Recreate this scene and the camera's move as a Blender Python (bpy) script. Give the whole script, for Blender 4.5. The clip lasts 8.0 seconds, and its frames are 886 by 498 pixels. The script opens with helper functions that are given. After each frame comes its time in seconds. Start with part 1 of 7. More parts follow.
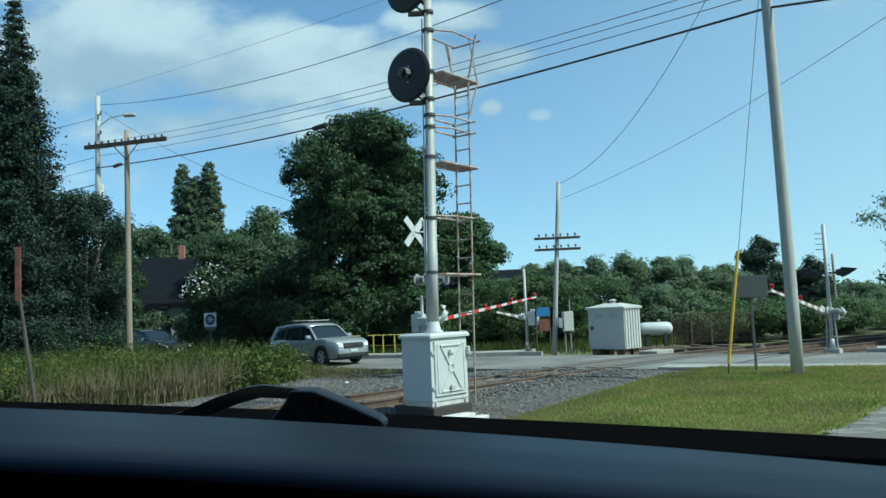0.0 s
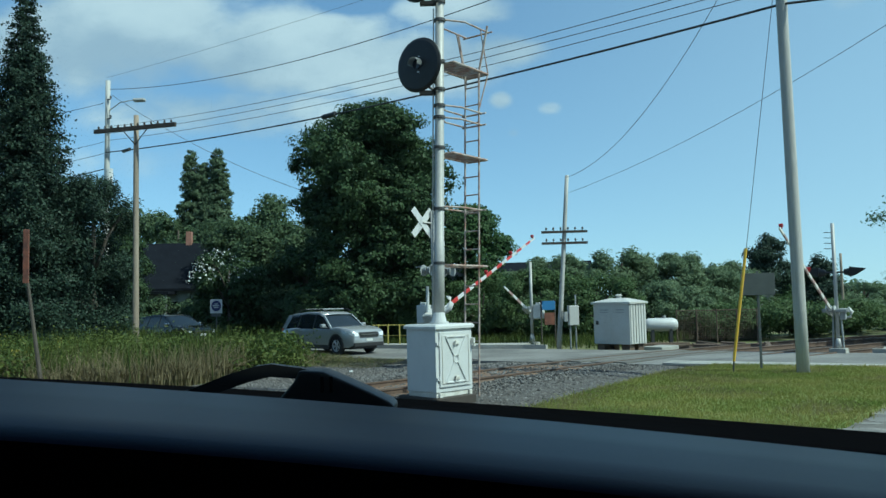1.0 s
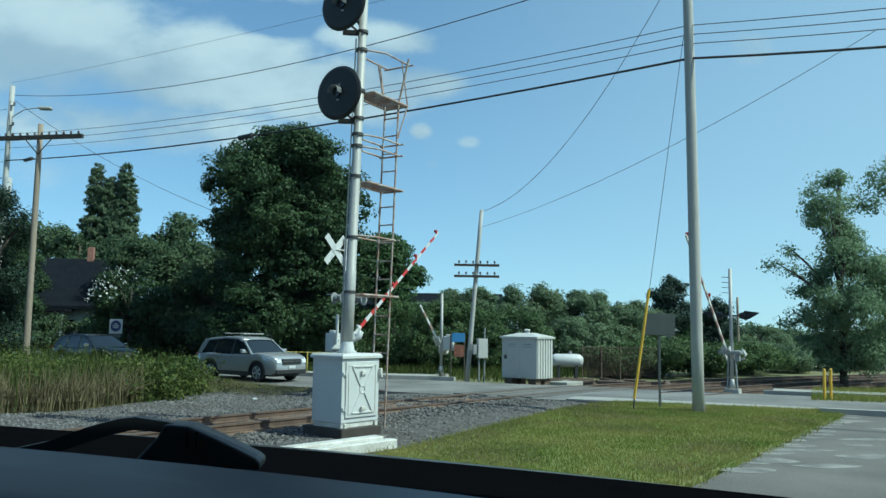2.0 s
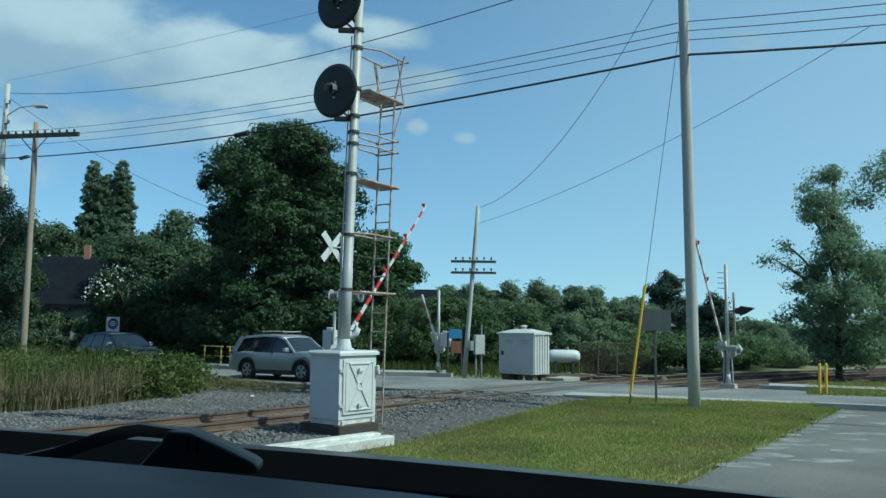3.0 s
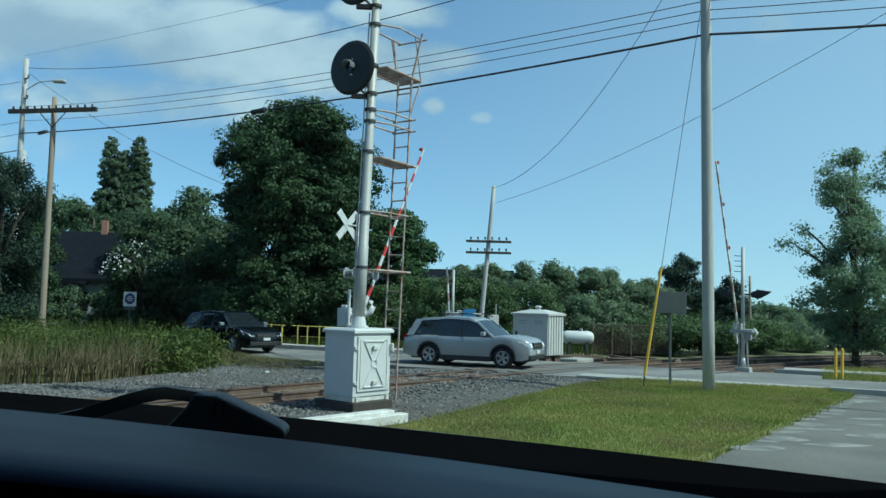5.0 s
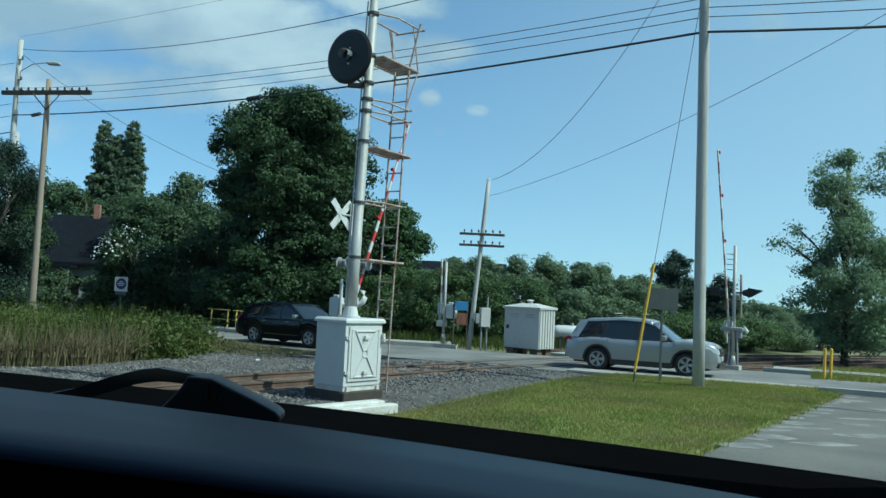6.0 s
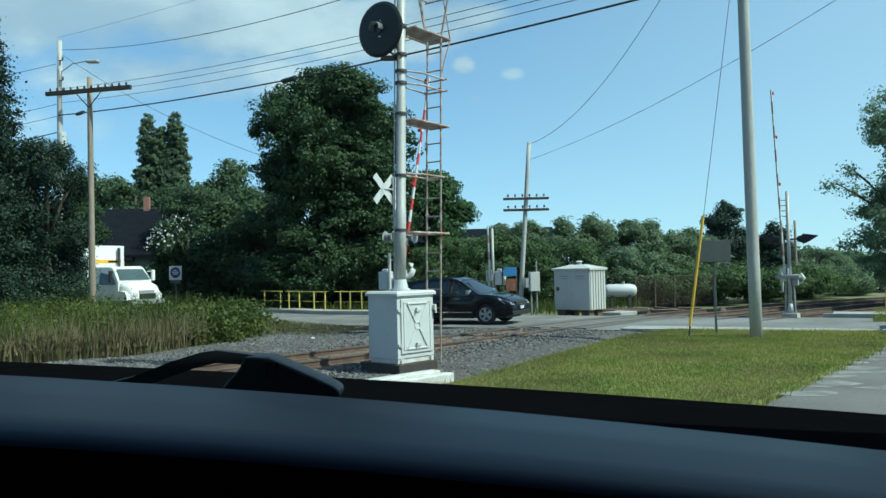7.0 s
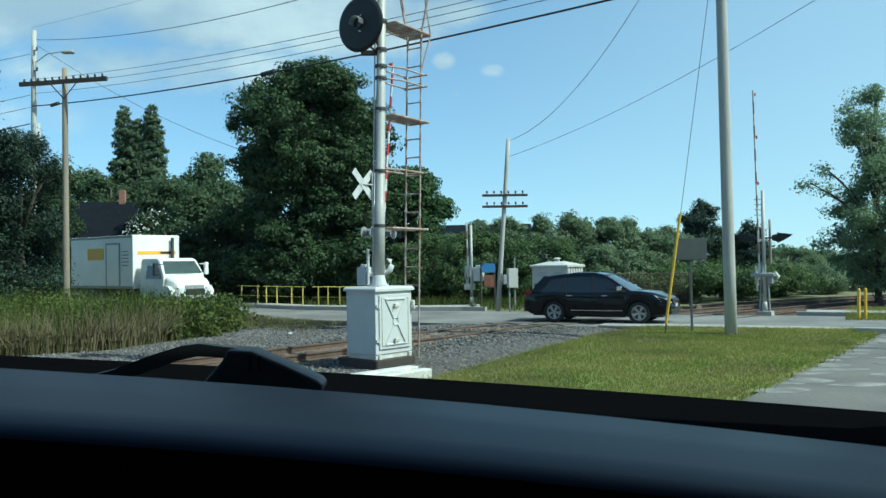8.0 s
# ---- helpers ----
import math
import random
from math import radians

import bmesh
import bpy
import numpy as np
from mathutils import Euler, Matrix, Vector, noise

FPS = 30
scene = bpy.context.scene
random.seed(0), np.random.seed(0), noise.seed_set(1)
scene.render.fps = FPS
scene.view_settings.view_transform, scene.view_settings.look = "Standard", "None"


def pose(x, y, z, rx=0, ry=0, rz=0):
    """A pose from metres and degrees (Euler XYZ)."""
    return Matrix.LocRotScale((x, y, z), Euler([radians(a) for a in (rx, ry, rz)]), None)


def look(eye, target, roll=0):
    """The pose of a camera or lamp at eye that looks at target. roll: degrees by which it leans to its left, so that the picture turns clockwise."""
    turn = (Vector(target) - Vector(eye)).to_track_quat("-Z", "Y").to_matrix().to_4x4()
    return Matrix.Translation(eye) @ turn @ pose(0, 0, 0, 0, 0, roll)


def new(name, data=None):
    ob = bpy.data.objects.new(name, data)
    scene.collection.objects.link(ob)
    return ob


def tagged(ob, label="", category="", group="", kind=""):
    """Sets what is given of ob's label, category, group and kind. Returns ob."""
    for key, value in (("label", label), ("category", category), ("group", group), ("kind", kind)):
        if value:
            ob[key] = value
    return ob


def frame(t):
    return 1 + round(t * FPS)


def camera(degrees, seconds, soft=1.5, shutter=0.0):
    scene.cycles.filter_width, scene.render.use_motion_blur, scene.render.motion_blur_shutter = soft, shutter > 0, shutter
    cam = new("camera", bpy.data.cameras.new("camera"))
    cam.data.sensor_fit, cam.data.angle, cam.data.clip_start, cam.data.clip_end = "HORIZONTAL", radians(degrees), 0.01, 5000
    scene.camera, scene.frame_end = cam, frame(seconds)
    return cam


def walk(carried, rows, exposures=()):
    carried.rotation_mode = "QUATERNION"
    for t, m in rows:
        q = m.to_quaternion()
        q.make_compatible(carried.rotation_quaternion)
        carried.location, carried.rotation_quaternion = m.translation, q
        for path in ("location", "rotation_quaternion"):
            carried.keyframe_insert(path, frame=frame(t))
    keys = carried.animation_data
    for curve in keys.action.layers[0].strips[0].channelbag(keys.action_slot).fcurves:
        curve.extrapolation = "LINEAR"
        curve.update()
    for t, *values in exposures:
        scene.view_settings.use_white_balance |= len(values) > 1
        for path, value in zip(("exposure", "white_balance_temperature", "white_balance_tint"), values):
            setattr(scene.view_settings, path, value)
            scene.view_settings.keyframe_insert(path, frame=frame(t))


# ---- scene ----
cam = camera(58.02, 8.0, soft=1.5)
CAMERA_ROWS = [
    (0.0, pose(-0.0290, 0.0146, 1.9696, 94.306, 2.466, 0.808)),
    (0.2, pose(-0.0338, 0.0508, 1.9648, 94.708, 1.603, -0.196)),
    (0.5, pose(-0.0303, 0.0042, 1.9655, 94.731, 1.928, -1.703)),
    (0.8, pose(-0.0203, -0.0002, 1.9611, 94.072, 2.641, 2.943)),
    (1.0, pose(-0.0383, 0.0326, 1.9591, 93.716, 1.246, 1.194)),
    (1.2, pose(-0.0289, 0.0843, 1.9636, 93.610, 0.696, 0.496)),
    (1.5, pose(-0.0143, 0.0219, 1.9774, 94.524, -0.834, -3.932)),
    (1.7, pose(-0.0038, 0.0125, 1.9837, 95.149, -0.720, -5.055)),
    (2.8, pose(0.0104, -0.0323, 2.0091, 96.322, -0.980, -5.092)),
    (3.0, pose(0.0113, -0.0433, 2.0093, 95.497, -0.553, -5.320)),
    (3.5, pose(0.0000, 0.0000, 2.0000, 94.700, -0.700, -4.600)),
    (4.0, pose(0.0011, -0.0258, 1.9993, 93.811, -0.753, -4.909)),
    (4.5, pose(-0.0042, -0.0246, 1.9955, 93.786, -1.515, -4.219)),
    (4.7, pose(-0.0042, -0.0246, 1.9955, 94.041, -1.353, -4.324)),
    (5.8, pose(-0.0170, 0.0239, 1.9811, 93.955, -1.991, -4.973)),
    (6.0, pose(-0.0150, 0.0019, 1.9856, 93.491, -2.597, -4.917)),
    (6.5, pose(-0.0203, 0.0257, 1.9827, 91.610, -0.149, -3.879)),
    (7.0, pose(-0.0177, 0.0214, 1.9817, 91.217, 1.295, -1.489)),
    (7.5, pose(-0.0242, 0.0361, 1.9780, 90.674, 0.998, -3.074)),
    (8.0, pose(-0.0243, 0.0205, 1.9800, 90.903, 0.875, -3.042)),
]
walk(cam, CAMERA_ROWS, exposures=[(0.0, 0.44, 5740, -15), (1.0, 0.30, 5680, -15), (1.5, 0.42, 5740, -15), (3.0, 0.20, 5560, -15), (4.5, 0.24, 5560, -15), (6.0, 0.30, 5600, -15), (6.5, 0.40, 5760, -15), (8.0, 0.54, 5820, -15)])

# ---- light ----
SUN_AZ = math.atan2(-0.43, 0.90)
SUN_EL = radians(50)


def make_world():
    w = bpy.data.worlds.new("sky")
    scene.world = w
    w.use_nodes = True
    nt = w.node_tree
    nt.nodes.clear()
    out = nt.nodes.new("ShaderNodeOutputWorld")
    bg = nt.nodes.new("ShaderNodeBackground")
    sky = nt.nodes.new("ShaderNodeTexSky")
    sky.sky_type = "NISHITA"
    sky.sun_disc = False
    sky.sun_elevation = SUN_EL
    sky.sun_rotation = math.pi / 2 - SUN_AZ
    sky.air_density = 1.0
    sky.dust_density = 0.7
    sky.ozone_density = 2.0
    co = nt.nodes.new("ShaderNodeTexCoord")
    sep = nt.nodes.new("ShaderNodeSeparateXYZ")
    nt.links.new(co.outputs["Generated"], sep.inputs[0])

    def math_node(op, a, b=None):
        n = nt.nodes.new("ShaderNodeMath")
        n.operation = op
        for i, v in enumerate((a, b)):
            if v is None:
                continue
            if isinstance(v, (int, float)):
                n.inputs[i].default_value = v
            else:
                nt.links.new(v, n.inputs[i])
        return n.outputs[0]

    # the haze hides the lowest band of sky
    lift = nt.nodes.new("ShaderNodeCombineXYZ")
    nt.links.new(sep.outputs["X"], lift.inputs[0])
    nt.links.new(sep.outputs["Y"], lift.inputs[1])
    nt.links.new(math_node("ADD", math_node("MULTIPLY", math_node("MAXIMUM", sep.outputs["Z"], 0.0), 0.88), 0.085), lift.inputs[2])
    norm = nt.nodes.new("ShaderNodeVectorMath")
    norm.operation = "NORMALIZE"
    nt.links.new(lift.outputs[0], norm.inputs[0])
    nt.links.new(norm.outputs[0], sky.inputs["Vector"])
    def noise_tex(vec, scale, detail, rough):
        n = nt.nodes.new("ShaderNodeTexNoise")
        n.inputs["Scale"].default_value, n.inputs["Detail"].default_value, n.inputs["Roughness"].default_value = scale, detail, rough
        nt.links.new(vec, n.inputs["Vector"])
        return n.outputs

    def remap(v, a, b, c=0.0, d=1.0, smooth=True):
        n = nt.nodes.new("ShaderNodeMapRange")
        n.interpolation_type = "SMOOTHSTEP" if smooth else "LINEAR"
        for key, value in (("From Min", a), ("From Max", b), ("To Min", c), ("To Max", d)):
            n.inputs[key].default_value = value
        nt.links.new(v, n.inputs["Value"])
        return n.outputs[0]

    # a flat chart of the northern sky: east over north and up over north
    fwd = math_node("MAXIMUM", sep.outputs["Y"], 0.08)
    chart = nt.nodes.new("ShaderNodeCombineXYZ")
    nt.links.new(math_node("DIVIDE", sep.outputs["X"], fwd), chart.inputs[0])
    nt.links.new(math_node("DIVIDE", sep.outputs["Z"], fwd), chart.inputs[1])
    stretch = nt.nodes.new("ShaderNodeMapping")
    stretch.inputs["Scale"].default_value = (1.0, 1.7, 1.0)
    stretch.inputs["Location"].default_value = CLOUD_SHIFT
    nt.links.new(chart.outputs[0], stretch.inputs[0])
    billow = noise_tex(stretch.outputs[0], 7.0, 9.0, 0.58)["Fac"]
    broad = noise_tex(stretch.outputs[0], 2.6, 3.0, 0.5)["Fac"]
    field = None
    for cx, cy, rx, ry, w in CLOUDS:
        mp = nt.nodes.new("ShaderNodeMapping")
        mp.inputs["Scale"].default_value = (1 / rx, 1 / ry, 0)
        mp.inputs["Location"].default_value = (-cx / rx, -cy / ry, 0)
        nt.links.new(chart.outputs[0], mp.inputs[0])
        ln = nt.nodes.new("ShaderNodeVectorMath")
        ln.operation = "LENGTH"
        nt.links.new(mp.outputs[0], ln.inputs[0])
        one = remap(ln.outputs["Value"], 1.25, 0.15, 0.0, w)
        field = one if field is None else math_node("MAXIMUM", field, one) if w > 0 else math_node("ADD", field, one)
    rough = math_node("ADD", math_node("MULTIPLY", math_node("SUBTRACT", billow, 0.5), 1.15), math_node("MULTIPLY", math_node("SUBTRACT", broad, 0.5), 0.7))
    north_cover = math_node("MULTIPLY", remap(math_node("ADD", field, rough), 0.30, 0.78), remap(sep.outputs["Y"], 0.05, 0.3))
    # scattered fair-weather cloud over the rest of the sky
    up = math_node("ADD", math_node("MAXIMUM", sep.outputs["Z"], 0.0), 0.12)
    comb = nt.nodes.new("ShaderNodeCombineXYZ")
    nt.links.new(math_node("DIVIDE", sep.outputs["X"], up), comb.inputs[0])
    nt.links.new(math_node("DIVIDE", sep.outputs["Y"], up), comb.inputs[1])
    rest = math_node("MULTIPLY", remap(noise_tex(comb.outputs[0], 1.05, 7.0, 0.6)["Fac"], 0.56, 0.74, 0.0, 0.8), remap(sep.outputs["Y"], 0.25, -0.05))
    cover = math_node("MULTIPLY", math_node("MAXIMUM", north_cover, rest), remap(sep.outputs["Z"], 0.05, 0.2, 0.1, 0.9))
    # lit tops and greyer folds
    shade = nt.nodes.new("ShaderNodeMix")
    shade.data_type = "RGBA"
    shade.inputs["A"].default_value = CLOUD_FOLD
    shade.inputs["B"].default_value = CLOUD_COLOUR
    nt.links.new(remap(math_node("ADD", math_node("MULTIPLY", broad, 0.6), math_node("MULTIPLY", billow, 0.4)), 0.40, 0.60), shade.inputs["Factor"])
    # thin even haze under the sun's side of the sky
    veil = nt.nodes.new("ShaderNodeMix")
    veil.data_type = "RGBA"
    nt.links.new(remap(sep.outputs["X"], -0.15, 0.70, 0.0, 0.42), veil.inputs["Factor"])
    nt.links.new(sky.outputs[0], veil.inputs["A"])
    veil.inputs["B"].default_value = HAZE_COLOUR
    mix = nt.nodes.new("ShaderNodeMix")
    mix.data_type = "RGBA"
    nt.links.new(cover, mix.inputs["Factor"])
    nt.links.new(veil.outputs["Result"], mix.inputs["A"])
    nt.links.new(shade.outputs["Result"], mix.inputs["B"])
    nt.links.new(mix.outputs["Result"], bg.inputs["Color"])
    bg.inputs["Strength"].default_value = SKY_STRENGTH
    nt.links.new(bg.outputs[0], out.inputs["Surface"])


CLOUD_SHIFT = (3.1, 1.7, 0.0)
CLOUD_COLOUR = (4.15, 4.5, 4.95, 1.0)
HAZE_COLOUR = (3.6, 4.4, 5.0, 1.0)
CLOUD_FOLD = (2.5, 3.0, 3.75, 1.0)
# cloud masses: east and up over north, their reach, and their weight
CLOUDS = [(-0.44, 0.35, 0.26, 0.11, 1.0), (-0.22, 0.32, 0.24, 0.085, 1.0), (-0.05, 0.30, 0.17, 0.065, 1.0), (0.06, 0.315, 0.09, 0.035, 0.85),
          (-0.30, 0.25, 0.30, 0.06, 0.66), (-0.42, 0.19, 0.28, 0.05, 0.46), (0.0, 0.37, 0.12, 0.035, 0.75), (-0.42, 0.46, 0.40, 0.07, 0.9), (-0.1, 0.43, 0.12, 0.03, 0.5),
          (0.058, 0.252, 0.024, 0.018, 0.80), (0.12, 0.24, 0.026, 0.014, 0.60), (0.073, 0.21, 0.014, 0.010, 0.6), (0.50, 0.385, 0.055, 0.045, 0.66), (-0.13, 0.385, 0.06, 0.02, -0.55)]
SKY_STRENGTH = 0.125
make_world()
sun = new("sun", bpy.data.lights.new("sun", "SUN"))
sun.data.energy = 3.8
sun.data.angle = radians(0.5)
sun.data.color = (1.0, 0.95, 0.86)
sun.matrix_world = look((0, 0, 0), (-math.cos(SUN_EL) * math.cos(SUN_AZ), -math.cos(SUN_EL) * math.sin(SUN_AZ), -math.sin(SUN_EL)))

# ---- materials ----
def mat(name, col, rough=0.6, metal=0.0, col2=None, scale=6.0, fine=60.0, amount=0.5, bump=0.15, spec=0.5, island=0.0, rand=0.0, stretch=(1, 1, 1), lo=0.35, hi=0.65):
    """Two scales of noise between two colours, with a fine bump; islands or objects may vary in value."""
    m = bpy.data.materials.new(name)
    m.use_nodes = True
    nt = m.node_tree
    bs = nt.nodes["Principled BSDF"]
    bs.inputs["Roughness"].default_value = rough
    bs.inputs["Metallic"].default_value = metal
    bs.inputs["Specular IOR Level"].default_value = spec
    co = nt.nodes.new("ShaderNodeTexCoord")
    mp = nt.nodes.new("ShaderNodeMapping")
    mp.inputs["Scale"].default_value = stretch
    nt.links.new(co.outputs["Object"], mp.inputs[0])
    a = nt.nodes.new("ShaderNodeTexNoise")
    a.inputs["Scale"].default_value = scale
    a.inputs["Detail"].default_value = 5
    b = nt.nodes.new("ShaderNodeTexNoise")
    b.inputs["Scale"].default_value = fine
    b.inputs["Detail"].default_value = 3
    nt.links.new(mp.outputs[0], a.inputs["Vector"])
    nt.links.new(mp.outputs[0], b.inputs["Vector"])
    mr = nt.nodes.new("ShaderNodeMapRange")
    mr.inputs["From Min"].default_value = lo
    mr.inputs["From Max"].default_value = hi
    nt.links.new(a.outputs["Fac"], mr.inputs["Value"])
    mx = nt.nodes.new("ShaderNodeMix")
    mx.data_type = "RGBA"
    c2 = col2 if col2 else tuple(c * 0.6 for c in col)
    mx.inputs["A"].default_value = (*col, 1)
    mx.inputs["B"].default_value = (*c2, 1)
    fm = nt.nodes.new("ShaderNodeMath")
    fm.operation = "MULTIPLY"
    fm.inputs[1].default_value = amount
    nt.links.new(mr.outputs[0], fm.inputs[0])
    nt.links.new(fm.outputs[0], mx.inputs["Factor"])
    hsv = nt.nodes.new("ShaderNodeHueSaturation")
    nt.links.new(mx.outputs["Result"], hsv.inputs["Color"])
    val = nt.nodes.new("ShaderNodeMapRange")
    val.inputs["From Min"].default_value = 0.3
    val.inputs["From Max"].default_value = 0.7
    val.inputs["To Min"].default_value = 1 - 0.25 * amount
    val.inputs["To Max"].default_value = 1 + 0.25 * amount
    nt.links.new(b.outputs["Fac"], val.inputs["Value"])
    last = val.outputs[0]
    if island or rand:
        if island:
            g = nt.nodes.new("ShaderNodeNewGeometry").outputs["Random Per Island"]
        else:
            g = nt.nodes.new("ShaderNodeObjectInfo").outputs["Random"]
        k = nt.nodes.new("ShaderNodeMapRange")
        k.inputs["To Min"].default_value = 1 - (island or rand)
        k.inputs["To Max"].default_value = 1 + (island or rand)
        nt.links.new(g, k.inputs["Value"])
        mu = nt.nodes.new("ShaderNodeMath")
        mu.operation = "MULTIPLY"
        nt.links.new(last, mu.inputs[0])
        nt.links.new(k.outputs[0], mu.inputs[1])
        last = mu.outputs[0]
    nt.links.new(last, hsv.inputs["Value"])
    nt.links.new(hsv.outputs[0], bs.inputs["Base Color"])
    if bump:
        bp = nt.nodes.new("ShaderNodeBump")
        bp.inputs["Strength"].default_value = bump
        bp.inputs["Distance"].default_value = 0.02
        nt.links.new(b.outputs["Fac"], bp.inputs["Height"])
        nt.links.new(bp.outputs[0], bs.inputs["Normal"])
    return m


def leaf_mat(name, col, col2, translucent=0.35, var=0.45):
    """Leaves: diffuse and translucent, each leaf a little different."""
    m = bpy.data.materials.new(name)
    m.use_nodes = True
    nt = m.node_tree
    nt.nodes.clear()
    out = nt.nodes.new("ShaderNodeOutputMaterial")
    bs = nt.nodes.new("ShaderNodeBsdfPrincipled")
    bs.inputs["Roughness"].default_value = 0.5
    bs.inputs["Specular IOR Level"].default_value = 0.12
    tr = nt.nodes.new("ShaderNodeBsdfTranslucent")
    sh = nt.nodes.new("ShaderNodeMixShader")
    sh.inputs[0].default_value = translucent
    geo = nt.nodes.new("ShaderNodeNewGeometry")
    co = nt.nodes.new("ShaderNodeTexCoord")
    no = nt.nodes.new("ShaderNodeTexNoise")
    no.inputs["Scale"].default_value = 0.6
    no.inputs["Detail"].default_value = 3
    nt.links.new(co.outputs["Object"], no.inputs["Vector"])
    ad = nt.nodes.new("ShaderNodeMath")
    ad.operation = "MULTIPLY_ADD"
    nt.links.new(geo.outputs["Random Per Island"], ad.inputs[0])
    ad.inputs[1].default_value = var
    nt.links.new(no.outputs["Fac"], ad.inputs[2])
    mr = nt.nodes.new("ShaderNodeMapRange")
    mr.inputs["From Min"].default_value = 0.35
    mr.inputs["From Max"].default_value = 0.65 + var
    nt.links.new(ad.outputs[0], mr.inputs["Value"])
    mx = nt.nodes.new("ShaderNodeMix")
    mx.data_type = "RGBA"
    mx.inputs["A"].default_value = (*col, 1)
    mx.inputs["B"].default_value = (*col2, 1)
    nt.links.new(mr.outputs[0], mx.inputs["Factor"])
    nt.links.new(mx.outputs["Result"], bs.inputs["Base Color"])
    nt.links.new(mx.outputs["Result"], tr.inputs["Color"])
    nt.links.new(bs.outputs[0], sh.inputs[1])
    nt.links.new(tr.outputs[0], sh.inputs[2])
    nt.links.new(sh.outputs[0], out.inputs["Surface"])
    return m


def dusty_glass(name, tint, dust, film):
    """Clear glass that lets the view through, with a thin scattering film of dust."""
    m = bpy.data.materials.new(name)
    m.use_nodes = True
    nt = m.node_tree
    nt.nodes.clear()
    out = nt.nodes.new("ShaderNodeOutputMaterial")
    clear = nt.nodes.new("ShaderNodeBsdfTransparent")
    clear.inputs["Color"].default_value = (*tint, 1)
    haze = nt.nodes.new("ShaderNodeBsdfTranslucent")
    haze.inputs["Color"].default_value = (*dust, 1)
    sh = nt.nodes.new("ShaderNodeMixShader")
    sh.inputs[0].default_value = film
    nt.links.new(clear.outputs[0], sh.inputs[1])
    nt.links.new(haze.outputs[0], sh.inputs[2])
    nt.links.new(sh.outputs[0], out.inputs["Surface"])
    return m


M_SCREEN = dusty_glass("dusty_windscreen_glass", (0.98, 1.0, 0.995), (0.75, 0.8, 0.85), 0.005)
M_GROUND = mat("dry_verge_ground", (0.10, 0.13, 0.035), 0.95, col2=(0.20, 0.17, 0.10), scale=0.35, fine=9, amount=0.9, bump=0.6)
M_GRAVEL = mat("ballast_bed", (0.088, 0.083, 0.079), 0.95, col2=(0.055, 0.046, 0.039), scale=1.2, fine=26, amount=0.9, bump=1.0)
M_RUSTBED = mat("rust_stained_fines", (0.21, 0.125, 0.075), 0.95, col2=(0.12, 0.085, 0.06), scale=1.6, fine=30, amount=0.9, bump=0.9)
M_STONE = mat("ballast_stone", (0.118, 0.114, 0.111), 0.9, col2=(0.080, 0.070, 0.062), scale=0.5, fine=20, amount=0.7, bump=0.2, island=0.75)
M_ROAD = mat("road_asphalt", (0.215, 0.207, 0.195), 0.85, col2=(0.105, 0.10, 0.095), scale=0.45, fine=45, amount=0.8, bump=0.35)
M_LOT = mat("lot_asphalt", (0.15, 0.14, 0.125), 0.88, col2=(0.09, 0.084, 0.076), scale=0.5, fine=40, amount=0.8, bump=0.35)
M_LOTPATCH = mat("worn_lot_patch", (0.27, 0.258, 0.235), 0.9, col2=(0.10, 0.099, 0.095), scale=2.0, fine=40, amount=0.8, bump=0.3)
M_CONCRETE = mat("concrete", (0.36, 0.35, 0.32), 0.85, scale=1.5, fine=50, amount=0.5, bump=0.25)
M_LAWN = mat("lawn_soil", (0.12, 0.18, 0.035), 0.95, col2=(0.25, 0.24, 0.085), scale=0.7, fine=18, amount=0.9, bump=0.7)
M_BLADE = leaf_mat("lawn_blade", (0.135, 0.19, 0.034), (0.33, 0.29, 0.10), 0.42, 0.25)
M_REED = leaf_mat("reed_green", (0.045, 0.075, 0.017), (0.115, 0.13, 0.036), 0.32, 0.5)
M_REEDDRY = leaf_mat("reed_dry", (0.12, 0.105, 0.055), (0.27, 0.225, 0.135), 0.25, 0.5)
M_WEED = leaf_mat("weed_leaf", (0.048, 0.082, 0.024), (0.14, 0.155, 0.042), 0.35, 0.5)
M_GOLD = leaf_mat("goldenrod", (0.15, 0.145, 0.03), (0.25, 0.21, 0.045), 0.3, 0.4)
M_MAPLE = leaf_mat("maple_leaf", (0.036, 0.062, 0.03), (0.072, 0.11, 0.046), 0.3, 0.5)
M_MAPLE2 = leaf_mat("shade_tree_leaf", (0.034, 0.07, 0.028), (0.075, 0.125, 0.046), 0.32, 0.5)
M_BUSH = leaf_mat("hedge_leaf", (0.056, 0.10, 0.04), (0.125, 0.17, 0.07), 0.38, 0.5)
# paler, greyer green carries the haze over the distant woods in its colour
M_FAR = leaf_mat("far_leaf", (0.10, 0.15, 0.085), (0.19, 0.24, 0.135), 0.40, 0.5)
M_POPLAR = leaf_mat("poplar_leaf", (0.07, 0.105, 0.06), (0.14, 0.18, 0.10), 0.35, 0.5)
# shaded copy of the far leaf green: darkness by the house put into colour
M_FARDARK = leaf_mat("far_leaf_darkened", (0.055, 0.09, 0.046), (0.105, 0.142, 0.07), 0.35, 0.5)
M_SPRUCE = leaf_mat("spruce_needle", (0.02, 0.036, 0.026), (0.04, 0.062, 0.04), 0.12, 0.5)
M_ASPEN = leaf_mat("aspen_leaf", (0.16, 0.23, 0.13), (0.24, 0.32, 0.19), 0.5, 0.5)
M_PETAL = leaf_mat("white_petal", (0.65, 0.66, 0.62), (0.8, 0.8, 0.78), 0.3, 0.3)
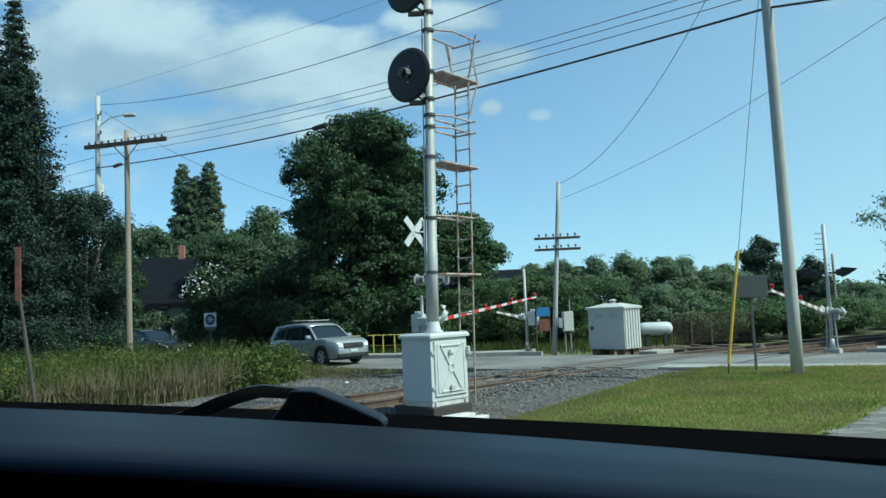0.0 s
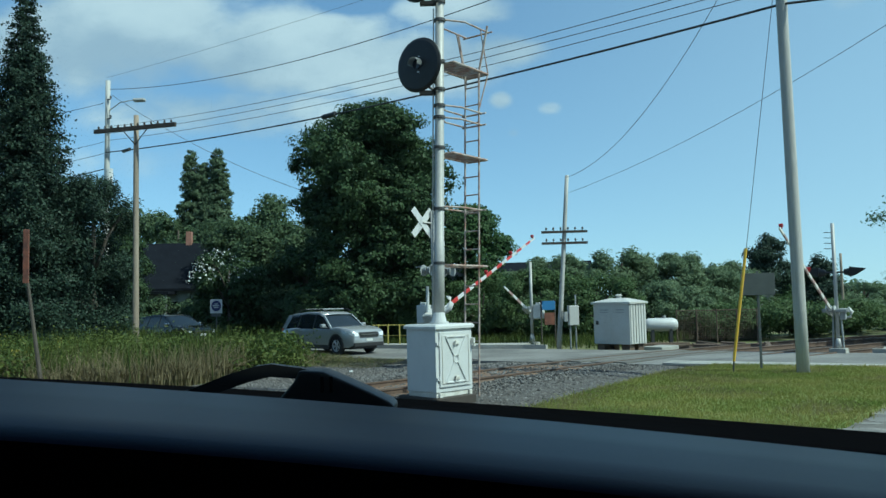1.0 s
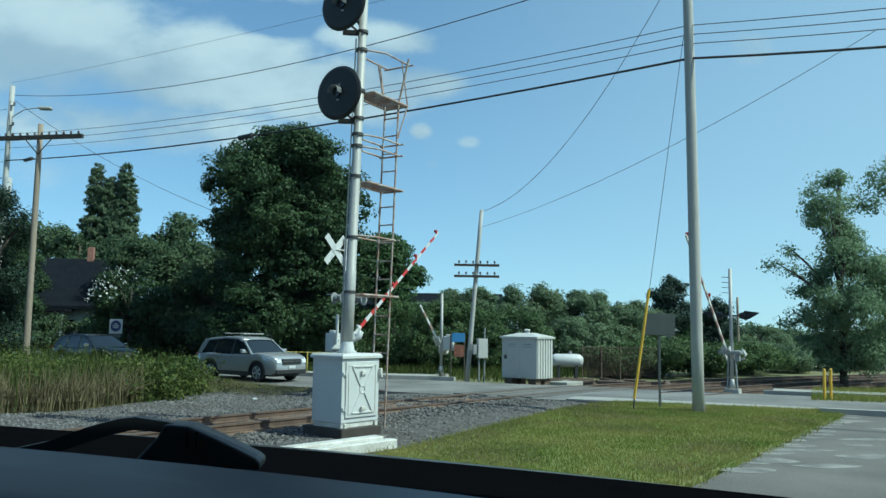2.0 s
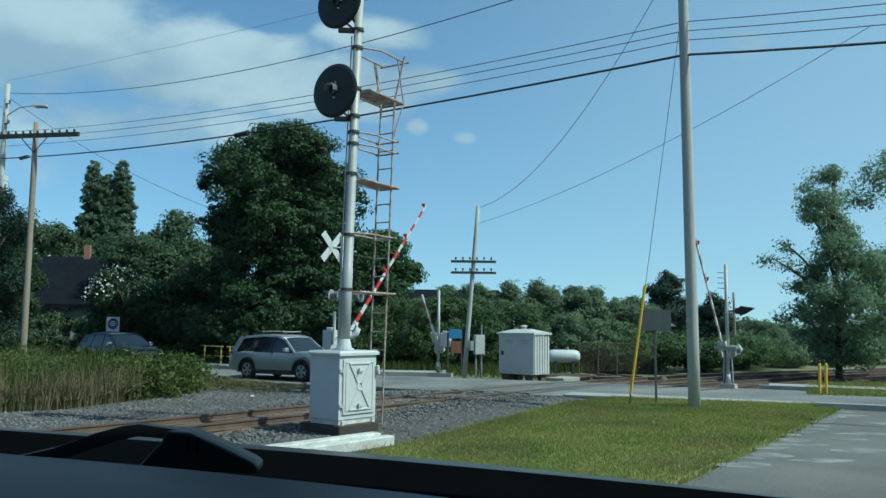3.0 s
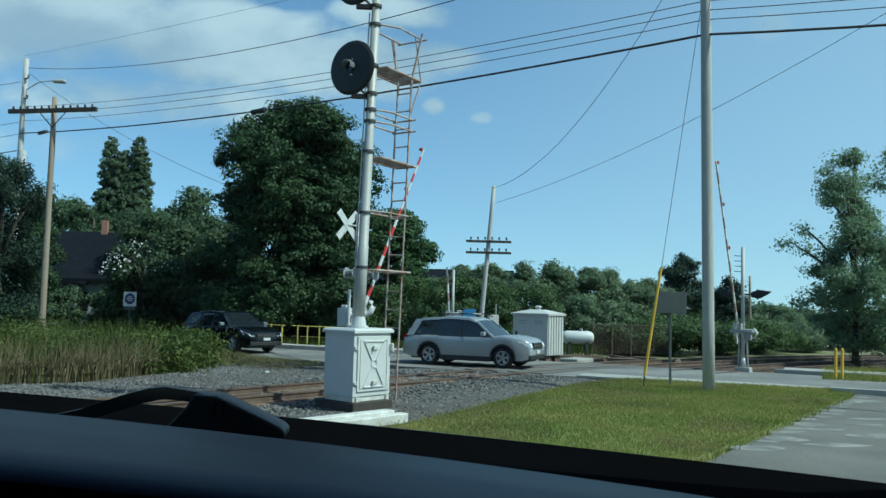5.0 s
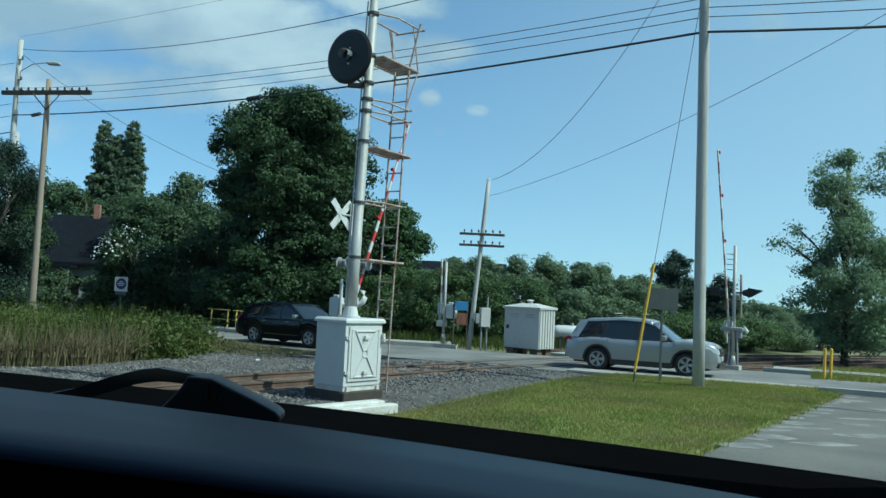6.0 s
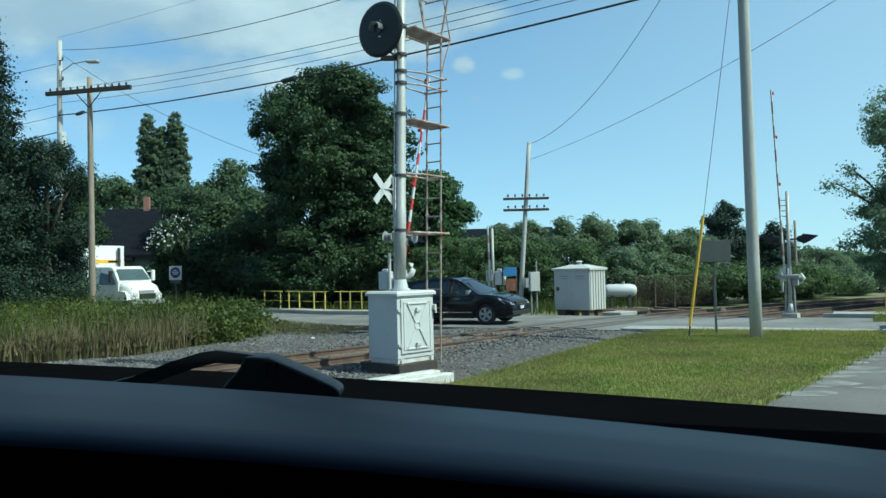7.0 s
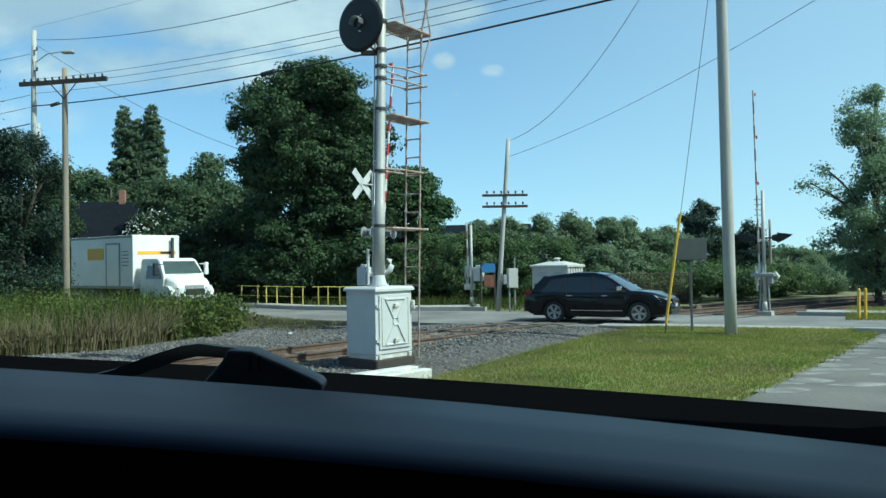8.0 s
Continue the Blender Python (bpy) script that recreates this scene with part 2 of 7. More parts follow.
M_BARK = mat("bark", (0.09, 0.075, 0.06), 0.95, scale=5, fine=30, amount=0.8, bump=0.8, stretch=(1, 1, 0.25))
M_POLE = mat("weathered_pole_wood", (0.30, 0.245, 0.19), 0.85, col2=(0.20, 0.155, 0.115), scale=3, fine=40, amount=0.7, bump=0.35, stretch=(3, 3, 0.12))
M_POLEGREY = mat("grey_pole_wood", (0.44, 0.43, 0.41), 0.85, col2=(0.32, 0.31, 0.29), scale=3, fine=40, amount=0.6, bump=0.3, stretch=(3, 3, 0.1))
M_ARMWOOD = mat("dark_crossarm_wood", (0.055, 0.045, 0.038), 0.9, scale=4, fine=40, amount=0.6, bump=0.3)
M_WIRE = mat("black_cable", (0.02, 0.02, 0.022), 0.6, amount=0.3, bump=0)
M_WIREGREY = mat("grey_wire", (0.10, 0.10, 0.11), 0.5, amount=0.3, bump=0)
M_WHITE = mat("white_painted_steel", (0.54, 0.545, 0.54), 0.45, col2=(0.43, 0.43, 0.41), scale=2.2, fine=35, amount=0.22, bump=0.03)
M_WHITEDIRT = mat("dirty_white_paint", (0.62, 0.61, 0.57), 0.6, col2=(0.36, 0.33, 0.28), scale=3.5, fine=30, amount=0.6, bump=0.15)
M_SILVER = mat("aluminium_paint_mast", (0.40, 0.395, 0.38), 0.5, metal=0.1, col2=(0.33, 0.32, 0.30), scale=2, fine=30, amount=0.6, bump=0.12, stretch=(3, 3, 0.5))
M_RUSTPAINT = mat("flaking_silver_ladder", (0.42, 0.38, 0.35), 0.7, col2=(0.26, 0.11, 0.06), scale=5, fine=40, amount=0.8, bump=0.25)
M_DARKSTEEL = mat("dark_bracket_steel", (0.07, 0.07, 0.07), 0.6, metal=0.3, amount=0.5, bump=0.1)
M_BLACK = mat("matte_black_target", (0.010, 0.010, 0.011), 0.55, scale=3, amount=0.4, bump=0.05)
M_LENS = mat("dark_lens", (0.02, 0.02, 0.025), 0.08, amount=0.1, bump=0)
M_RUST = mat("rusty_rail", (0.085, 0.056, 0.042), 0.85, col2=(0.15, 0.10, 0.072), scale=3, fine=40, amount=0.7, bump=0.3)
M_RAILTOP = mat("worn_rail_head", (0.13, 0.10, 0.085), 0.5, metal=0.5, scale=2, fine=30, amount=0.5, bump=0.05)
M_TIE = mat("weathered_tie_wood", (0.085, 0.06, 0.045), 0.95, col2=(0.14, 0.11, 0.085), scale=3, fine=25, amount=0.8, bump=0.5, rand=0.3)
M_RED = mat("gate_red_paint", (0.45, 0.035, 0.03), 0.5, amount=0.3, bump=0.05)
M_REDFADE = mat("faded_gate_stripe", (0.30, 0.20, 0.185), 0.6, amount=0.3, bump=0.05)
M_LAMPRED = mat("red_lamp_glass", (0.35, 0.015, 0.015), 0.2, amount=0.2, bump=0)
M_YELLOW = mat("yellow_paint", (0.66, 0.53, 0.13), 0.55, scale=3, fine=30, amount=0.35, bump=0.06)
M_GUARD = mat("guard_yellow_plastic", (0.70, 0.43, 0.045), 0.5, scale=3, fine=30, amount=0.35, bump=0.05)
M_BLUE = mat("blue_sign_paint", (0.04, 0.16, 0.36), 0.5, amount=0.3, bump=0.03)
M_NAVY = mat("navy_sign_paint", (0.02, 0.03, 0.12), 0.5, amount=0.2, bump=0)
M_SIGNBACK = mat("grey_sign_back", (0.085, 0.095, 0.095), 0.75, metal=0.0, scale=3, amount=0.4, bump=0.05)
M_SHED = mat("shed_white_steel", (0.50, 0.50, 0.48), 0.55, col2=(0.42, 0.40, 0.36), scale=1.5, fine=25, amount=0.5, bump=0.1)
# near-black: tree shade on the house roof is put into the colour
M_ROOFDARK = mat("darkened_shingles", (0.012, 0.014, 0.019), 0.95, scale=1.5, fine=12, amount=0.6, bump=0.5, spec=0.05)
# siding dimmed in its colour for the shade of the trees
M_SIDING = mat("dimmed_pale_siding", (0.27, 0.31, 0.28), 0.7, scale=1.2, fine=20, amount=0.4, bump=0.15)
M_BRICK = mat("chimney_brick", (0.30, 0.15, 0.11), 0.9, scale=4, fine=20, amount=0.6, bump=0.3)
M_GREYWOOD = mat("grey_fence_wood", (0.22, 0.22, 0.22), 0.9, scale=4, fine=30, amount=0.6, bump=0.3, rand=0.25)
M_WINDOW = mat("dark_window_glass", (0.012, 0.014, 0.018), 0.06, amount=0.2, bump=0, spec=0.6)
M_CARGLASS = mat("tinted_car_glass", (0.012, 0.016, 0.02), 0.04, amount=0.15, bump=0, spec=0.7)
# pale base and part metal stand in for sky mirrored in the windscreen
M_TRUCKGLASS = mat("sky_pale_truck_glass", (0.20, 0.27, 0.27), 0.06, metal=0.35, amount=0.2, bump=0, spec=1.0)
M_CARSILVER = mat("silver_car_paint", (0.40, 0.41, 0.42), 0.25, metal=0.45, scale=1, fine=300, amount=0.15, bump=0, spec=0.6)
M_CARBLACK = mat("black_car_paint", (0.004, 0.005, 0.008), 0.10, metal=0.0, scale=1, fine=300, amount=0.15, bump=0, spec=0.4)
M_TRUCKWHITE = mat("white_truck_paint", (0.78, 0.78, 0.76), 0.35, scale=1, fine=20, amount=0.2, bump=0.02)
M_PLASTIC = mat("black_trim_plastic", (0.018, 0.018, 0.019), 0.6, amount=0.4, bump=0.05)
M_TYRE = mat("tyre_rubber", (0.017, 0.017, 0.017), 0.85, amount=0.4, bump=0.1)
M_RIM = mat("alloy_rim", (0.45, 0.46, 0.47), 0.35, metal=0.7, amount=0.3, bump=0)
M_HEADLIGHT = mat("headlight_lens", (0.85, 0.86, 0.88), 0.18, metal=0.3, amount=0.15, bump=0)
M_CHROME = mat("chrome", (0.75, 0.75, 0.76), 0.12, metal=1.0, amount=0.1, bump=0)
M_TAIL = mat("tail_lamp_red", (0.35, 0.01, 0.012), 0.15, amount=0.15, bump=0)
# blue of the reflected sky is put into the vinyl's base colour
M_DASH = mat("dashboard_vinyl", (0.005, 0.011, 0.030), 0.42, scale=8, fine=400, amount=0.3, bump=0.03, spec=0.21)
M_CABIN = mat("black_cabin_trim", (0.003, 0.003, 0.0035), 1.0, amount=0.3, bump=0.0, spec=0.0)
M_HOOD = mat("dark_bonnet_paint", (0.035, 0.038, 0.045), 0.3, metal=0.2, amount=0.2, bump=0)
M_WIPER = mat("wiper_black_metal", (0.012, 0.013, 0.015), 0.5, amount=0.4, bump=0.03, spec=0.4)
M_TRUCKYEL = mat("yellow_lettering_bar", (0.75, 0.42, 0.02), 0.5, amount=0.2, bump=0)
M_GREY = mat("grey_sheet_metal", (0.30, 0.31, 0.31), 0.6, scale=2, amount=0.4, bump=0.08)
M_DEBRIS = mat("old_timber", (0.14, 0.10, 0.075), 0.95, scale=3, fine=25, amount=0.7, bump=0.4)
M_RUSTSIGN = mat("rusted_red_sign", (0.20, 0.075, 0.045), 0.85, col2=(0.07, 0.035, 0.03), scale=4, fine=30, amount=0.8, bump=0.3)

# ---- mesh helpers ----
V = Vector


def link_bm(name, bm, material, parent=None, label="", smooth=False):
    me = bpy.data.meshes.new(name)
    bm.to_mesh(me)
    bm.free()
    for mm in (material if isinstance(material, (list, tuple)) else (material,)):
        me.materials.append(mm)
    if smooth:
        for p in me.polygons:
            p.use_smooth = True
    ob = new(name, me)
    if parent is not None:
        ob.parent = parent
    if label:
        tagged(ob, label)
    return ob


def part(name, bm, material, parent, label="", smooth=False):
    return link_bm(name, bm, material, parent, label, smooth)


def empty(name, m, label, category, group="", kind=""):
    ob = new(name)
    ob.empty_display_size = 0.2
    ob.matrix_world = m
    return tagged(ob, label, category, group, kind)


def box(bm, x0, x1, y0, y1, z0, z1, bevel=0.0, m=None, seg=1):
    r = bmesh.ops.create_cube(bm, size=1.0)
    vs = r["verts"]
    for v in vs:
        v.co = V(((x0 + x1) / 2 + v.co.x * (x1 - x0), (y0 + y1) / 2 + v.co.y * (y1 - y0), (z0 + z1) / 2 + v.co.z * (z1 - z0)))
    if bevel:
        es = list({e for v in vs for e in v.link_edges})
        out = bmesh.ops.bevel(bm, geom=es, offset=bevel, segments=seg, affect="EDGES", profile=0.5)
        vs = list(set(out["verts"]) | {v for v in vs if v.is_valid})
    if m is not None:
        bmesh.ops.transform(bm, matrix=m, verts=[v for v in vs if v.is_valid])
    return bm


def bbox(*a, **k):
    return box(bmesh.new(), *a, **k)


def rod(bm, a, b, r0, r1=None, n=8, cap=True):
    """A tapered round bar from a to b."""
    a, b = V(a), V(b)
    r1 = r0 if r1 is None else r1
    d = b - a
    q = d.to_track_quat("Z", "Y").to_matrix().to_4x4()
    bmesh.ops.create_cone(bm, cap_ends=cap, segments=n, radius1=r0, radius2=r1, depth=d.length, matrix=Matrix.Translation((a + b) / 2) @ q)
    return bm


def tube(bm, pts, r, n=6):
    """A round bar along a line of points; r may be one radius or one for each point."""
    pts = [V(p) for p in pts]
    rs = r if isinstance(r, (list, tuple)) else [r] * len(pts)
    rings = []
    for i, p in enumerate(pts):
        d = (pts[min(i + 1, len(pts) - 1)] - pts[max(i - 1, 0)]).normalized()
        s = d.cross(V((0, 0, 1)))
        if s.length < 1e-3:
            s = V((1, 0, 0))
        s.normalize()
        u = s.cross(d)
        rings.append([bm.verts.new(p + (s * math.cos(2 * math.pi * k / n) + u * math.sin(2 * math.pi * k / n)) * rs[i]) for k in range(n)])
    for a, b in zip(rings, rings[1:]):
        for k in range(n):
            bm.faces.new((a[k], a[(k + 1) % n], b[(k + 1) % n], b[k]))
    bm.faces.new(rings[0][::-1])
    bm.faces.new(rings[-1])
    return bm


def prism(bm, pts, axis, a, b, m=None, taper=1.0):
    """A flat outline pushed from a to b along an axis. axis 'y': points are (x, z); 'x': (y, z); 'z': (x, y)."""
    def at(p, w, k=1.0):
        u, v = p
        return {"y": V((u * k, w, v)), "x": V((w, u * k, v)), "z": V((u * k, v * k, w))}[axis]
    lo = [bm.verts.new(at(p, a)) for p in pts]
    hi = [bm.verts.new(at(p, b, taper)) for p in pts]
    n = len(pts)
    fs = [bm.faces.new(lo[::-1]), bm.faces.new(hi)]
    for i in range(n):
        fs.append(bm.faces.new((lo[i], lo[(i + 1) % n], hi[(i + 1) % n], hi[i])))
    bmesh.ops.recalc_face_normals(bm, faces=fs)
    if m is not None:
        bmesh.ops.transform(bm, matrix=m, verts=lo + hi)
    return bm


def slab(name, pts, z0, z1, material, label, category, kind="structure"):
    ob = link_bm(name, prism(bmesh.new(), pts, "z", z0, z1), material)
    return tagged(ob, label, category, kind=kind)


def raw_mesh(name, verts, faces, material, smooth=False):
    """A mesh from arrays: verts (n, 3), faces (m, 3) or (m, 4)."""
    me = bpy.data.meshes.new(name)
    nv, nf, k = len(verts), len(faces), faces.shape[1]
    me.vertices.add(nv)
    me.vertices.foreach_set("co", np.asarray(verts, np.float32).ravel())
    me.loops.add(nf * k)
    me.loops.foreach_set("vertex_index", np.asarray(faces, np.int32).ravel())
    me.polygons.add(nf)
    me.polygons.foreach_set("loop_start", np.arange(0, nf * k, k, dtype=np.int32))
    me.update(calc_edges=True)
    me.materials.append(material)
    if smooth:
        me.polygons.foreach_set("use_smooth", np.ones(nf, bool))
    return new(name, me)


rng = np.random.default_rng(7)


def unit(n):
    v = rng.normal(size=(n, 3))
    return v / np.linalg.norm(v, axis=1)[:, None]


def leaf_cards(centres, size, flat=0.0, droop=0.0, out=None, bias=0.62):
    """Small folded leaves (a kite of two triangles) at the centres; where out is given their faces turn mostly that way."""
    n = len(centres)
    if out is None:
        a = unit(n)
        a[:, 2] = a[:, 2] * (1 - flat) - droop
        a /= np.linalg.norm(a, axis=1)[:, None]
        b = np.cross(a, unit(n))
    else:
        c = out * bias + unit(n) * (1 - bias)
        r = unit(n)
        r[:, 2] -= droop
        b = np.cross(c, r)
        b /= np.linalg.norm(b, axis=1)[:, None] + 1e-9
        a = np.cross(b, c)
        a /= np.linalg.norm(a, axis=1)[:, None] + 1e-9
    b /= np.linalg.norm(b, axis=1)[:, None] + 1e-9
    c = np.cross(a, b)
    s = size * rng.uniform(0.6, 1.35, n)[:, None]
    v = np.stack([centres - a * s * 0.6, centres + b * s * 0.36 + c * s * 0.12, centres + a * s * 0.6, centres - b * s * 0.36 + c * s * 0.12], axis=1)
    f = np.arange(n * 4).reshape(n, 4)
    return v.reshape(-1, 3), f


def crown_points(blobs, n, clump=0.55, depth=0.35):
    """Leaf places: clumps spread over the outside of each blob (x, y, z, rx, ry, rz), denser on the shell."""
    w = np.array([b[3] * b[4] + b[4] * b[5] + b[3] * b[5] for b in blobs])
    counts = (w / w.sum() * n).astype(int)
    out, face = [], []
    for b, k in zip(blobs, counts):
        per = 45
        m = max(4, k // per)
        d = unit(m)
        rad = 1 - np.abs(rng.normal(0, depth * 0.6, m))
        rad = np.clip(rad, 0.25, 1.08)
        cc = np.array(b[:3]) + d * rad[:, None] * np.array(b[3:6])
        cs = clump * rng.uniform(0.5, 1.5, m)
        idx = rng.integers(0, m, k)
        q = unit(k)
        out.append(cc[idx] + q * (cs[idx] * rng.uniform(0.2, 1, k) ** 0.5)[:, None] * np.array([1, 1, 0.7]))
        o = q * 0.75 + d[idx] * 0.45 + np.array([0, 0, 0.35])
        face.append(o / (np.linalg.norm(o, axis=1)[:, None] + 1e-9))
    return np.concatenate(out), np.concatenate(face)


def tree(name, x, y, blobs, n, leaf, material, trunk=0.25, top=None, label="", category="tree", limbs=7, clump=0.55, base=0.0, droop=0.0, depth=0.35):
    """A tree: tapered trunk with limbs to its blobs, and a crown of single leaves. blobs are relative to the foot."""
    t = empty(name, pose(x, y, base), label, category)
    bm = bmesh.new()
    zt = top if top else max(b[2] for b in blobs)
    r = random.Random(int(x * 31 + y * 17))
    tube(bm, [(0, 0, -0.2), (0.03, 0.02, zt * 0.3), (-0.05, 0.04, zt * 0.65), (0.05, 0, zt)], [trunk * 1.25, trunk, trunk * 0.65, trunk * 0.2], 8)
    for b in r.sample(list(blobs), min(limbs, len(blobs))):
        z0 = max(0.4, min(b[2] * 0.55, zt * 0.7))
        tube(bm, [(0, 0, z0), (b[0] * 0.45, b[1] * 0.45, z0 + (b[2] - z0) * 0.6), (b[0] * 0.95, b[1] * 0.95, b[2])], [trunk * 0.5, trunk * 0.3, trunk * 0.08], 6)
        for q in range(3):
            e = V((r.uniform(-1, 1) * b[3], r.uniform(-1, 1) * b[4], r.uniform(-0.6, 0.9) * b[5])) * 0.8
            tube(bm, [(b[0] * 0.6, b[1] * 0.6, z0 + (b[2] - z0) * 0.75), (b[0] + e.x, b[1] + e.y, b[2] + e.z)], [trunk * 0.16, trunk * 0.03], 5)
    part("trunk", bm, M_BARK, t, smooth=True)
    pts, face = crown_points(blobs, n, clump, depth)
    v, f = leaf_cards(pts, leaf, droop=droop, out=face)
    crown = raw_mesh("crown", v, f, material)
    crown.parent = t
    return t


def spread(cx, cz, rx, rz, n, size, seed, ry=None, cy=0.0):
    """Blobs filling an ellipsoid outline unevenly."""
    r = random.Random(seed)
    out = []
    for i in range(n):
        a = r.uniform(0, 2 * math.pi)
        h = r.uniform(-1, 1)
        q = math.sqrt(max(0, 1 - h * h)) * r.uniform(0.55, 0.95)
        s = size * r.uniform(0.7, 1.3)
        out.append((cx + math.cos(a) * q * (rx - s * 0.6), cy + math.sin(a) * q * ((ry or rx) - s * 0.6), cz + h * (rz - s * 0.6), s, s, s * 0.8))
    return out


def outlined(profile, n, size, seed, depth=1.0):
    """Clumps spread through a crown whose outline is given by rows of height, reach to the west and reach to the east."""
    r = random.Random(seed)
    zs = [p[0] for p in profile]
    out = []
    while len(out) < n:
        z = r.uniform(zs[0], zs[-1])
        lw, le = np.interp(z, zs, [p[1] for p in profile]), np.interp(z, zs, [p[2] for p in profile])
        if r.random() > (lw + le) / 11.0 + 0.15:
            continue
        a = r.uniform(0, 2 * math.pi)
        s = size * r.uniform(0.7, 1.3)
        q = r.uniform(0.62, 1.0) if r.random() < 0.85 else r.uniform(0.2, 0.6)
        reach = (le if math.cos(a) > 0 else lw)
        rx = max(0.1, reach - s * 0.75) * q
        ry = max(0.1, (lw + le) / 2 * depth - s * 0.75) * q
        out.append((math.cos(a) * rx, math.sin(a) * ry, min(z, zs[-1] - s * 0.7), s, s, s * 0.62))
    return out


def blades(centres, height, width, lean=0.35, segs=1):
    """Upright tapered grass blades (a kite each) on centres (n, 3)."""
    n = len(centres)
    h = height * rng.uniform(0.55, 1.3, n)
    az = rng.uniform(0, 2 * np.pi, n)
    side = np.stack([np.cos(az), np.sin(az), np.zeros(n)], 1) * (width * rng.uniform(0.6, 1.4, n))[:, None]
    la = rng.uniform(0, 2 * np.pi, n)
    ln = np.abs(rng.normal(0, lean, n)) * h
    tip = centres + np.stack([np.cos(la) * ln, np.sin(la) * ln, h], 1)
    mid = centres + np.stack([np.cos(la) * ln * 0.3, np.sin(la) * ln * 0.3, h * 0.55], 1)
    v = np.stack([centres - side * 0.4, centres + side * 0.4, mid + side * 0.5, mid - side * 0.5, tip, tip + side * 0.05], 1)
    base = np.arange(n)[:, None] * 6
    f = np.concatenate([base + np.array([0, 1, 2, 3]), base + np.array([3, 2, 5, 4])])
    return v.reshape(-1, 3), f


def inside(px, py, poly):
    ok = np.zeros(len(px), bool)
    n = len(poly)
    for i in range(n):
        (x0, y0), (x1, y1) = poly[i], poly[(i + 1) % n]
        c = ((y0 > py) != (y1 > py)) & (px < (x1 - x0) * (py - y0) / (y1 - y0 + 1e-12) + x0)
        ok ^= c
    return ok


def scatter(poly, n):
    xs, ys = [p[0] for p in poly], [p[1] for p in poly]
    px, py = rng.uniform(min(xs), max(xs), n * 3), rng.uniform(min(ys), max(ys), n * 3)
    k = inside(px, py, poly)
    return px[k][:n], py[k][:n]

# ---- plan ----
TRACK = radians(46)
T_DIR, T_NRM = V((math.cos(TRACK), math.sin(TRACK), 0)), V((-math.sin(TRACK), math.cos(TRACK), 0))
ROAD = math.atan2(-0.484, 0.875)
R_DIR, R_NRM = V((0.875, -0.484, 0)), V((0.484, 0.875, 0))
R_ORIGIN = V((-3.3, 28.6, 0))
ROAD_WIDTH = 6.1
BED_Z = -0.19


def road_bend(s):
    """How far the road has swung away, as a share: it bends towards the house west of the crossing, then straightens."""
    return float(np.interp(s, (-22, -10, -6, 3), (-0.35, 1.0, 1.0, 0.0)))


def road_heading(s):
    return ROAD - radians(18) * road_bend(s)


BEND_STEP = 0.25
BEND_PATH = [R_ORIGIN + R_DIR * 3.0]
while len(BEND_PATH) < 400:
    h = road_heading(3.0 - BEND_STEP * (len(BEND_PATH) - 0.5))
    BEND_PATH.append(BEND_PATH[-1] - V((math.cos(h), math.sin(h), 0)) * BEND_STEP)


def road_at(s, off, z=0.0):
    """A point s metres along the road's near edge and off metres across it."""
    if s >= 3.0:
        return R_ORIGIN + R_DIR * s + R_NRM * off + V((0, 0, z))
    k = (3.0 - s) / BEND_STEP
    i = min(int(k), len(BEND_PATH) - 2)
    e = BEND_PATH[i].lerp(BEND_PATH[i + 1], k - i)
    h = road_heading(s)
    w = 1 - 0.33 * min(1.0, (3.0 - s) / 9.0)
    return e + V((-math.sin(h), math.cos(h), 0)) * off * w + V((0, 0, z))


GRAVEL = [(7.0, 22.7), (5.26, 21.1), (3.93, 19.1), (2.2, 16.5), (0.88, 14.2), (-2.0, 11.0), (-14, -4), (-34, -6), (-16, 14), (-9.6, 20.0), (-7.6, 21.2), (-6.4, 24.1), (-5.6, 27.6), (-3.6, 28.9), (-0.9, 27.0), (3.0, 25.1)]
LAWN = [(7.1, 22.6), (5.3, 20.9), (4.0, 18.9), (2.3, 16.3), (0.95, 14.0), (-1.2, 11.2), (-2.0, 8.6), (2.4, 8.4), (5.3, 11.8), (7.4, 14.2), (10.4, 17.7), (11.9, 19.6), (12.2, 20.4), (10.2, 21.2)]


def axis_steps():
    near = list(np.arange(-40, 60.1, 2.0))
    far = [70, 90, 130, 200, 350, 700, 1600, 3000]
    return [-v for v in far[::-1]] + near + far


def build_ground():
    xs, ys = axis_steps(), axis_steps()
    bm = bmesh.new()
    grid = []
    for yv in ys:
        row = []
        for xv in xs:
            n = V((xv, yv, 0)).dot(T_NRM)
            z = -0.24
            if n > 19 and V((xv, yv, 0)).dot(R_NRM) > R_ORIGIN.dot(R_NRM) + ROAD_WIDTH + 0.5:
                z = -0.13 + 0.04 * noise.noise(V((xv * 0.1, yv * 0.1, 0)))
            if max(abs(xv), abs(yv)) > 65:
                z = -0.3
            row.append(bm.verts.new((xv, yv, z)))
        grid.append(row)
    for a, b in zip(grid, grid[1:]):
        for i in range(len(xs) - 1):
            bm.faces.new((a[i], a[i + 1], b[i + 1], b[i]))
    tagged(link_bm("ground", bm, M_GROUND, smooth=True), "rough grassy and sandy ground reaching the horizon", "ground", kind="structure")


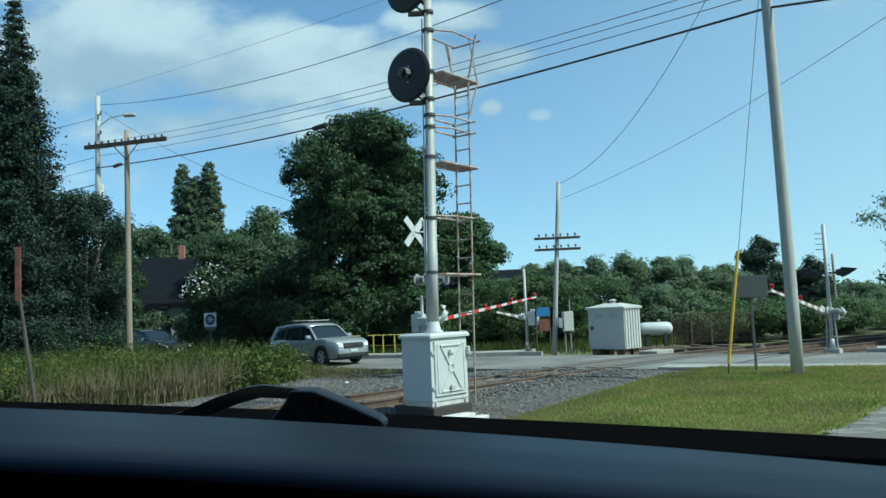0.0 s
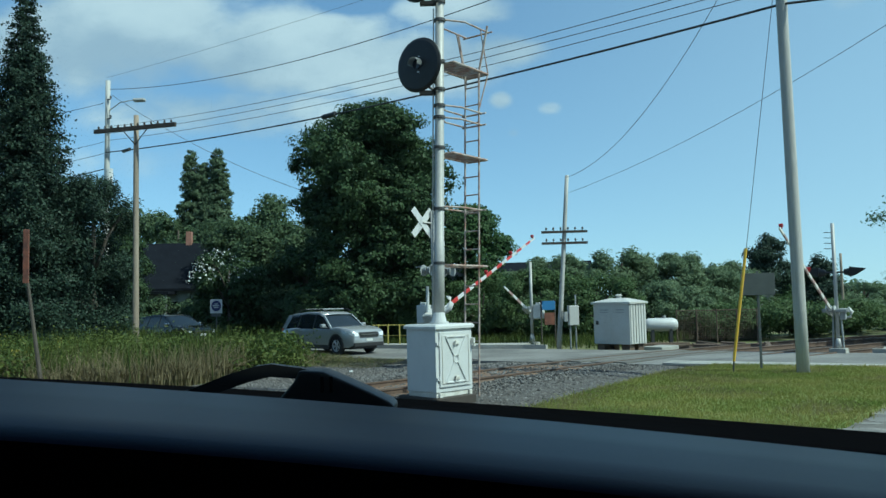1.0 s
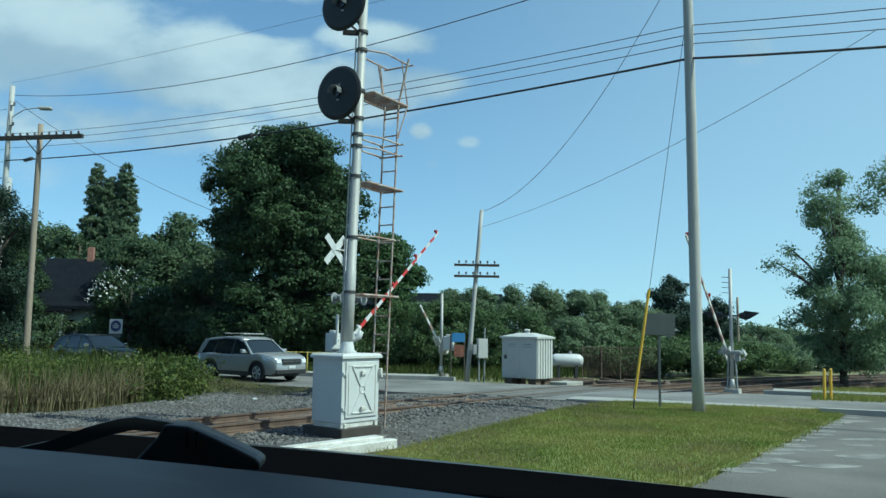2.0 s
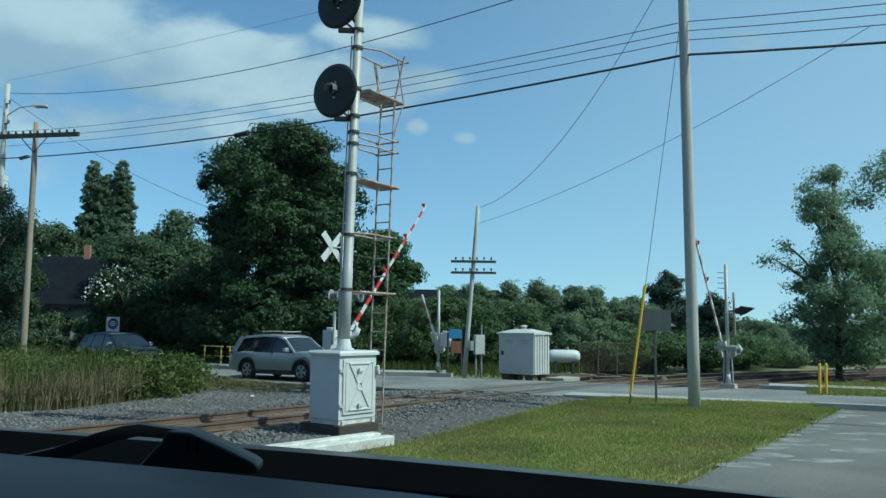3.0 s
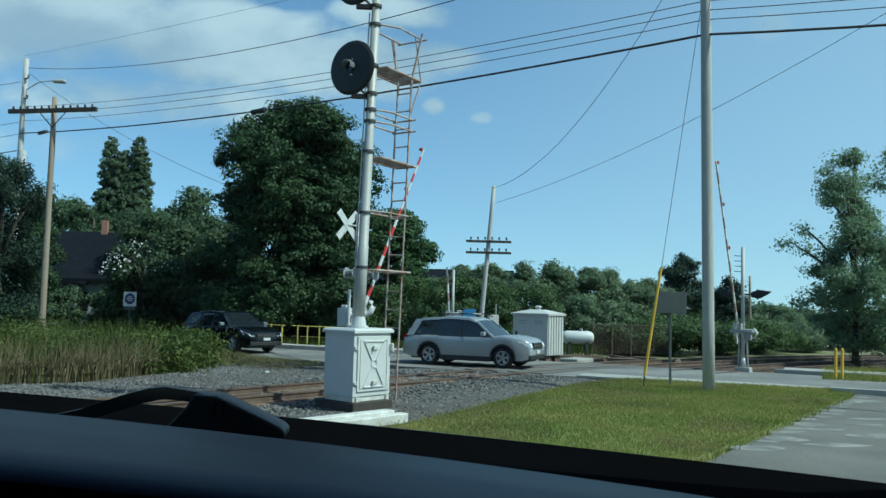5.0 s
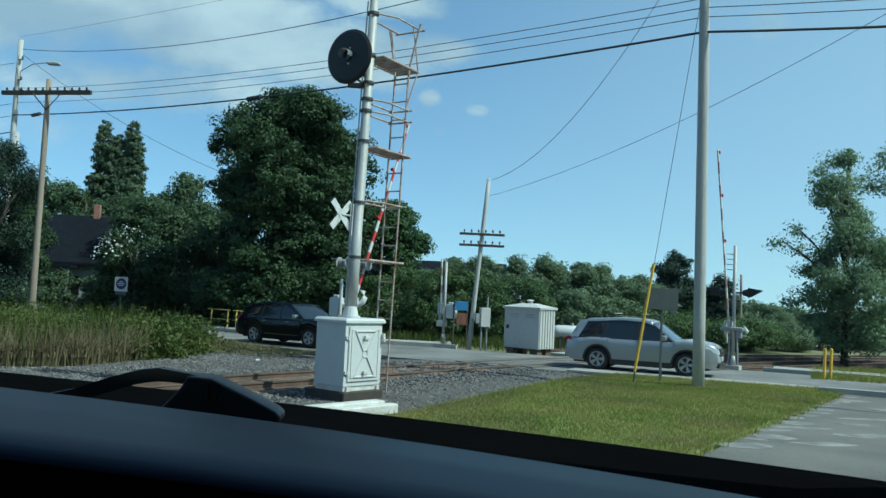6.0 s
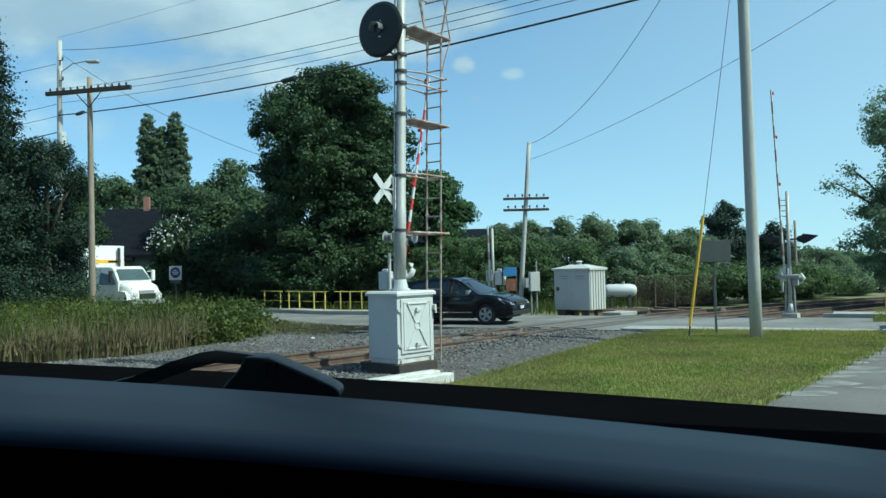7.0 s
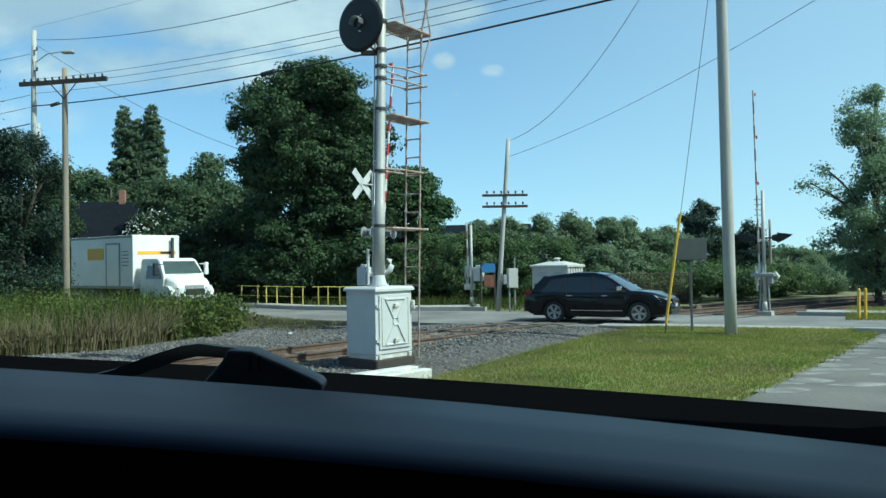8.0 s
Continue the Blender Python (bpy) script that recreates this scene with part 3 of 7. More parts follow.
def strip(name, s0, s1, o0, o1, z0, z1, material, label, category, camber=0.0):
    bm = bmesh.new()
    n = max(24, int(abs(s1 - s0)))
    rows = []
    for i in range(n + 1):
        s = s0 + (s1 - s0) * i / n
        rows.append([bm.verts.new(road_at(s, o0 + (o1 - o0) * k / 4, z1 - camber * abs(k - 2) / 2)) for k in range(5)] + [bm.verts.new(road_at(s, o1, z0)), bm.verts.new(road_at(s, o0, z0))])
    for a, b in zip(rows, rows[1:]):
        for k in range(7):
            bm.faces.new((a[k], b[k], b[(k + 1) % 7], a[(k + 1) % 7]))
    bm.faces.new(rows[0])
    bm.faces.new(rows[-1][::-1])
    bmesh.ops.recalc_face_normals(bm, faces=bm.faces)
    return tagged(link_bm(name, bm, material), label, category, kind="structure")


build_ground()
slab("ballast", GRAVEL, -0.5, BED_Z, M_GRAVEL, "bed of grey crushed stone under the railway track", "ballast")
strip("road", -70, 75, 0.0, ROAD_WIDTH, -0.4, 0.0, M_ROAD, "worn light grey asphalt road over the railway crossing", "road", 0.03)
slab("lawn", LAWN, -0.4, 0.02, M_LAWN, "patchy mown green lawn beside the parking lot", "lawn")
LOT = [(-2.0, 8.5), (-8, 1), (-14, -12), (40, -12), (40, -2), (24, 12.6), (12.25, 20.2), (11.95, 19.5), (10.45, 17.6), (7.45, 14.1), (5.35, 11.7), (2.45, 8.3)]
lot = slab("parking_lot", LOT, -0.4, -0.01, M_LOT, "cracked grey asphalt parking lot", "parking lot")


def lot_patches():
    r = random.Random(4)
    for i, (x, y, a, b) in enumerate(((7.6, 13.6, 0.5, 0.2), (8.3, 12.9, 0.6, 0.25), (8.9, 14.2, 0.35, 0.15), (9.6, 15.0, 0.6, 0.2), (10.0, 13.6, 0.5, 0.2), (7.0, 12.0, 0.55, 0.22), (11.2, 16.6, 0.5, 0.2))):
        pts = [(x + math.cos(k * math.pi / 5 + 0.6) * a * r.uniform(0.7, 1.2), y + math.sin(k * math.pi / 5 + 0.6) * b * r.uniform(0.7, 1.2)) for k in range(10)]
        ob = link_bm("patch", prism(bmesh.new(), pts, "z", -0.012, -0.006), M_LOTPATCH, lot)
    for i in range(16):
        u = i / 15
        x, y = 5.3 + (11.9 - 5.3) * u, 11.8 + (19.6 - 11.8) * u
        x, y = x + 0.15 + r.uniform(-0.1, 0.2), y - 0.15 + r.uniform(-0.2, 0.1)
        a = r.uniform(0.2, 0.5)
        pts = [(x + math.cos(k * math.pi / 4 + 0.9) * a * r.uniform(0.6, 1.2), y + math.sin(k * math.pi / 4 + 0.9) * a * 0.6 * r.uniform(0.7, 1.2)) for k in range(8)]
        link_bm("patch", prism(bmesh.new(), pts, "z", -0.012, -0.0055), M_LOTPATCH, lot)


lot_patches()
strip("kerb", -60, 4.2, ROAD_WIDTH, ROAD_WIDTH + 0.18, -0.3, 0.13, M_CONCRETE, "weathered concrete kerb along the road", "kerb")
strip("pavement", -60, 2.8, ROAD_WIDTH + 0.18, ROAD_WIDTH + 1.7, -0.3, 0.12, M_CONCRETE, "narrow concrete pavement behind the kerb", "pavement")
strip("kerb", 15.6, 75, ROAD_WIDTH + 0.1, ROAD_WIDTH + 0.3, -0.3, 0.10, M_CONCRETE, "weathered concrete kerb past the crossing", "kerb")
strip("pavement", 15.9, 75, ROAD_WIDTH + 0.3, ROAD_WIDTH + 1.5, -0.3, 0.09, M_CONCRETE, "concrete pavement past the crossing", "pavement")
strip("pavement", 10.4, 17.1, 0.03, 1.15, -0.2, 0.014, M_CONCRETE, "pale concrete walk between the lawn and the road", "pavement")
strip("kerb", 17.2, 40, -0.5, -0.25, -0.3, 0.13, M_CONCRETE, "low concrete kerb at the parking lot entrance", "kerb")


# ---- railway track ----
def track_point(u, off, bend=0.0):
    """A point u metres along the track from the crossing's near edge; past the crossing it bends to the east."""
    c = T_NRM * 14.56 + T_DIR * 19.0
    if u <= 0:
        return c + T_DIR * u + T_NRM * off, T_DIR
    R = 60.0 if not bend else bend
    a = min(u / R, radians(22))
    rest = max(0, u - R * radians(22))
    d = V((math.cos(TRACK - a), math.sin(TRACK - a), 0))
    nrm = V((-d.y, d.x, 0))
    p = c + (T_DIR * math.sin(a) - T_NRM * (1 - math.cos(a))) * R + d * rest
    return p + nrm * off, d


def rail_mesh(u0, u1, off, bend, z=0.0, step=1.2):
    prof = [(-0.07, -0.165), (0.07, -0.165), (0.07, -0.15), (0.014, -0.135), (0.014, -0.045), (0.036, -0.035), (0.036, 0.0), (0.028, 0.006), (-0.028, 0.006), (-0.036, 0.0), (-0.036, -0.035), (-0.014, -0.045), (-0.014, -0.135), (-0.07, -0.15)]
    bm = bmesh.new()
    rings = []
    n = max(2, int((u1 - u0) / step))
    for i in range(n + 1):
        p, d = track_point(u0 + (u1 - u0) * i / n, off, bend)
        s = V((-d.y, d.x, 0))
        rings.append([bm.verts.new(p + s * a + V((0, 0, b + z))) for a, b in prof])
    for a, b in zip(rings, rings[1:]):
        for k in range(len(prof)):
            f = bm.faces.new((a[k], b[k], b[(k + 1) % len(prof)], a[(k + 1) % len(prof)]))
            if k in (6, 7, 8):
                f.material_index = 1
    bmesh.ops.recalc_face_normals(bm, faces=bm.faces)
    return bm


def build_track(label, u0, u1, off, bend, z=0.0, ties=True):
    t = empty("railway_track", pose(0, 0, 0), label, "railway track", kind="structure")
    for side in (-0.72, 0.72):
        part("rail", rail_mesh(u0, u1, off + side, bend, z), [M_RUST, M_RAILTOP], t, "rusty steel rail")
    if ties:
        me = None
        u = u0
        r = random.Random(3)
        while u < min(u1, 40):
            if not (1.0 < u < 8.2):
                p, d = track_point(u, off, bend)
                if me is None:
                    ob = part("tie", bbox(-1.28, 1.28, -0.11, 0.11, -0.34, -0.182, 0.012), M_TIE, t)
                    me = ob.data
                else:
                    ob = new("tie", me)
                    ob.parent = t
                ob.matrix_world = Matrix.Translation(p + V((0, 0, z + r.uniform(-0.01, 0.008)))) @ pose(0, 0, 0, 0, 0, math.degrees(math.atan2(d.y, d.x)) - 90 + r.uniform(-1.5, 1.5))
            u += 0.55
    return t


build_track("rusty railway track on weathered wooden ties", -34, 90, 0.0, 0.0, 0.012)
build_track("second rusty track curving away past the crossing", 7.0, 90, -3.6, 70.0, 0.012)
BED2 = [tuple(track_point(u, 2.4)[0][:2]) for u in range(9, 90, 9)] + [tuple(track_point(u, -6.0)[0][:2]) for u in range(81, 8, -9)]
slab("ballast", BED2, -0.5, BED_Z, M_GRAVEL, "dark cinder and gravel bed past the crossing", "ballast")


def crossing_panels():
    t = empty("crossing_deck", pose(0, 0, 0), "worn dark timber and asphalt strips beside the rails in the road", "crossing deck", kind="structure")
    for off in (-1.05, -0.36, 0.36, 1.05):
        bm = bmesh.new()
        pts = []
        us = [k * 0.05 for k in range(-20, 240)]
        on = [u for u in us if 0.12 < (track_point(u, off)[0] - R_ORIGIN).dot(R_NRM) < ROAD_WIDTH - 0.12]
        for u in np.linspace(on[0], on[-1], 7):
            p, d = track_point(float(u), off)
            pts.append((p, V((-d.y, d.x, 0))))
        w = 0.24
        rows = [[bm.verts.new(p + s * a + V((0, 0, b))) for a, b in ((-w, -0.1), (w, -0.1), (w, 0.004), (-w, 0.004))] for p, s in pts]
        for a, b in zip(rows, rows[1:]):
            for k in range(4):
                bm.faces.new((a[k], b[k], b[(k + 1) % 4], a[(k + 1) % 4]))
        bm.faces.new(rows[0])
        bm.faces.new(rows[-1][::-1])
        bmesh.ops.recalc_face_normals(bm, faces=bm.faces)
        part("plank", bm, M_LOT, t)


crossing_panels()


def bed_rise(u, off):
    """The ballast climbs towards the road until it nearly buries the rails."""
    k = np.clip((np.asarray(u) + 9.0) / 7.0, 0, 1)
    w = np.clip((4.2 - np.abs(np.asarray(off))) / 1.8, 0, 1)
    return 0.135 * k * k * (3 - 2 * k) * w * w * (3 - 2 * w)


def raised_ballast():
    us, os = np.linspace(-9.0, 4.0, 40), np.linspace(-4.2, 4.2, 43)
    U, O = np.meshgrid(us, os, indexing="ij")
    P = np.stack([T_DIR.x * (U + 19.0) + T_NRM.x * (O + 14.56), T_DIR.y * (U + 19.0) + T_NRM.y * (O + 14.56), BED_Z + 0.004 + bed_rise(U, O)], -1)
    idx = np.arange(U.size).reshape(U.shape)
    f = np.stack([idx[:-1, :-1], idx[1:, :-1], idx[1:, 1:], idx[:-1, 1:]], -1).reshape(-1, 4)
    c = P.reshape(-1, 3)[f].mean(1)
    side = (c[:, 0] - R_ORIGIN.x) * R_NRM.x + (c[:, 1] - R_ORIGIN.y) * R_NRM.y
    f = f[(side < 0.4) & inside(c[:, 0], c[:, 1], GRAVEL) | ((side >= 0) & (side < 0.4))]
    tagged(raw_mesh("ballast", P.reshape(-1, 3), f, M_GRAVEL, True), "raised grey crushed stone where the track meets the road", "ballast", kind="structure")


raised_ballast()


def stained_bed():
    """Rust-brown fines lying between and beside the rails up to the road."""
    us, os = np.linspace(-34, 0.5, 90), np.array([-1.15, -0.95, -0.78, -0.66, -0.3, 0.0, 0.3, 0.66, 0.78, 0.95, 1.15])
    U, O = np.meshgrid(us, os, indexing="ij")
    z = BED_Z + 0.024 + bed_rise(U, O) * 0.9 + 0.012 * np.sin(U * 3.1 + O * 5.0) + np.where(np.abs(O) > 1.0, -0.05, 0.0)
    P = np.stack([T_DIR.x * (U + 19.0) + T_NRM.x * (O + 14.56), T_DIR.y * (U + 19.0) + T_NRM.y * (O + 14.56), z], -1)
    idx = np.arange(U.size).reshape(U.shape)
    f = np.stack([idx[:-1, :-1], idx[1:, :-1], idx[1:, 1:], idx[:-1, 1:]], -1).reshape(-1, 4)
    tagged(raw_mesh("rust_stained_ballast", P.reshape(-1, 3), f, M_RUSTBED, True), "rust-brown stained gravel between the rails", "ballast", kind="structure")


stained_bed()


def stones():
    """Loose ballast over the bed, one object of stuff."""
    x, y = scatter([(7.2, 22.6), (2.2, 16.4), (-1.5, 11.6), (-9, 8), (-13, 15), (-9.4, 20.2), (-7.4, 21.3), (-6.2, 24.1), (-5.0, 27.4), (-3.3, 28.4), (3.0, 25.0)], 42000)
    n = len(x)
    pr = x * T_NRM.x + y * T_NRM.y - 14.56
    ok = (np.abs(np.abs(pr) - 0.72) > 0.10) & ((np.abs(pr) > 1.0) | (rng.uniform(0, 1, n) < 0.35))
    x, y, pr = x[ok], y[ok], pr[ok]
    n = len(x)
    z = np.full(n, BED_Z) - 0.01
    z += np.where(np.abs(pr) < 1.5, 0.02, 0.03 * np.clip(2.6 - np.abs(pr), 0, 1))
    z += bed_rise(x * T_DIR.x + y * T_DIR.y - 19.0, pr)
    octa = np.array([[1, 0, 0], [-1, 0, 0], [0, 1, 0], [0, -1, 0], [0, 0, 1], [0, 0, -1.0]])
    tri = np.array([[0, 2, 4], [2, 1, 4], [1, 3, 4], [3, 0, 4], [2, 0, 5], [1, 2, 5], [3, 1, 5], [0, 3, 5]])
    s = rng.uniform(0.022, 0.058, (n, 1, 1)) * rng.uniform(0.6, 1.3, (n, 6, 1))
    a = rng.uniform(0, 6.28, n)
    ca, sa = np.cos(a)[:, None], np.sin(a)[:, None]
    o = octa[None] * s * np.array([1.2, 0.9, 0.7])
    o = np.stack([o[..., 0] * ca - o[..., 1] * sa, o[..., 0] * sa + o[..., 1] * ca, o[..., 2]], -1)
    tilt = rng.uniform(-0.5, 0.5, (n, 1))
    o[..., 2] += o[..., 0] * tilt
    v = o + np.stack([x, y, z], 1)[:, None]
    f = tri[None] + (np.arange(n) * 6)[:, None, None]
    tagged(raw_mesh("ballast_stones", v.reshape(-1, 3), f.reshape(-1, 3), M_STONE), "loose grey and brown crushed stones beside the rails", "gravel", kind="stuff")


stones()


# ---- grass ----
def lawn_grass():
    x, y = scatter(LAWN, 115000)
    z = np.full(len(x), 0.015)
    v, f = blades(np.stack([x, y, z], 1), 0.058, 0.0085, 0.6)
    tagged(raw_mesh("lawn_grass", v, f, M_BLADE), "short mown green grass with dry patches", "grass", kind="stuff")
    ex, ey = [], []
    for a, b in zip(LAWN, LAWN[1:] + LAWN[:1]):
        L = math.dist(a, b)
        k = int(L * 110)
        u = rng.uniform(0, 1, k)
        ex.append(a[0] + (b[0] - a[0]) * u + rng.normal(0, 0.10, k))
        ey.append(a[1] + (b[1] - a[1]) * u + rng.normal(0, 0.10, k))
    x, y = np.concatenate(ex), np.concatenate(ey)
    v, f = blades(np.stack([x, y, np.full(len(x), -0.03)], 1), 0.115, 0.012, 0.8)
    tagged(raw_mesh("edge_grass", v, f, M_BLADE), "ragged longer grass along the lawn's edges", "grass", kind="stuff")


lawn_grass()


def dry_grass():
    """Worn straw-coloured patches in the lawn, thickest towards the ballast."""
    x, y = scatter(LAWN, 60000)
    edge = np.clip(1 - ((x - 0.9) * 0.85 - (y - 14.2) * 0.53) / 2.2, 0, 1)
    k = np.sin(x * 1.7 + 1.3 * np.sin(y * 1.1)) * np.sin(y * 1.3 + 0.8 * np.sin(x * 0.9)) + 0.9 * edge + rng.normal(0, 0.3, len(x))
    x, y = x[k > 0.5], y[k > 0.5]
    v, f = blades(np.stack([x, y, np.full(len(x), 0.015)], 1), 0.06, 0.009, 0.7)
    tagged(raw_mesh("dry_grass", v, f, M_REEDDRY), "worn straw-coloured patches of dry grass", "grass", kind="stuff")
    # rough grass behind the kerb past the crossing
    x, y = scatter([(13.6, 23.9), (19.5, 21.6), (24.0, 28.0), (16.4, 28.6)], 16000)
    v, f = blades(np.stack([x, y, np.full(len(x), -0.08)], 1), 0.2, 0.02, 0.6)
    tagged(raw_mesh("verge_grass", v, f, M_BLADE), "rough grass behind the kerb past the crossing", "grass", kind="stuff")


dry_grass()
REEDS = [(-9.4, 20.4), (-7.6, 21.5), (-6.4, 24.3), (-6.0, 26.6), (-6.6, 29.0), (-9.0, 30.6), (-22, 37.6), (-34, 40), (-34, 8), (-20, 12.5), (-13, 17.5)]


def reeds():
    x, y = scatter(REEDS, 26000)
    rim = [(-20, 12.5), (-13, 17.5), (-9.4, 20.4), (-7.6, 21.5), (-6.5, 24.1)]
    back = np.full(len(x), 9.0)
    for (ax, ay), (bx, by) in zip(rim, rim[1:]):
        u = np.clip(((x - ax) * (bx - ax) + (y - ay) * (by - ay)) / ((bx - ax) ** 2 + (by - ay) ** 2), 0, 1)
        back = np.minimum(back, np.hypot(x - ax - (bx - ax) * u, y - ay - (by - ay) * u))
    keep = (back > rng.uniform(0.2, 1.1, len(x))) | (rng.uniform(0, 1, len(x)) < 0.18)
    x, y = x[keep], y[keep]
    z = np.full(len(x), -0.24)
    v, f = blades(np.stack([x, y, z], 1), 1.25, 0.028, 0.26)
    tagged(raw_mesh("tall_grass", v, f, M_REED), "dense tall green roadside grass", "tall grass", kind="stuff")
    # dry stalks stand thickest along the edge that faces the track
    ex, ey = [], []
    edge = [(-20, 12.5), (-13, 17.5), (-9.4, 20.4), (-7.6, 21.5), (-6.5, 24.1)]
    for a, b in zip(edge, edge[1:]):
        k = int(math.dist(a, b) * 420)
        u = rng.uniform(0, 1, k)
        ex.append(a[0] + (b[0] - a[0]) * u - np.abs(rng.normal(0, 0.4, k)))
        ey.append(a[1] + (b[1] - a[1]) * u + np.abs(rng.normal(0, 0.4, k)))
    x, y = np.concatenate(ex), np.concatenate(ey)
    tuft = 0.62 + 0.38 * np.sin(x * 2.3 + 1.1 * np.sin(y * 1.9)) * np.sin(y * 2.7)
    keep = rng.uniform(0, 1, len(x)) < 0.35 + 0.65 * tuft
    x, y = x[keep], y[keep]
    tall = rng.uniform(0, 1, len(x)) < 0.55
    foot = np.stack([x, y, np.full(len(x), -0.24)], 1)
    v0, f0 = blades(foot[tall], 1.0, 0.020, 0.30)
    v1, f1 = blades(foot[~tall] + np.array([0, 0, 0.25]), 0.42, 0.030, 1.3)
    v, f = np.concatenate([v0, v1]), np.concatenate([f0, f1 + len(v0)])
    tagged(raw_mesh("dry_reeds", v, f, M_REEDDRY), "dry straw-coloured stalks at the edge of the tall grass", "reeds", kind="stuff")

    # leafy weeds and goldenrod heads rise over the grass in uneven drifts
    def drift(poly, n, per, z0, z1, wide, high):
        px, py = scatter(poly, n)
        zz = rng.uniform(z0, z1, len(px)) + 0.22 * np.sin(px * 1.3 + 0.7 * np.sin(py)) * np.sin(py * 0.9 + 1.0)
        c = np.repeat(np.stack([px, py, zz], 1), per, axis=0)
        q = rng.normal(0, 1, c.shape)
        o = q / np.linalg.norm(q, axis=1)[:, None] * 0.7 + np.array([0, 0, 0.6])
        return c + q * np.array([wide, wide, high]), o / np.linalg.norm(o, axis=1)[:, None]
    front = [(-34, 9.5), (-20, 13.0), (-12.8, 18.2), (-9.3, 20.9), (-7.8, 22.2), (-9.0, 25.5), (-14, 30), (-34, 36)]
    c, o = drift(front, 1500, 34, 0.35, 0.95, 0.24, 0.24)
    v, f = leaf_cards(c, 0.085, out=o)
    tagged(raw_mesh("weeds", v, f, M_WEED), "leafy green weeds among the tall grass", "weeds", kind="stuff")
    c, o = drift([(-34, 9.0), (-20, 12.8), (-12.6, 18.0), (-10.4, 20.3), (-12.0, 24), (-34, 30)], 420, 30, 0.75, 1.1, 0.22, 0.13)
    v, f = leaf_cards(c, 0.06, out=o)
    tagged(raw_mesh("goldenrod", v, f, M_GOLD), "yellowish goldenrod tops among the weeds", "wildflowers", kind="stuff")
    # low leafy skirt where the weeds meet the gravel
    c, o = drift([(-20, 12.4), (-13, 17.4), (-10.6, 19.3), (-11.6, 20.4), (-20, 14.8)], 900, 26, 0.05, 0.7, 0.2, 0.2)
    v, f = leaf_cards(c, 0.085, out=o)
    tagged(raw_mesh("weeds", v, f, M_WEED), "low leafy weeds at the edge of the gravel", "weeds", kind="stuff")
    # a leafy bush closes the grass towards the road
    px, py = scatter([(-6.9, 23.6), (-5.9, 24.4), (-5.4, 27.6), (-6.4, 29.2), (-8.6, 29.2), (-8.2, 24.6)], 130)
    c = np.repeat(np.stack([px, py, rng.uniform(-0.05, 0.62, len(px))], 1), 70, axis=0)
    c += rng.normal(0, 1, c.shape) * np.array([0.3, 0.3, 0.22])
    c[:, 2] = np.maximum(c[:, 2], -0.15)
    v, f = leaf_cards(c, 0.11)
    tagged(raw_mesh("roadside_bush", v, f, M_WEED), "low green leafy bush at the end of the tall grass", "bush", kind="stuff")
    # thin weeds on the gravel shoulder by the road, taller away from the crossing
    for mt, k, name, label in ((M_REEDDRY, 9000, "shoulder_weeds", "sparse thin dry weeds on the gravel shoulder"), (M_WEED, 5000, "shoulder_grass", "straggling green grass on the gravel shoulder")):
        sv, ov = rng.uniform(-13, 1.6, k), rng.uniform(-2.6, 0.25, k)
        foot = np.array([tuple(road_at(float(q), float(o), -0.16 + 0.10 * min(1, max(0, (o + 1.5) / 1.5)))) for q, o in zip(sv, ov)])
        v, f = blades(foot, 0.36, 0.013, 0.55)
        grow = np.repeat(np.clip((1.8 - sv) / 6.0, 0.25, 1.35) * np.clip(1 - np.abs(ov + 0.9) / 2.6, 0.3, 1), 6)
        base = np.repeat(foot[:, 2], 6)
        v[:, 2] = base + (v[:, 2] - base) * grow
        tagged(raw_mesh(name, v, f, mt), label, "weeds", kind="stuff")
    # long grass beyond the road
    a = [tuple(road_at(s, o)[:2]) for s, o in ((-30, 8.0), (6.5, 7.6), (7.5, 12), (9, 20), (-30, 20))]
    px, py = scatter(a, 22000)
    v, f = blades(np.stack([px, py, np.full(len(px), -0.1)], 1), 0.42, 0.025, 0.4)
    tagged(raw_mesh("verge_grass", v, f, M_REED), "uncut green grass beyond the road", "grass", kind="stuff")


reeds()

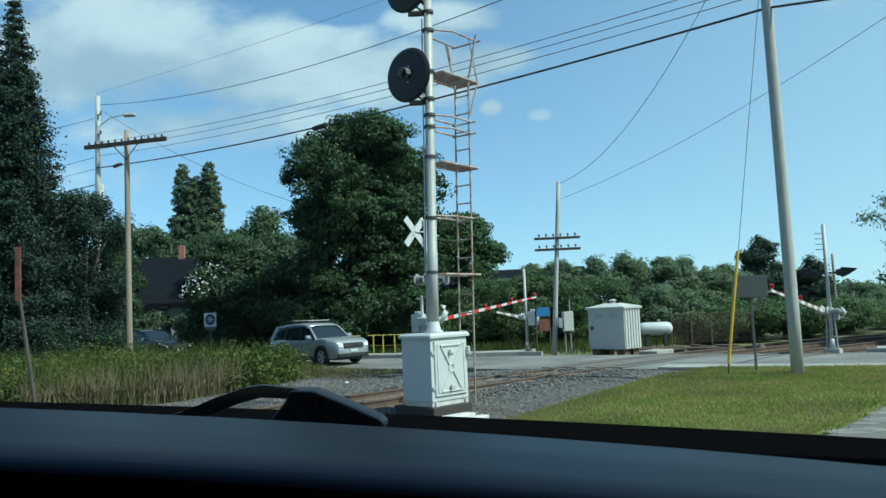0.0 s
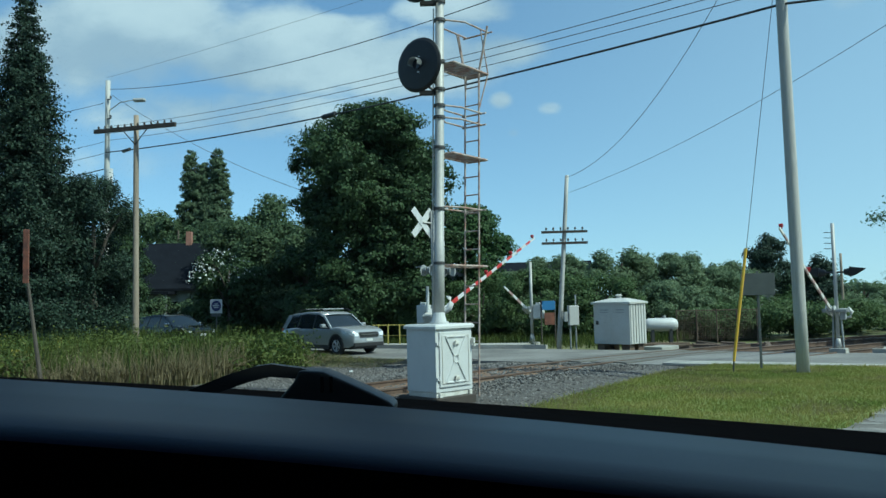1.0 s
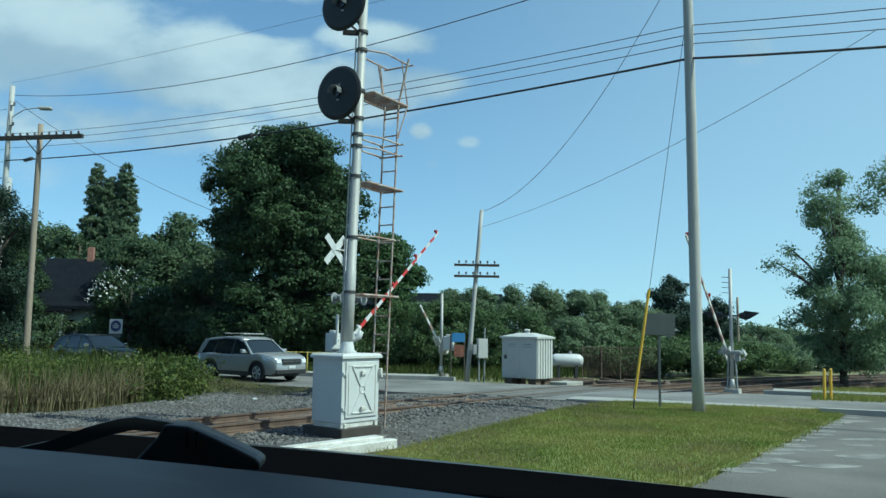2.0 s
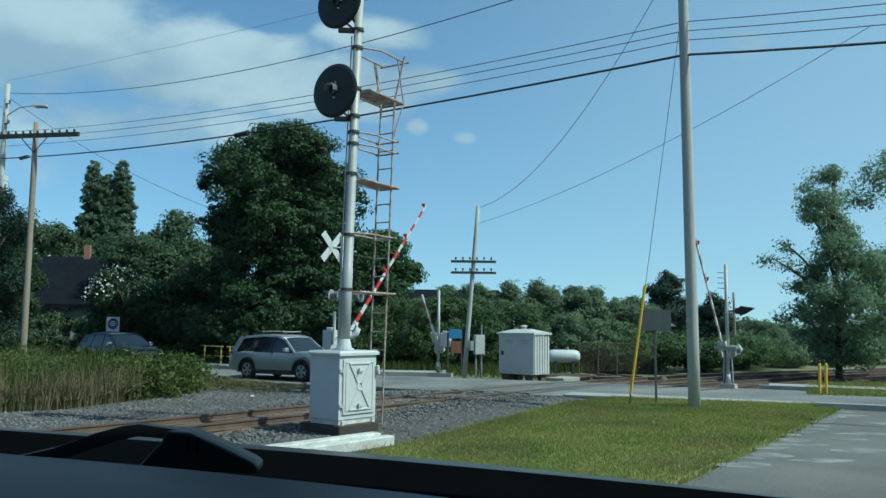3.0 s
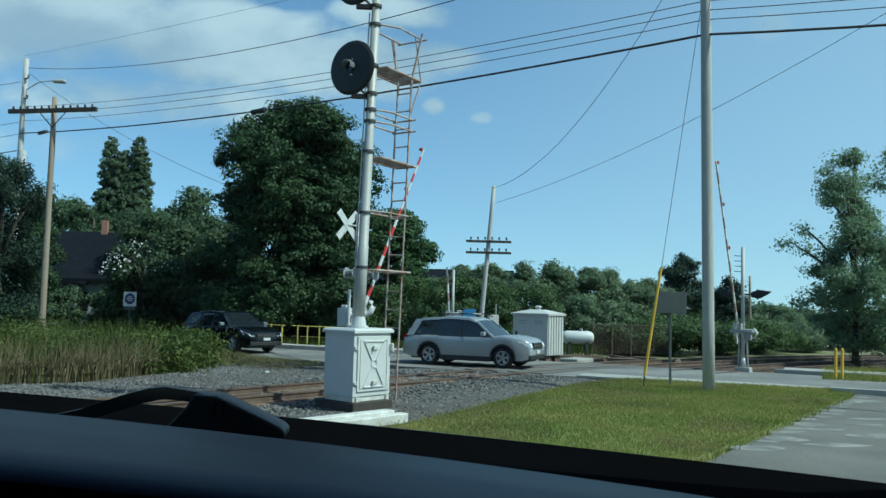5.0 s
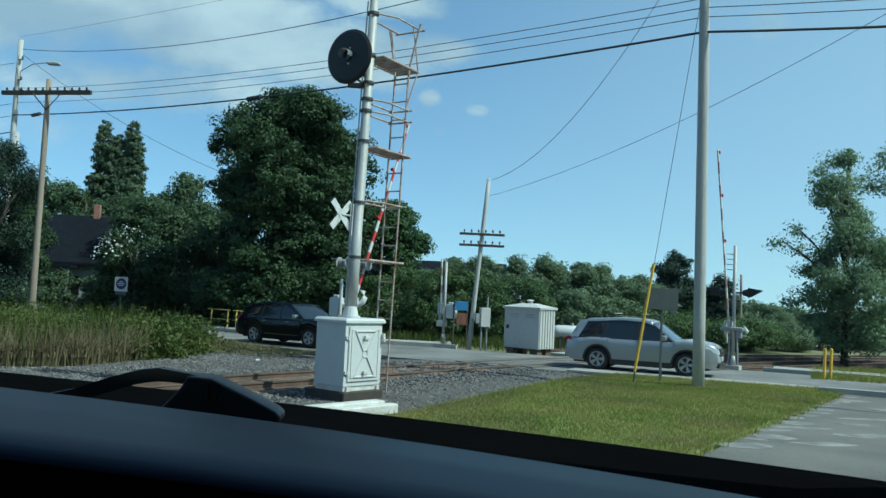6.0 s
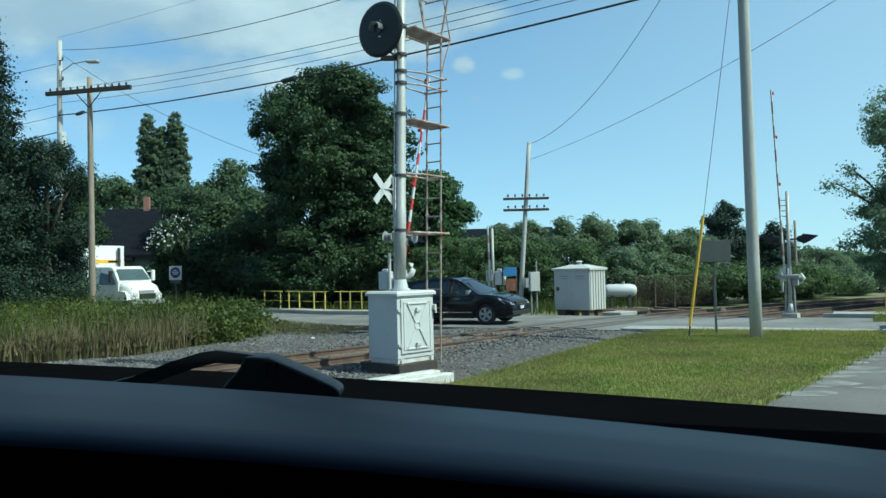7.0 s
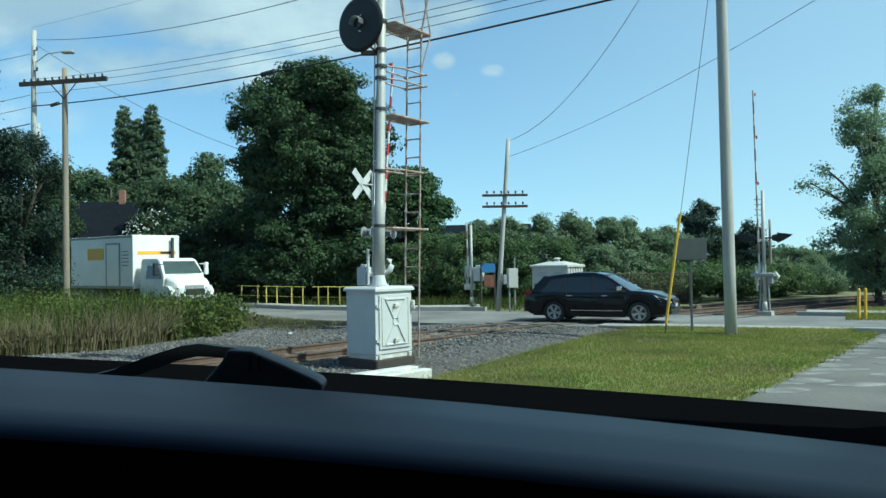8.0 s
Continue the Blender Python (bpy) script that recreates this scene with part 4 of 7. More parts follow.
# ---- signal cabinet and mast ----
def signal_cabinet():
    c = empty("signal_cabinet", pose(-0.485, 16.79, 0, 0, 0, 46), "white-painted steel railway signal cabinet with cross-braced door", "signal cabinet")
    # local x runs along the track, local -y is the door side
    w, d, z0, z1 = 0.53, 0.43, 0.12, 1.40
    part("plinth", bbox(-w - 0.02, w + 0.06, -d - 0.05, d + 0.25, -0.35, 0.02, 0.02), M_ARMWOOD, c, "dark plinth")
    part("base_frame", bbox(-w + 0.02, w - 0.02, -d + 0.02, d - 0.02, 0.02, z0 + 0.01, 0.008), M_WHITEDIRT, c, "chipped white base frame")
    part("body", bbox(-w, w, -d, d, z0, z1, 0.012, seg=2), M_WHITE, c)
    lid = bmesh.new()
    prism(lid, [(-w - 0.04, -d - 0.05), (w + 0.04, -d - 0.05), (w + 0.04, d + 0.04), (-w - 0.04, d + 0.04)], "z", z1 - 0.005, z1 + 0.045)
    prism(lid, [(-w - 0.04, -d - 0.05), (w + 0.04, -d - 0.05), (w + 0.04, d + 0.04), (-w - 0.04, d + 0.04)], "z", z1 + 0.045, z1 + 0.085, taper=0.93)
    part("lid", lid, M_WHITE, c)
    door = part("door", bbox(-w + 0.09, w - 0.07, -d - 0.03, -d - 0.002, z0 + 0.10, z1 - 0.07, 0.008), M_WHITE, c)
    inner = bmesh.new()
    for a in ((-w + 0.15, w - 0.13, z0 + 0.17, z0 + 0.185), (-w + 0.15, w - 0.13, z1 - 0.155, z1 - 0.14), (-w + 0.15, -w + 0.165, z0 + 0.17, z1 - 0.14), (w - 0.145, w - 0.13, z0 + 0.17, z1 - 0.14)):
        box(inner, a[0], a[1], -d - 0.042, -d - 0.028, a[2], a[3])
    part("raised_border", inner, M_WHITEDIRT, door)
    brace = bmesh.new()
    zc = (z0 + z1) / 2 + 0.01
    for sz in (-1, 1):
        corner = [V((0.015 + x, -d - 0.036, zc + sz * z)) for x, z in ((-0.06, 0.07), (-0.29, 0.46), (0.29, 0.46), (0.06, 0.07))]
        for p, q in zip(corner, corner[1:]):
            rod(brace, p, q, 0.021, n=6)
    ring = [(0.015 + math.cos(k * math.pi / 8) * 0.075, -d - 0.036, zc + math.sin(k * math.pi / 8) * 0.075) for k in range(17)]
    tube(brace, ring, 0.013, 6)
    part("cross_brace", brace, M_WHITE, door)
    for z in (z1 - 0.30, z0 + 0.27):
        h = bmesh.new()
        box(h, -0.05, 0.09, -d - 0.075, -d - 0.03, z - 0.035, z + 0.035, 0.01)
        box(h, -0.05, -0.02, -d - 0.095, -d - 0.07, z - 0.06, z + 0.05, 0.006)
        part("handle", h, M_WHITEDIRT, door)
    for z in (z0 + 0.28, z1 - 0.30):
        hg = bmesh.new()
        rod(hg, (-w + 0.07, -d - 0.03, z - 0.045), (-w + 0.07, -d - 0.03, z + 0.045), 0.017)
        box(hg, -w + 0.01, -w + 0.12, -d - 0.03, -d - 0.01, z - 0.03, z + 0.03)
        part("hinge", hg, M_WHITE, c)
    lock = bmesh.new()
    box(lock, w - 0.03, w + 0.03, -d - 0.08, -d + 0.02, z1 - 0.34, z1 - 0.22, 0.012)
    rod(lock, (w, -d - 0.07, z1 - 0.34), (w, -d - 0.07, z1 - 0.40), 0.025)
    part("padlock", lock, M_WHITEDIRT, c)
    for x in (-w + 0.08, w - 0.12):
        part("foot_bracket", bbox(x, x + 0.09, -d - 0.025, -d + 0.02, 0.015, 0.11, 0.01), M_WHITEDIRT, c)
    return c


signal_cabinet()
for k, (a, b, w, z, n) in enumerate((((-1.62, 13.3), (0.20, 15.02), 0.13, 0.045, 0), ((-1.25, 13.28), (0.46, 14.95), 0.11, 0.0, 1))):
    va, vb = V((*a, 0)), V((*b, 0))
    L = (vb - va).length
    ang = math.degrees(math.atan2(vb.y - va.y, vb.x - va.x))
    ob = link_bm("edging_beam", bbox(0, L, -w, w, -0.18, z, 0.015), M_WHITEDIRT)
    ob.matrix_world = pose(va.x, va.y, 0, 0, 0, ang)
    tagged(ob, "long white-painted timber lying in front of the cabinet", "timber", "painted timbers")

MAST_A, MAST_B = V((-0.48, 16.78, 1.485)), V((-0.285, 16.78, 9.9))


def mast_at(z):
    return MAST_A + (MAST_B - MAST_A) * ((z - MAST_A.z) / (MAST_B.z - MAST_A.z))


M_DIR, M_NRM = V((math.cos(radians(54)), math.sin(radians(54)), 0)), V((-math.sin(radians(54)), math.cos(radians(54)), 0))


def signal_mast():
    m = empty("signal_mast", pose(*MAST_A), "tall silver railway searchlight signal mast with ladder and black round targets", "railway signal")
    inv = Matrix.Translation(-MAST_A)

    def p(name, bm, mt, parent=m, label="", smooth=False):
        if parent is m:
            bmesh.ops.transform(bm, matrix=inv, verts=bm.verts)
        return part(name, bm, mt, parent, label, smooth)

    bm = bmesh.new()
    tube(bm, [mast_at(z) for z in (1.49, 3.2, 3.21, 5.5, 5.51, 9.9)], [0.115, 0.112, 0.104, 0.100, 0.096, 0.086], 16)
    p("mast_pole", bm, M_SILVER, smooth=True)
    bm = bmesh.new()
    rod(bm, (*MAST_A.xy, 1.487), (*MAST_A.xy, 1.53), 0.20, n=16)
    rod(bm, (*MAST_A.xy, 1.53), (*MAST_A.xy, 1.72), 0.16, 0.12, n=16)
    p("base_flange", bm, M_WHITE)
    for z in (2.75, 3.9, 5.2, 5.85, 6.1, 6.45, 7.05, 7.95, 8.35):
        bm = bmesh.new()
        c = mast_at(z)
        rod(bm, c - V((0, 0, 0.03)), c + V((0, 0, 0.03)), 0.125, n=14)
        p("clamp", bm, M_DARKSTEEL)
    face = -M_DIR
    for zc in (6.95, 8.90):
        base = mast_at(zc)
        ctr = base + V((-0.36, -0.05, 0)) + face * 0.16
        q = face.to_track_quat("Z", "Y").to_matrix().to_4x4()
        bm = bmesh.new()
        prof = [(0.0, 0.02), (0.30, 0.015), (0.52, 0.0), (0.575, -0.03), (0.585, -0.05), (0.56, -0.05), (0.50, -0.025), (0.0, -0.01)]
        seg = 40
        rings = [[bm.verts.new((r * math.cos(2 * math.pi * k / seg), r * math.sin(2 * math.pi * k / seg), h)) for k in range(seg)] for r, h in prof[1:-1]]
        for a, b in zip(rings, rings[1:]):
            for k in range(seg):
                bm.faces.new((a[k], a[(k + 1) % seg], b[(k + 1) % seg], b[k]))
        bm.faces.new(rings[0])
        bm.faces.new(rings[-1][::-1])
        bmesh.ops.recalc_face_normals(bm, faces=bm.faces)
        bmesh.ops.transform(bm, matrix=Matrix.Translation(ctr) @ q, verts=bm.verts)
        tgt = p("target", bm, M_BLACK, label="round matte black signal target", smooth=False)
        # hood over the lens, a half tube reaching out of the target
        hb = bmesh.new()
        n = 12
        side, up = V((0, 0, 1)).cross(face).normalized(), V((0, 0, 1))
        rows = []
        for d in (0.02, 0.12, 0.19):
            rows.append([hb.verts.new(ctr - MAST_A + face * (d - (0.0 if d < 0.3 else 0.0)) + side * math.cos(math.pi * (k / n * 1.2 - 0.1)) * 0.13 + up * math.sin(math.pi * (k / n * 1.2 - 0.1)) * (0.13 if d < 0.15 else 0.12)) for k in range(n + 1)])
        for a, b in zip(rows, rows[1:]):
            for k in range(n):
                hb.faces.new((a[k], a[k + 1], b[k + 1], b[k]))
        bmesh.ops.solidify(hb, geom=hb.faces[:], thickness=0.008)
        # grey on the hood stands in for light caught on its inside
        part("hood", hb, M_GREY, tgt)
        lb = bmesh.new()
        rod(lb, ctr - MAST_A + face * 0.012, ctr - MAST_A + face * 0.05, 0.105, 0.10, n=20)
        part("lens", lb, M_LENS, tgt, "dark lens")
        o = ctr - MAST_A + face * 0.03
        part("latch", bbox(o.x + 0.03, o.x + 0.06, o.y - 0.03, o.y, o.z + 0.15, o.z + 0.17), M_WHITE, tgt)
        part("latch", bbox(o.x + 0.0, o.x + 0.05, o.y - 0.03, o.y, o.z - 0.18, o.z - 0.16), M_WHITE, tgt)
        # lamp case and mounting arm behind the target
        bm = bmesh.new()
        back = ctr - face * 0.06
        rod(bm, back, back - face * 0.30, 0.17, 0.14, n=14)
        rod(bm, back - face * 0.2 - V((0, 0, 0.12)), base - V((0, 0, 0.45)), 0.035)
        rod(bm, back - face * 0.1 - V((0, 0, 0.35)), base - V((0, 0, 0.62)), 0.028)
        box(bm, back.x - 0.02, base.x, base.y - 0.05, base.y + 0.05, zc - 0.62, zc - 0.52, 0.01)
        p("lamp_case", bm, M_BLACK)
    # ladder behind the mast
    lad = M_DIR * 1.2
    lw = M_NRM * 0.19
    for s in (-1, 1):
        bm = bmesh.new()
        a, b = mast_at(1.49) + lad, mast_at(7.85) + lad
        a = V((a.x, a.y, 0)) + (a - b).normalized() * 0 - V((0, 0, 0.2))
        d = (mast_at(7.85) - mast_at(1.49)).normalized()
        tube(bm, [mast_at(-0.2) + lad + lw * s, mast_at(6.0) + lad + lw * s, mast_at(7.05) + lad + lw * s, mast_at(8.05) + lad + lw * s * 2.2], 0.024, 6)
        p("ladder_rail", bm, M_RUSTPAINT)
    z = 0.25
    while z < 7.0:
        bm = bmesh.new()
        c = mast_at(z) + lad
        rod(bm, c - lw, c + lw, 0.016, n=6)
        p("rung", bm, M_RUSTPAINT)
        z += 0.405
    # platforms between the mast and the ladder
    for z, hw in ((7.02, 0.30), (5.08, 0.26), (2.70, 0.26)):
        c = mast_at(z)
        pl = None
        bm = bmesh.new()
        for s in (-1, 1):
            a = c + M_NRM * hw * s + M_DIR * 0.10
            b = c + M_NRM * hw * s + M_DIR * 1.42
            tube(bm, [a, b], 0.022, 6)
        for u in (0.10, 1.42):
            tube(bm, [c + M_DIR * u - M_NRM * hw, c + M_DIR * u + M_NRM * hw], 0.022, 6)
        pl = p("platform", bm, M_RUSTPAINT)
        for i in range(11):
            sb = bmesh.new()
            u = 0.18 + i * 0.122
            o = c - MAST_A
            q = Matrix.Translation(o + M_DIR * u) @ pose(0, 0, 0, 0, 0, 54)
            box(sb, -0.026, 0.026, -hw, hw, 0.0, 0.03, m=q)
            part("slat", sb, M_RUSTPAINT, pl)
    # guard hoops and stays
    for z in (7.98, 6.12, 5.86, 3.95):
        c = mast_at(z)
        bm = bmesh.new()
        w = 0.30 if z > 7 else 0.22
        L = 1.42 if z > 7 else 1.28
        tube(bm, [c + M_NRM * 0.05 + M_DIR * 0.1, c + M_NRM * w + M_DIR * 0.5, c + M_NRM * w + M_DIR * L], 0.02, 6)
        tube(bm, [c - M_NRM * 0.05 + M_DIR * 0.1, c - M_NRM * w + M_DIR * 0.5, c - M_NRM * w + M_DIR * L], 0.02, 6)
        tube(bm, [c + M_NRM * (w + 0.1) + M_DIR * L, c - M_NRM * (w + 0.1) + M_DIR * L], 0.02, 6)
        p("guard_hoop", bm, M_RUSTPAINT)
    for s in (-1, 1):
        bm = bmesh.new()
        tube(bm, [mast_at(7.03) + M_DIR * 1.4 + M_NRM * 0.3 * s, mast_at(7.98) + M_DIR * 1.1 + M_NRM * 0.3 * s], 0.016, 6)
        tube(bm, [mast_at(7.03) + M_DIR * 1.4 + M_NRM * 0.3 * s, mast_at(6.2) + lad + lw * s], 0.016, 6)
        p("stay", bm, M_RUSTPAINT)
    # conduit from the cabinet
    bm = bmesh.new()
    tube(bm, [mast_at(1.49) + V((-0.13, -0.04, 0)), mast_at(4.0) + V((-0.135, -0.03, 0)), mast_at(8.2) + V((-0.13, -0.02, 0))], 0.017, 6)
    p("conduit", bm, M_SILVER)
    return m


signal_mast()


# ---- crossing gates ----
def gate_arm(parent, L, lamps, red, weight=True):
    """The striped arm, along local x from the pivot; a child that turns about local y."""
    a = part("gate_arm", bbox(-0.15, 0.35, -0.05, 0.05, -0.07, 0.07, 0.012), M_WHITE, parent, "red and white striped gate arm")
    n = max(4, int(L / 0.42))
    x = 0.35
    for i in range(n):
        x1 = 0.35 + (L - 0.35) * (i + 1) / n
        t = 0.062 - 0.030 * i / n
        part("stripe", bbox(x, x1, -0.022, 0.022, -t, t), red if i % 2 else (M_WHITE if weight else M_WHITEDIRT), a)
        x = x1
    for u in lamps:
        bm = bmesh.new()
        box(bm, L * u - 0.03, L * u + 0.03, -0.04, 0.04, 0.05, 0.10, 0.006)
        rod(bm, (L * u, -0.05, 0.14), (L * u, 0.05, 0.14), 0.055, n=12)
        part("arm_lamp", bm, M_LAMPRED, a)
    bm = bmesh.new()
    for s in (-0.12, 0.12):
        prism(bm, [(-0.15, -0.1), (0.3, -0.07), (0.3, 0.07), (0.05, 0.16), (-0.2, 0.22), (-0.55, 0.16), (-0.55, 0.02), (-0.25, 0.02)], "y", s - 0.02, s + 0.02)
    part("counterweight_arm", bm, M_WHITE, a)
    if weight:
        bm = bmesh.new()
        box(bm, -0.72, -0.45, -0.2, 0.2, -0.08, 0.2, 0.02)
        part("counterweight", bm, M_WHITEDIRT, a)
    a.matrix_basis = pose(0, 0, 0)
    return a


def crossing_gate(x, y, pz, az, L, post_h, lamps, label, buck=True, flashers=True, disc=0.19, lz=2.95, old=False):
    g = empty("crossing_gate", pose(x, y, 0, 0, 0, math.degrees(az)), label, "crossing gate", "crossing gates")
    # local x points along the arm when lowered
    part("footing", prism(bmesh.new(), [(-0.3, -0.3), (0.3, -0.3), (0.3, 0.3), (-0.3, 0.3)], "z", -0.4, 0.12, taper=0.8), M_CONCRETE, g, "pale concrete footing")
    bm = bmesh.new()
    rod(bm, (0, 0, 0.1), (0, 0, post_h), 0.065, 0.06, n=12)
    rod(bm, (0, 0, 0.1), (0, 0, 0.45), 0.12, 0.08, n=12)
    part("post", bm, M_SILVER, g, smooth=True)
    bm = bmesh.new()
    if old:
        box(bm, -0.2, 0.06, 0.08, 0.26, pz - 0.30, pz + 0.08, 0.03, seg=2)
        rod(bm, (-0.1, -0.22, pz), (-0.1, 0.22, pz), 0.06, n=12)
        part("gate_mechanism", bm, M_GREY, g, "weathered grey gate drive housing")
        bm = bmesh.new()
        tube(bm, [(0.05, 0.30, pz - 0.22), (0.05, 0.42, pz - 0.2), (0.05, 0.46, pz - 0.05), (0.05, 0.36, pz + 0.12)], [0.03, 0.05, 0.06, 0.03], 8)
        part("gate_hook", bm, M_WHITE, g, "white curved steel hook", smooth=True)
    else:
        box(bm, -0.42, 0.02, 0.08, 0.42, pz - 0.35, pz + 0.25, 0.03, seg=2)
        box(bm, -0.3, -0.1, 0.14, 0.36, pz + 0.25, pz + 0.34, 0.02)
        rod(bm, (-0.1, -0.22, pz), (-0.1, 0.22, pz), 0.08, n=12)
        part("gate_mechanism", bm, M_WHITE, g, "white gate drive housing")
    bm = bmesh.new()
    rod(bm, (-0.36, 0.0, pz - 0.3), (-0.36, 0.0, pz + 0.85), 0.05, n=10)
    part("vent_pipe", bm, M_WHITE, g) if buck else bm.free()
    if flashers and old:
        bm = bmesh.new()
        rod(bm, (0, -0.36, lz), (0, 0.36, lz), 0.03, n=8)
        part("lamp_crossbar", bm, M_DARKSTEEL, g)
        for s in (-1, 1):
            bm = bmesh.new()
            rod(bm, (0, s * 0.28, lz), (0, s * 0.46, lz), 0.09, 0.14, n=16)
            rod(bm, (0, s * 0.46, lz), (0, s * 0.475, lz), 0.18, n=20)
            prism(bm, [(s * 0.47, lz + 0.13), (s * 0.88, lz + 0.07), (s * 0.90, lz + 0.11), (s * 0.47, lz + 0.17)], "x", -0.15, 0.15)
            for q in (-1, 1):
                prism(bm, [(s * 0.47, lz - 0.15), (s * 0.60, lz - 0.10), (s * 0.88, lz + 0.07), (s * 0.90, lz + 0.11), (s * 0.47, lz + 0.17)], "x", q * 0.15 - 0.01, q * 0.15 + 0.01)
            part("flasher_lamp", bm, M_BLACK, g)
    elif flashers:
        bm = bmesh.new()
        rod(bm, (-0.2, -0.66, lz + 0.05), (-0.2, 0.66, lz + 0.05), 0.03, n=8)
        rod(bm, (-0.2, 0, lz + 0.05), (0, 0, lz + 0.05), 0.03, n=8)
        bmesh.ops.transform(bm, matrix=pose(0, 0, 0, 0, 0, 90), verts=bm.verts)
        part("lamp_crossbar", bm, M_DARKSTEEL, g)
        for s in (-1, 1):
            bm = bmesh.new()
            for fx in (-1, 1):
                yy = s * 0.58
                rod(bm, (-0.2 + fx * 0.03, yy, lz), (-0.2 + fx * 0.16, yy, lz), 0.12, 0.11, n=16)
                rod(bm, (-0.2 + fx * 0.165, yy, lz), (-0.2 + fx * 0.175, yy, lz), disc, disc, n=20)
                prism(bm, [(-0.2 + fx * 0.16, lz + 0.12), (-0.2 + fx * 0.42, lz + 0.10), (-0.2 + fx * 0.42, lz + 0.13), (-0.2 + fx * 0.16, lz + 0.15)], "y", yy - 0.12, yy + 0.12)
            bmesh.ops.transform(bm, matrix=pose(0, 0, 0, 0, 0, 90), verts=bm.verts)
            part("flasher_lamp", bm, M_BLACK if not buck else M_GREY, g)
    if buck:
        for k, ang in ((0, 45), (1, -45)):
            q = Matrix.Translation((-0.40, 0.116, post_h - 0.42)) @ pose(0, 0, 0, 0, 0, -8) @ pose(0, 0, 0, 0, ang, 0)
            bm = bmesh.new()
            box(bm, -0.61, 0.61, -0.005 + 0.012 * k, 0.005 + 0.012 * k, -0.115, 0.115, m=q)
            part("crossbuck_blade", bm, M_WHITE, g, "white crossbuck board")
    if buck:
        bm = bmesh.new()
        rod(bm, (0, 0, post_h - 0.42), (-0.39, 0.113, post_h - 0.42), 0.03, n=8)
        part("buck_bracket", bm, M_SILVER, g)
    arm = gate_arm(g, L, lamps, M_RED if buck else M_REDFADE, not old)
    return g, arm


GATE_NEAR, ARM_NEAR = crossing_gate(-0.88, 26.3, 1.59, radians(56.5), 7.25, 4.95, (0.45, 0.72, 0.98), "silver crossing gate post with white crossbuck and rising striped arm")
bm = bmesh.new()
tube(bm, [(x, 26.3, z) for x, z in ((-0.70, 1.64), (-0.52, 1.62), (-0.38, 1.72), (-0.32, 1.88), (-0.35, 2.04), (-0.47, 2.10))], [0.06, 0.09, 0.10, 0.095, 0.075, 0.03], 12)
bmesh.ops.transform(bm, matrix=GATE_NEAR.matrix_world.inverted(), verts=bm.verts)
part("gate_hook", bm, M_WHITE, GATE_NEAR, "white curved steel hook", smooth=True)
GATE_FAR, ARM_FAR = crossing_gate(3.03, 34.43, 1.46, radians(236), 2.2, 3.55, (), "short silver sidewalk crossing gate with a small striped arm", False, False)
GATE_EAST, ARM_EAST = crossing_gate(12.4, 26.75, 1.35, radians(233.5), 6.3, 4.25, (0.5, 0.75, 0.98), "silver crossing gate with black hooded flashers and tall striped arm", False, True, 0.24, 2.62, True)
bm = bmesh.new()
box(bm, -0.2, 0.2, -0.42, 0.34, 1.30, 1.42, 0.02)
for s in (-0.16, 0.16):
    rod(bm, (0, s, 0.1), (0, s * 0.7, 1.3), 0.03, n=6)
part("battery_box", bm, M_GREY, GATE_EAST)
for k in range(4):
    bm = bmesh.new()
    rod(bm, (0, 0, 3.4 + k * 0.18), (0.02, -0.28, 3.42 + k * 0.18), 0.012, n=5)
    part("cable_hook", bm, M_DARKSTEEL, GATE_EAST)


# ---- poles and wires ----
def crossarm(bm, c, d, half, w=0.05, h=0.06):
    q = Matrix.Translation(c) @ pose(0, 0, 0, 0, 0, math.degrees(math.atan2(d[1], d[0])))
    box(bm, -half, half, -w, w, -h, h, m=q)


def insulators(parent, c, d, half, n):
    dd = V((d[0], d[1], 0)).normalized()
    for i in range(n):
        u = -half + 2 * half * (i + 0.5) / n
        o = V(c) + dd * u
        bm = bmesh.new()
        rod(bm, o + V((0, 0, 0.05)), o + V((0, 0, 0.10)), 0.015, n=6)
        rod(bm, o + V((0, 0, 0.10)), o + V((0, 0, 0.19)), 0.045, 0.03, n=8)
        part("insulator", bm, M_ARMWOOD, parent)


def utility_pole(x, y, h, lean, r0, r1, material, label):
    p = empty("utility_pole", pose(x, y, 0), label, "utility pole", "utility poles")
    bm = bmesh.new()
    n = 6
    tube(bm, [(lean[0] * k / n, lean[1] * k / n, -0.5 + (h + 0.5) * k / n) for k in range(n + 1)], [r0 + (r1 - r0) * k / n for k in range(n + 1)], 14)
    part("pole", bm, material, p, smooth=True)
    return p


P_EAST = utility_pole(8.27, 19.76, 13.0, (-0.12, 0.0), 0.155, 0.125, M_POLEGREY, "thick weathered grey wooden utility pole standing in the lawn")
P_ARM = utility_pole(-12.2, 29.85, 9.27, (0.0, 0.0), 0.126, 0.091, M_POLE, "brown wooden telegraph pole with one dark crossarm")
bm = bmesh.new()
crossarm(bm, (0, -0.17, 8.74), (1, -0.27), 1.80, 0.055, 0.075)
part("crossarm", bm, M_ARMWOOD, P_ARM, "dark wooden crossarm")
insulators(P_ARM, (0, -0.17, 8.74), (1, -0.27), 1.76, 12)
bm = bmesh.new()
for s in (-1, 1):
    rod(bm, (s * 0.48, -0.17, 8.7), (0, -0.1, 8.13), 0.02, n=6)
part("brace", bm, M_ARMWOOD, P_ARM)
P_WEST = utility_pole(-17.9, 40.0, 13.6, (0.1, 0), 0.16, 0.12, M_POLEGREY, "tall grey utility pole with a transformer and street light arm")
bm = bmesh.new()
rod(bm, (0.28, -0.25, 8.2), (0.28, -0.25, 9.0), 0.2, n=14)
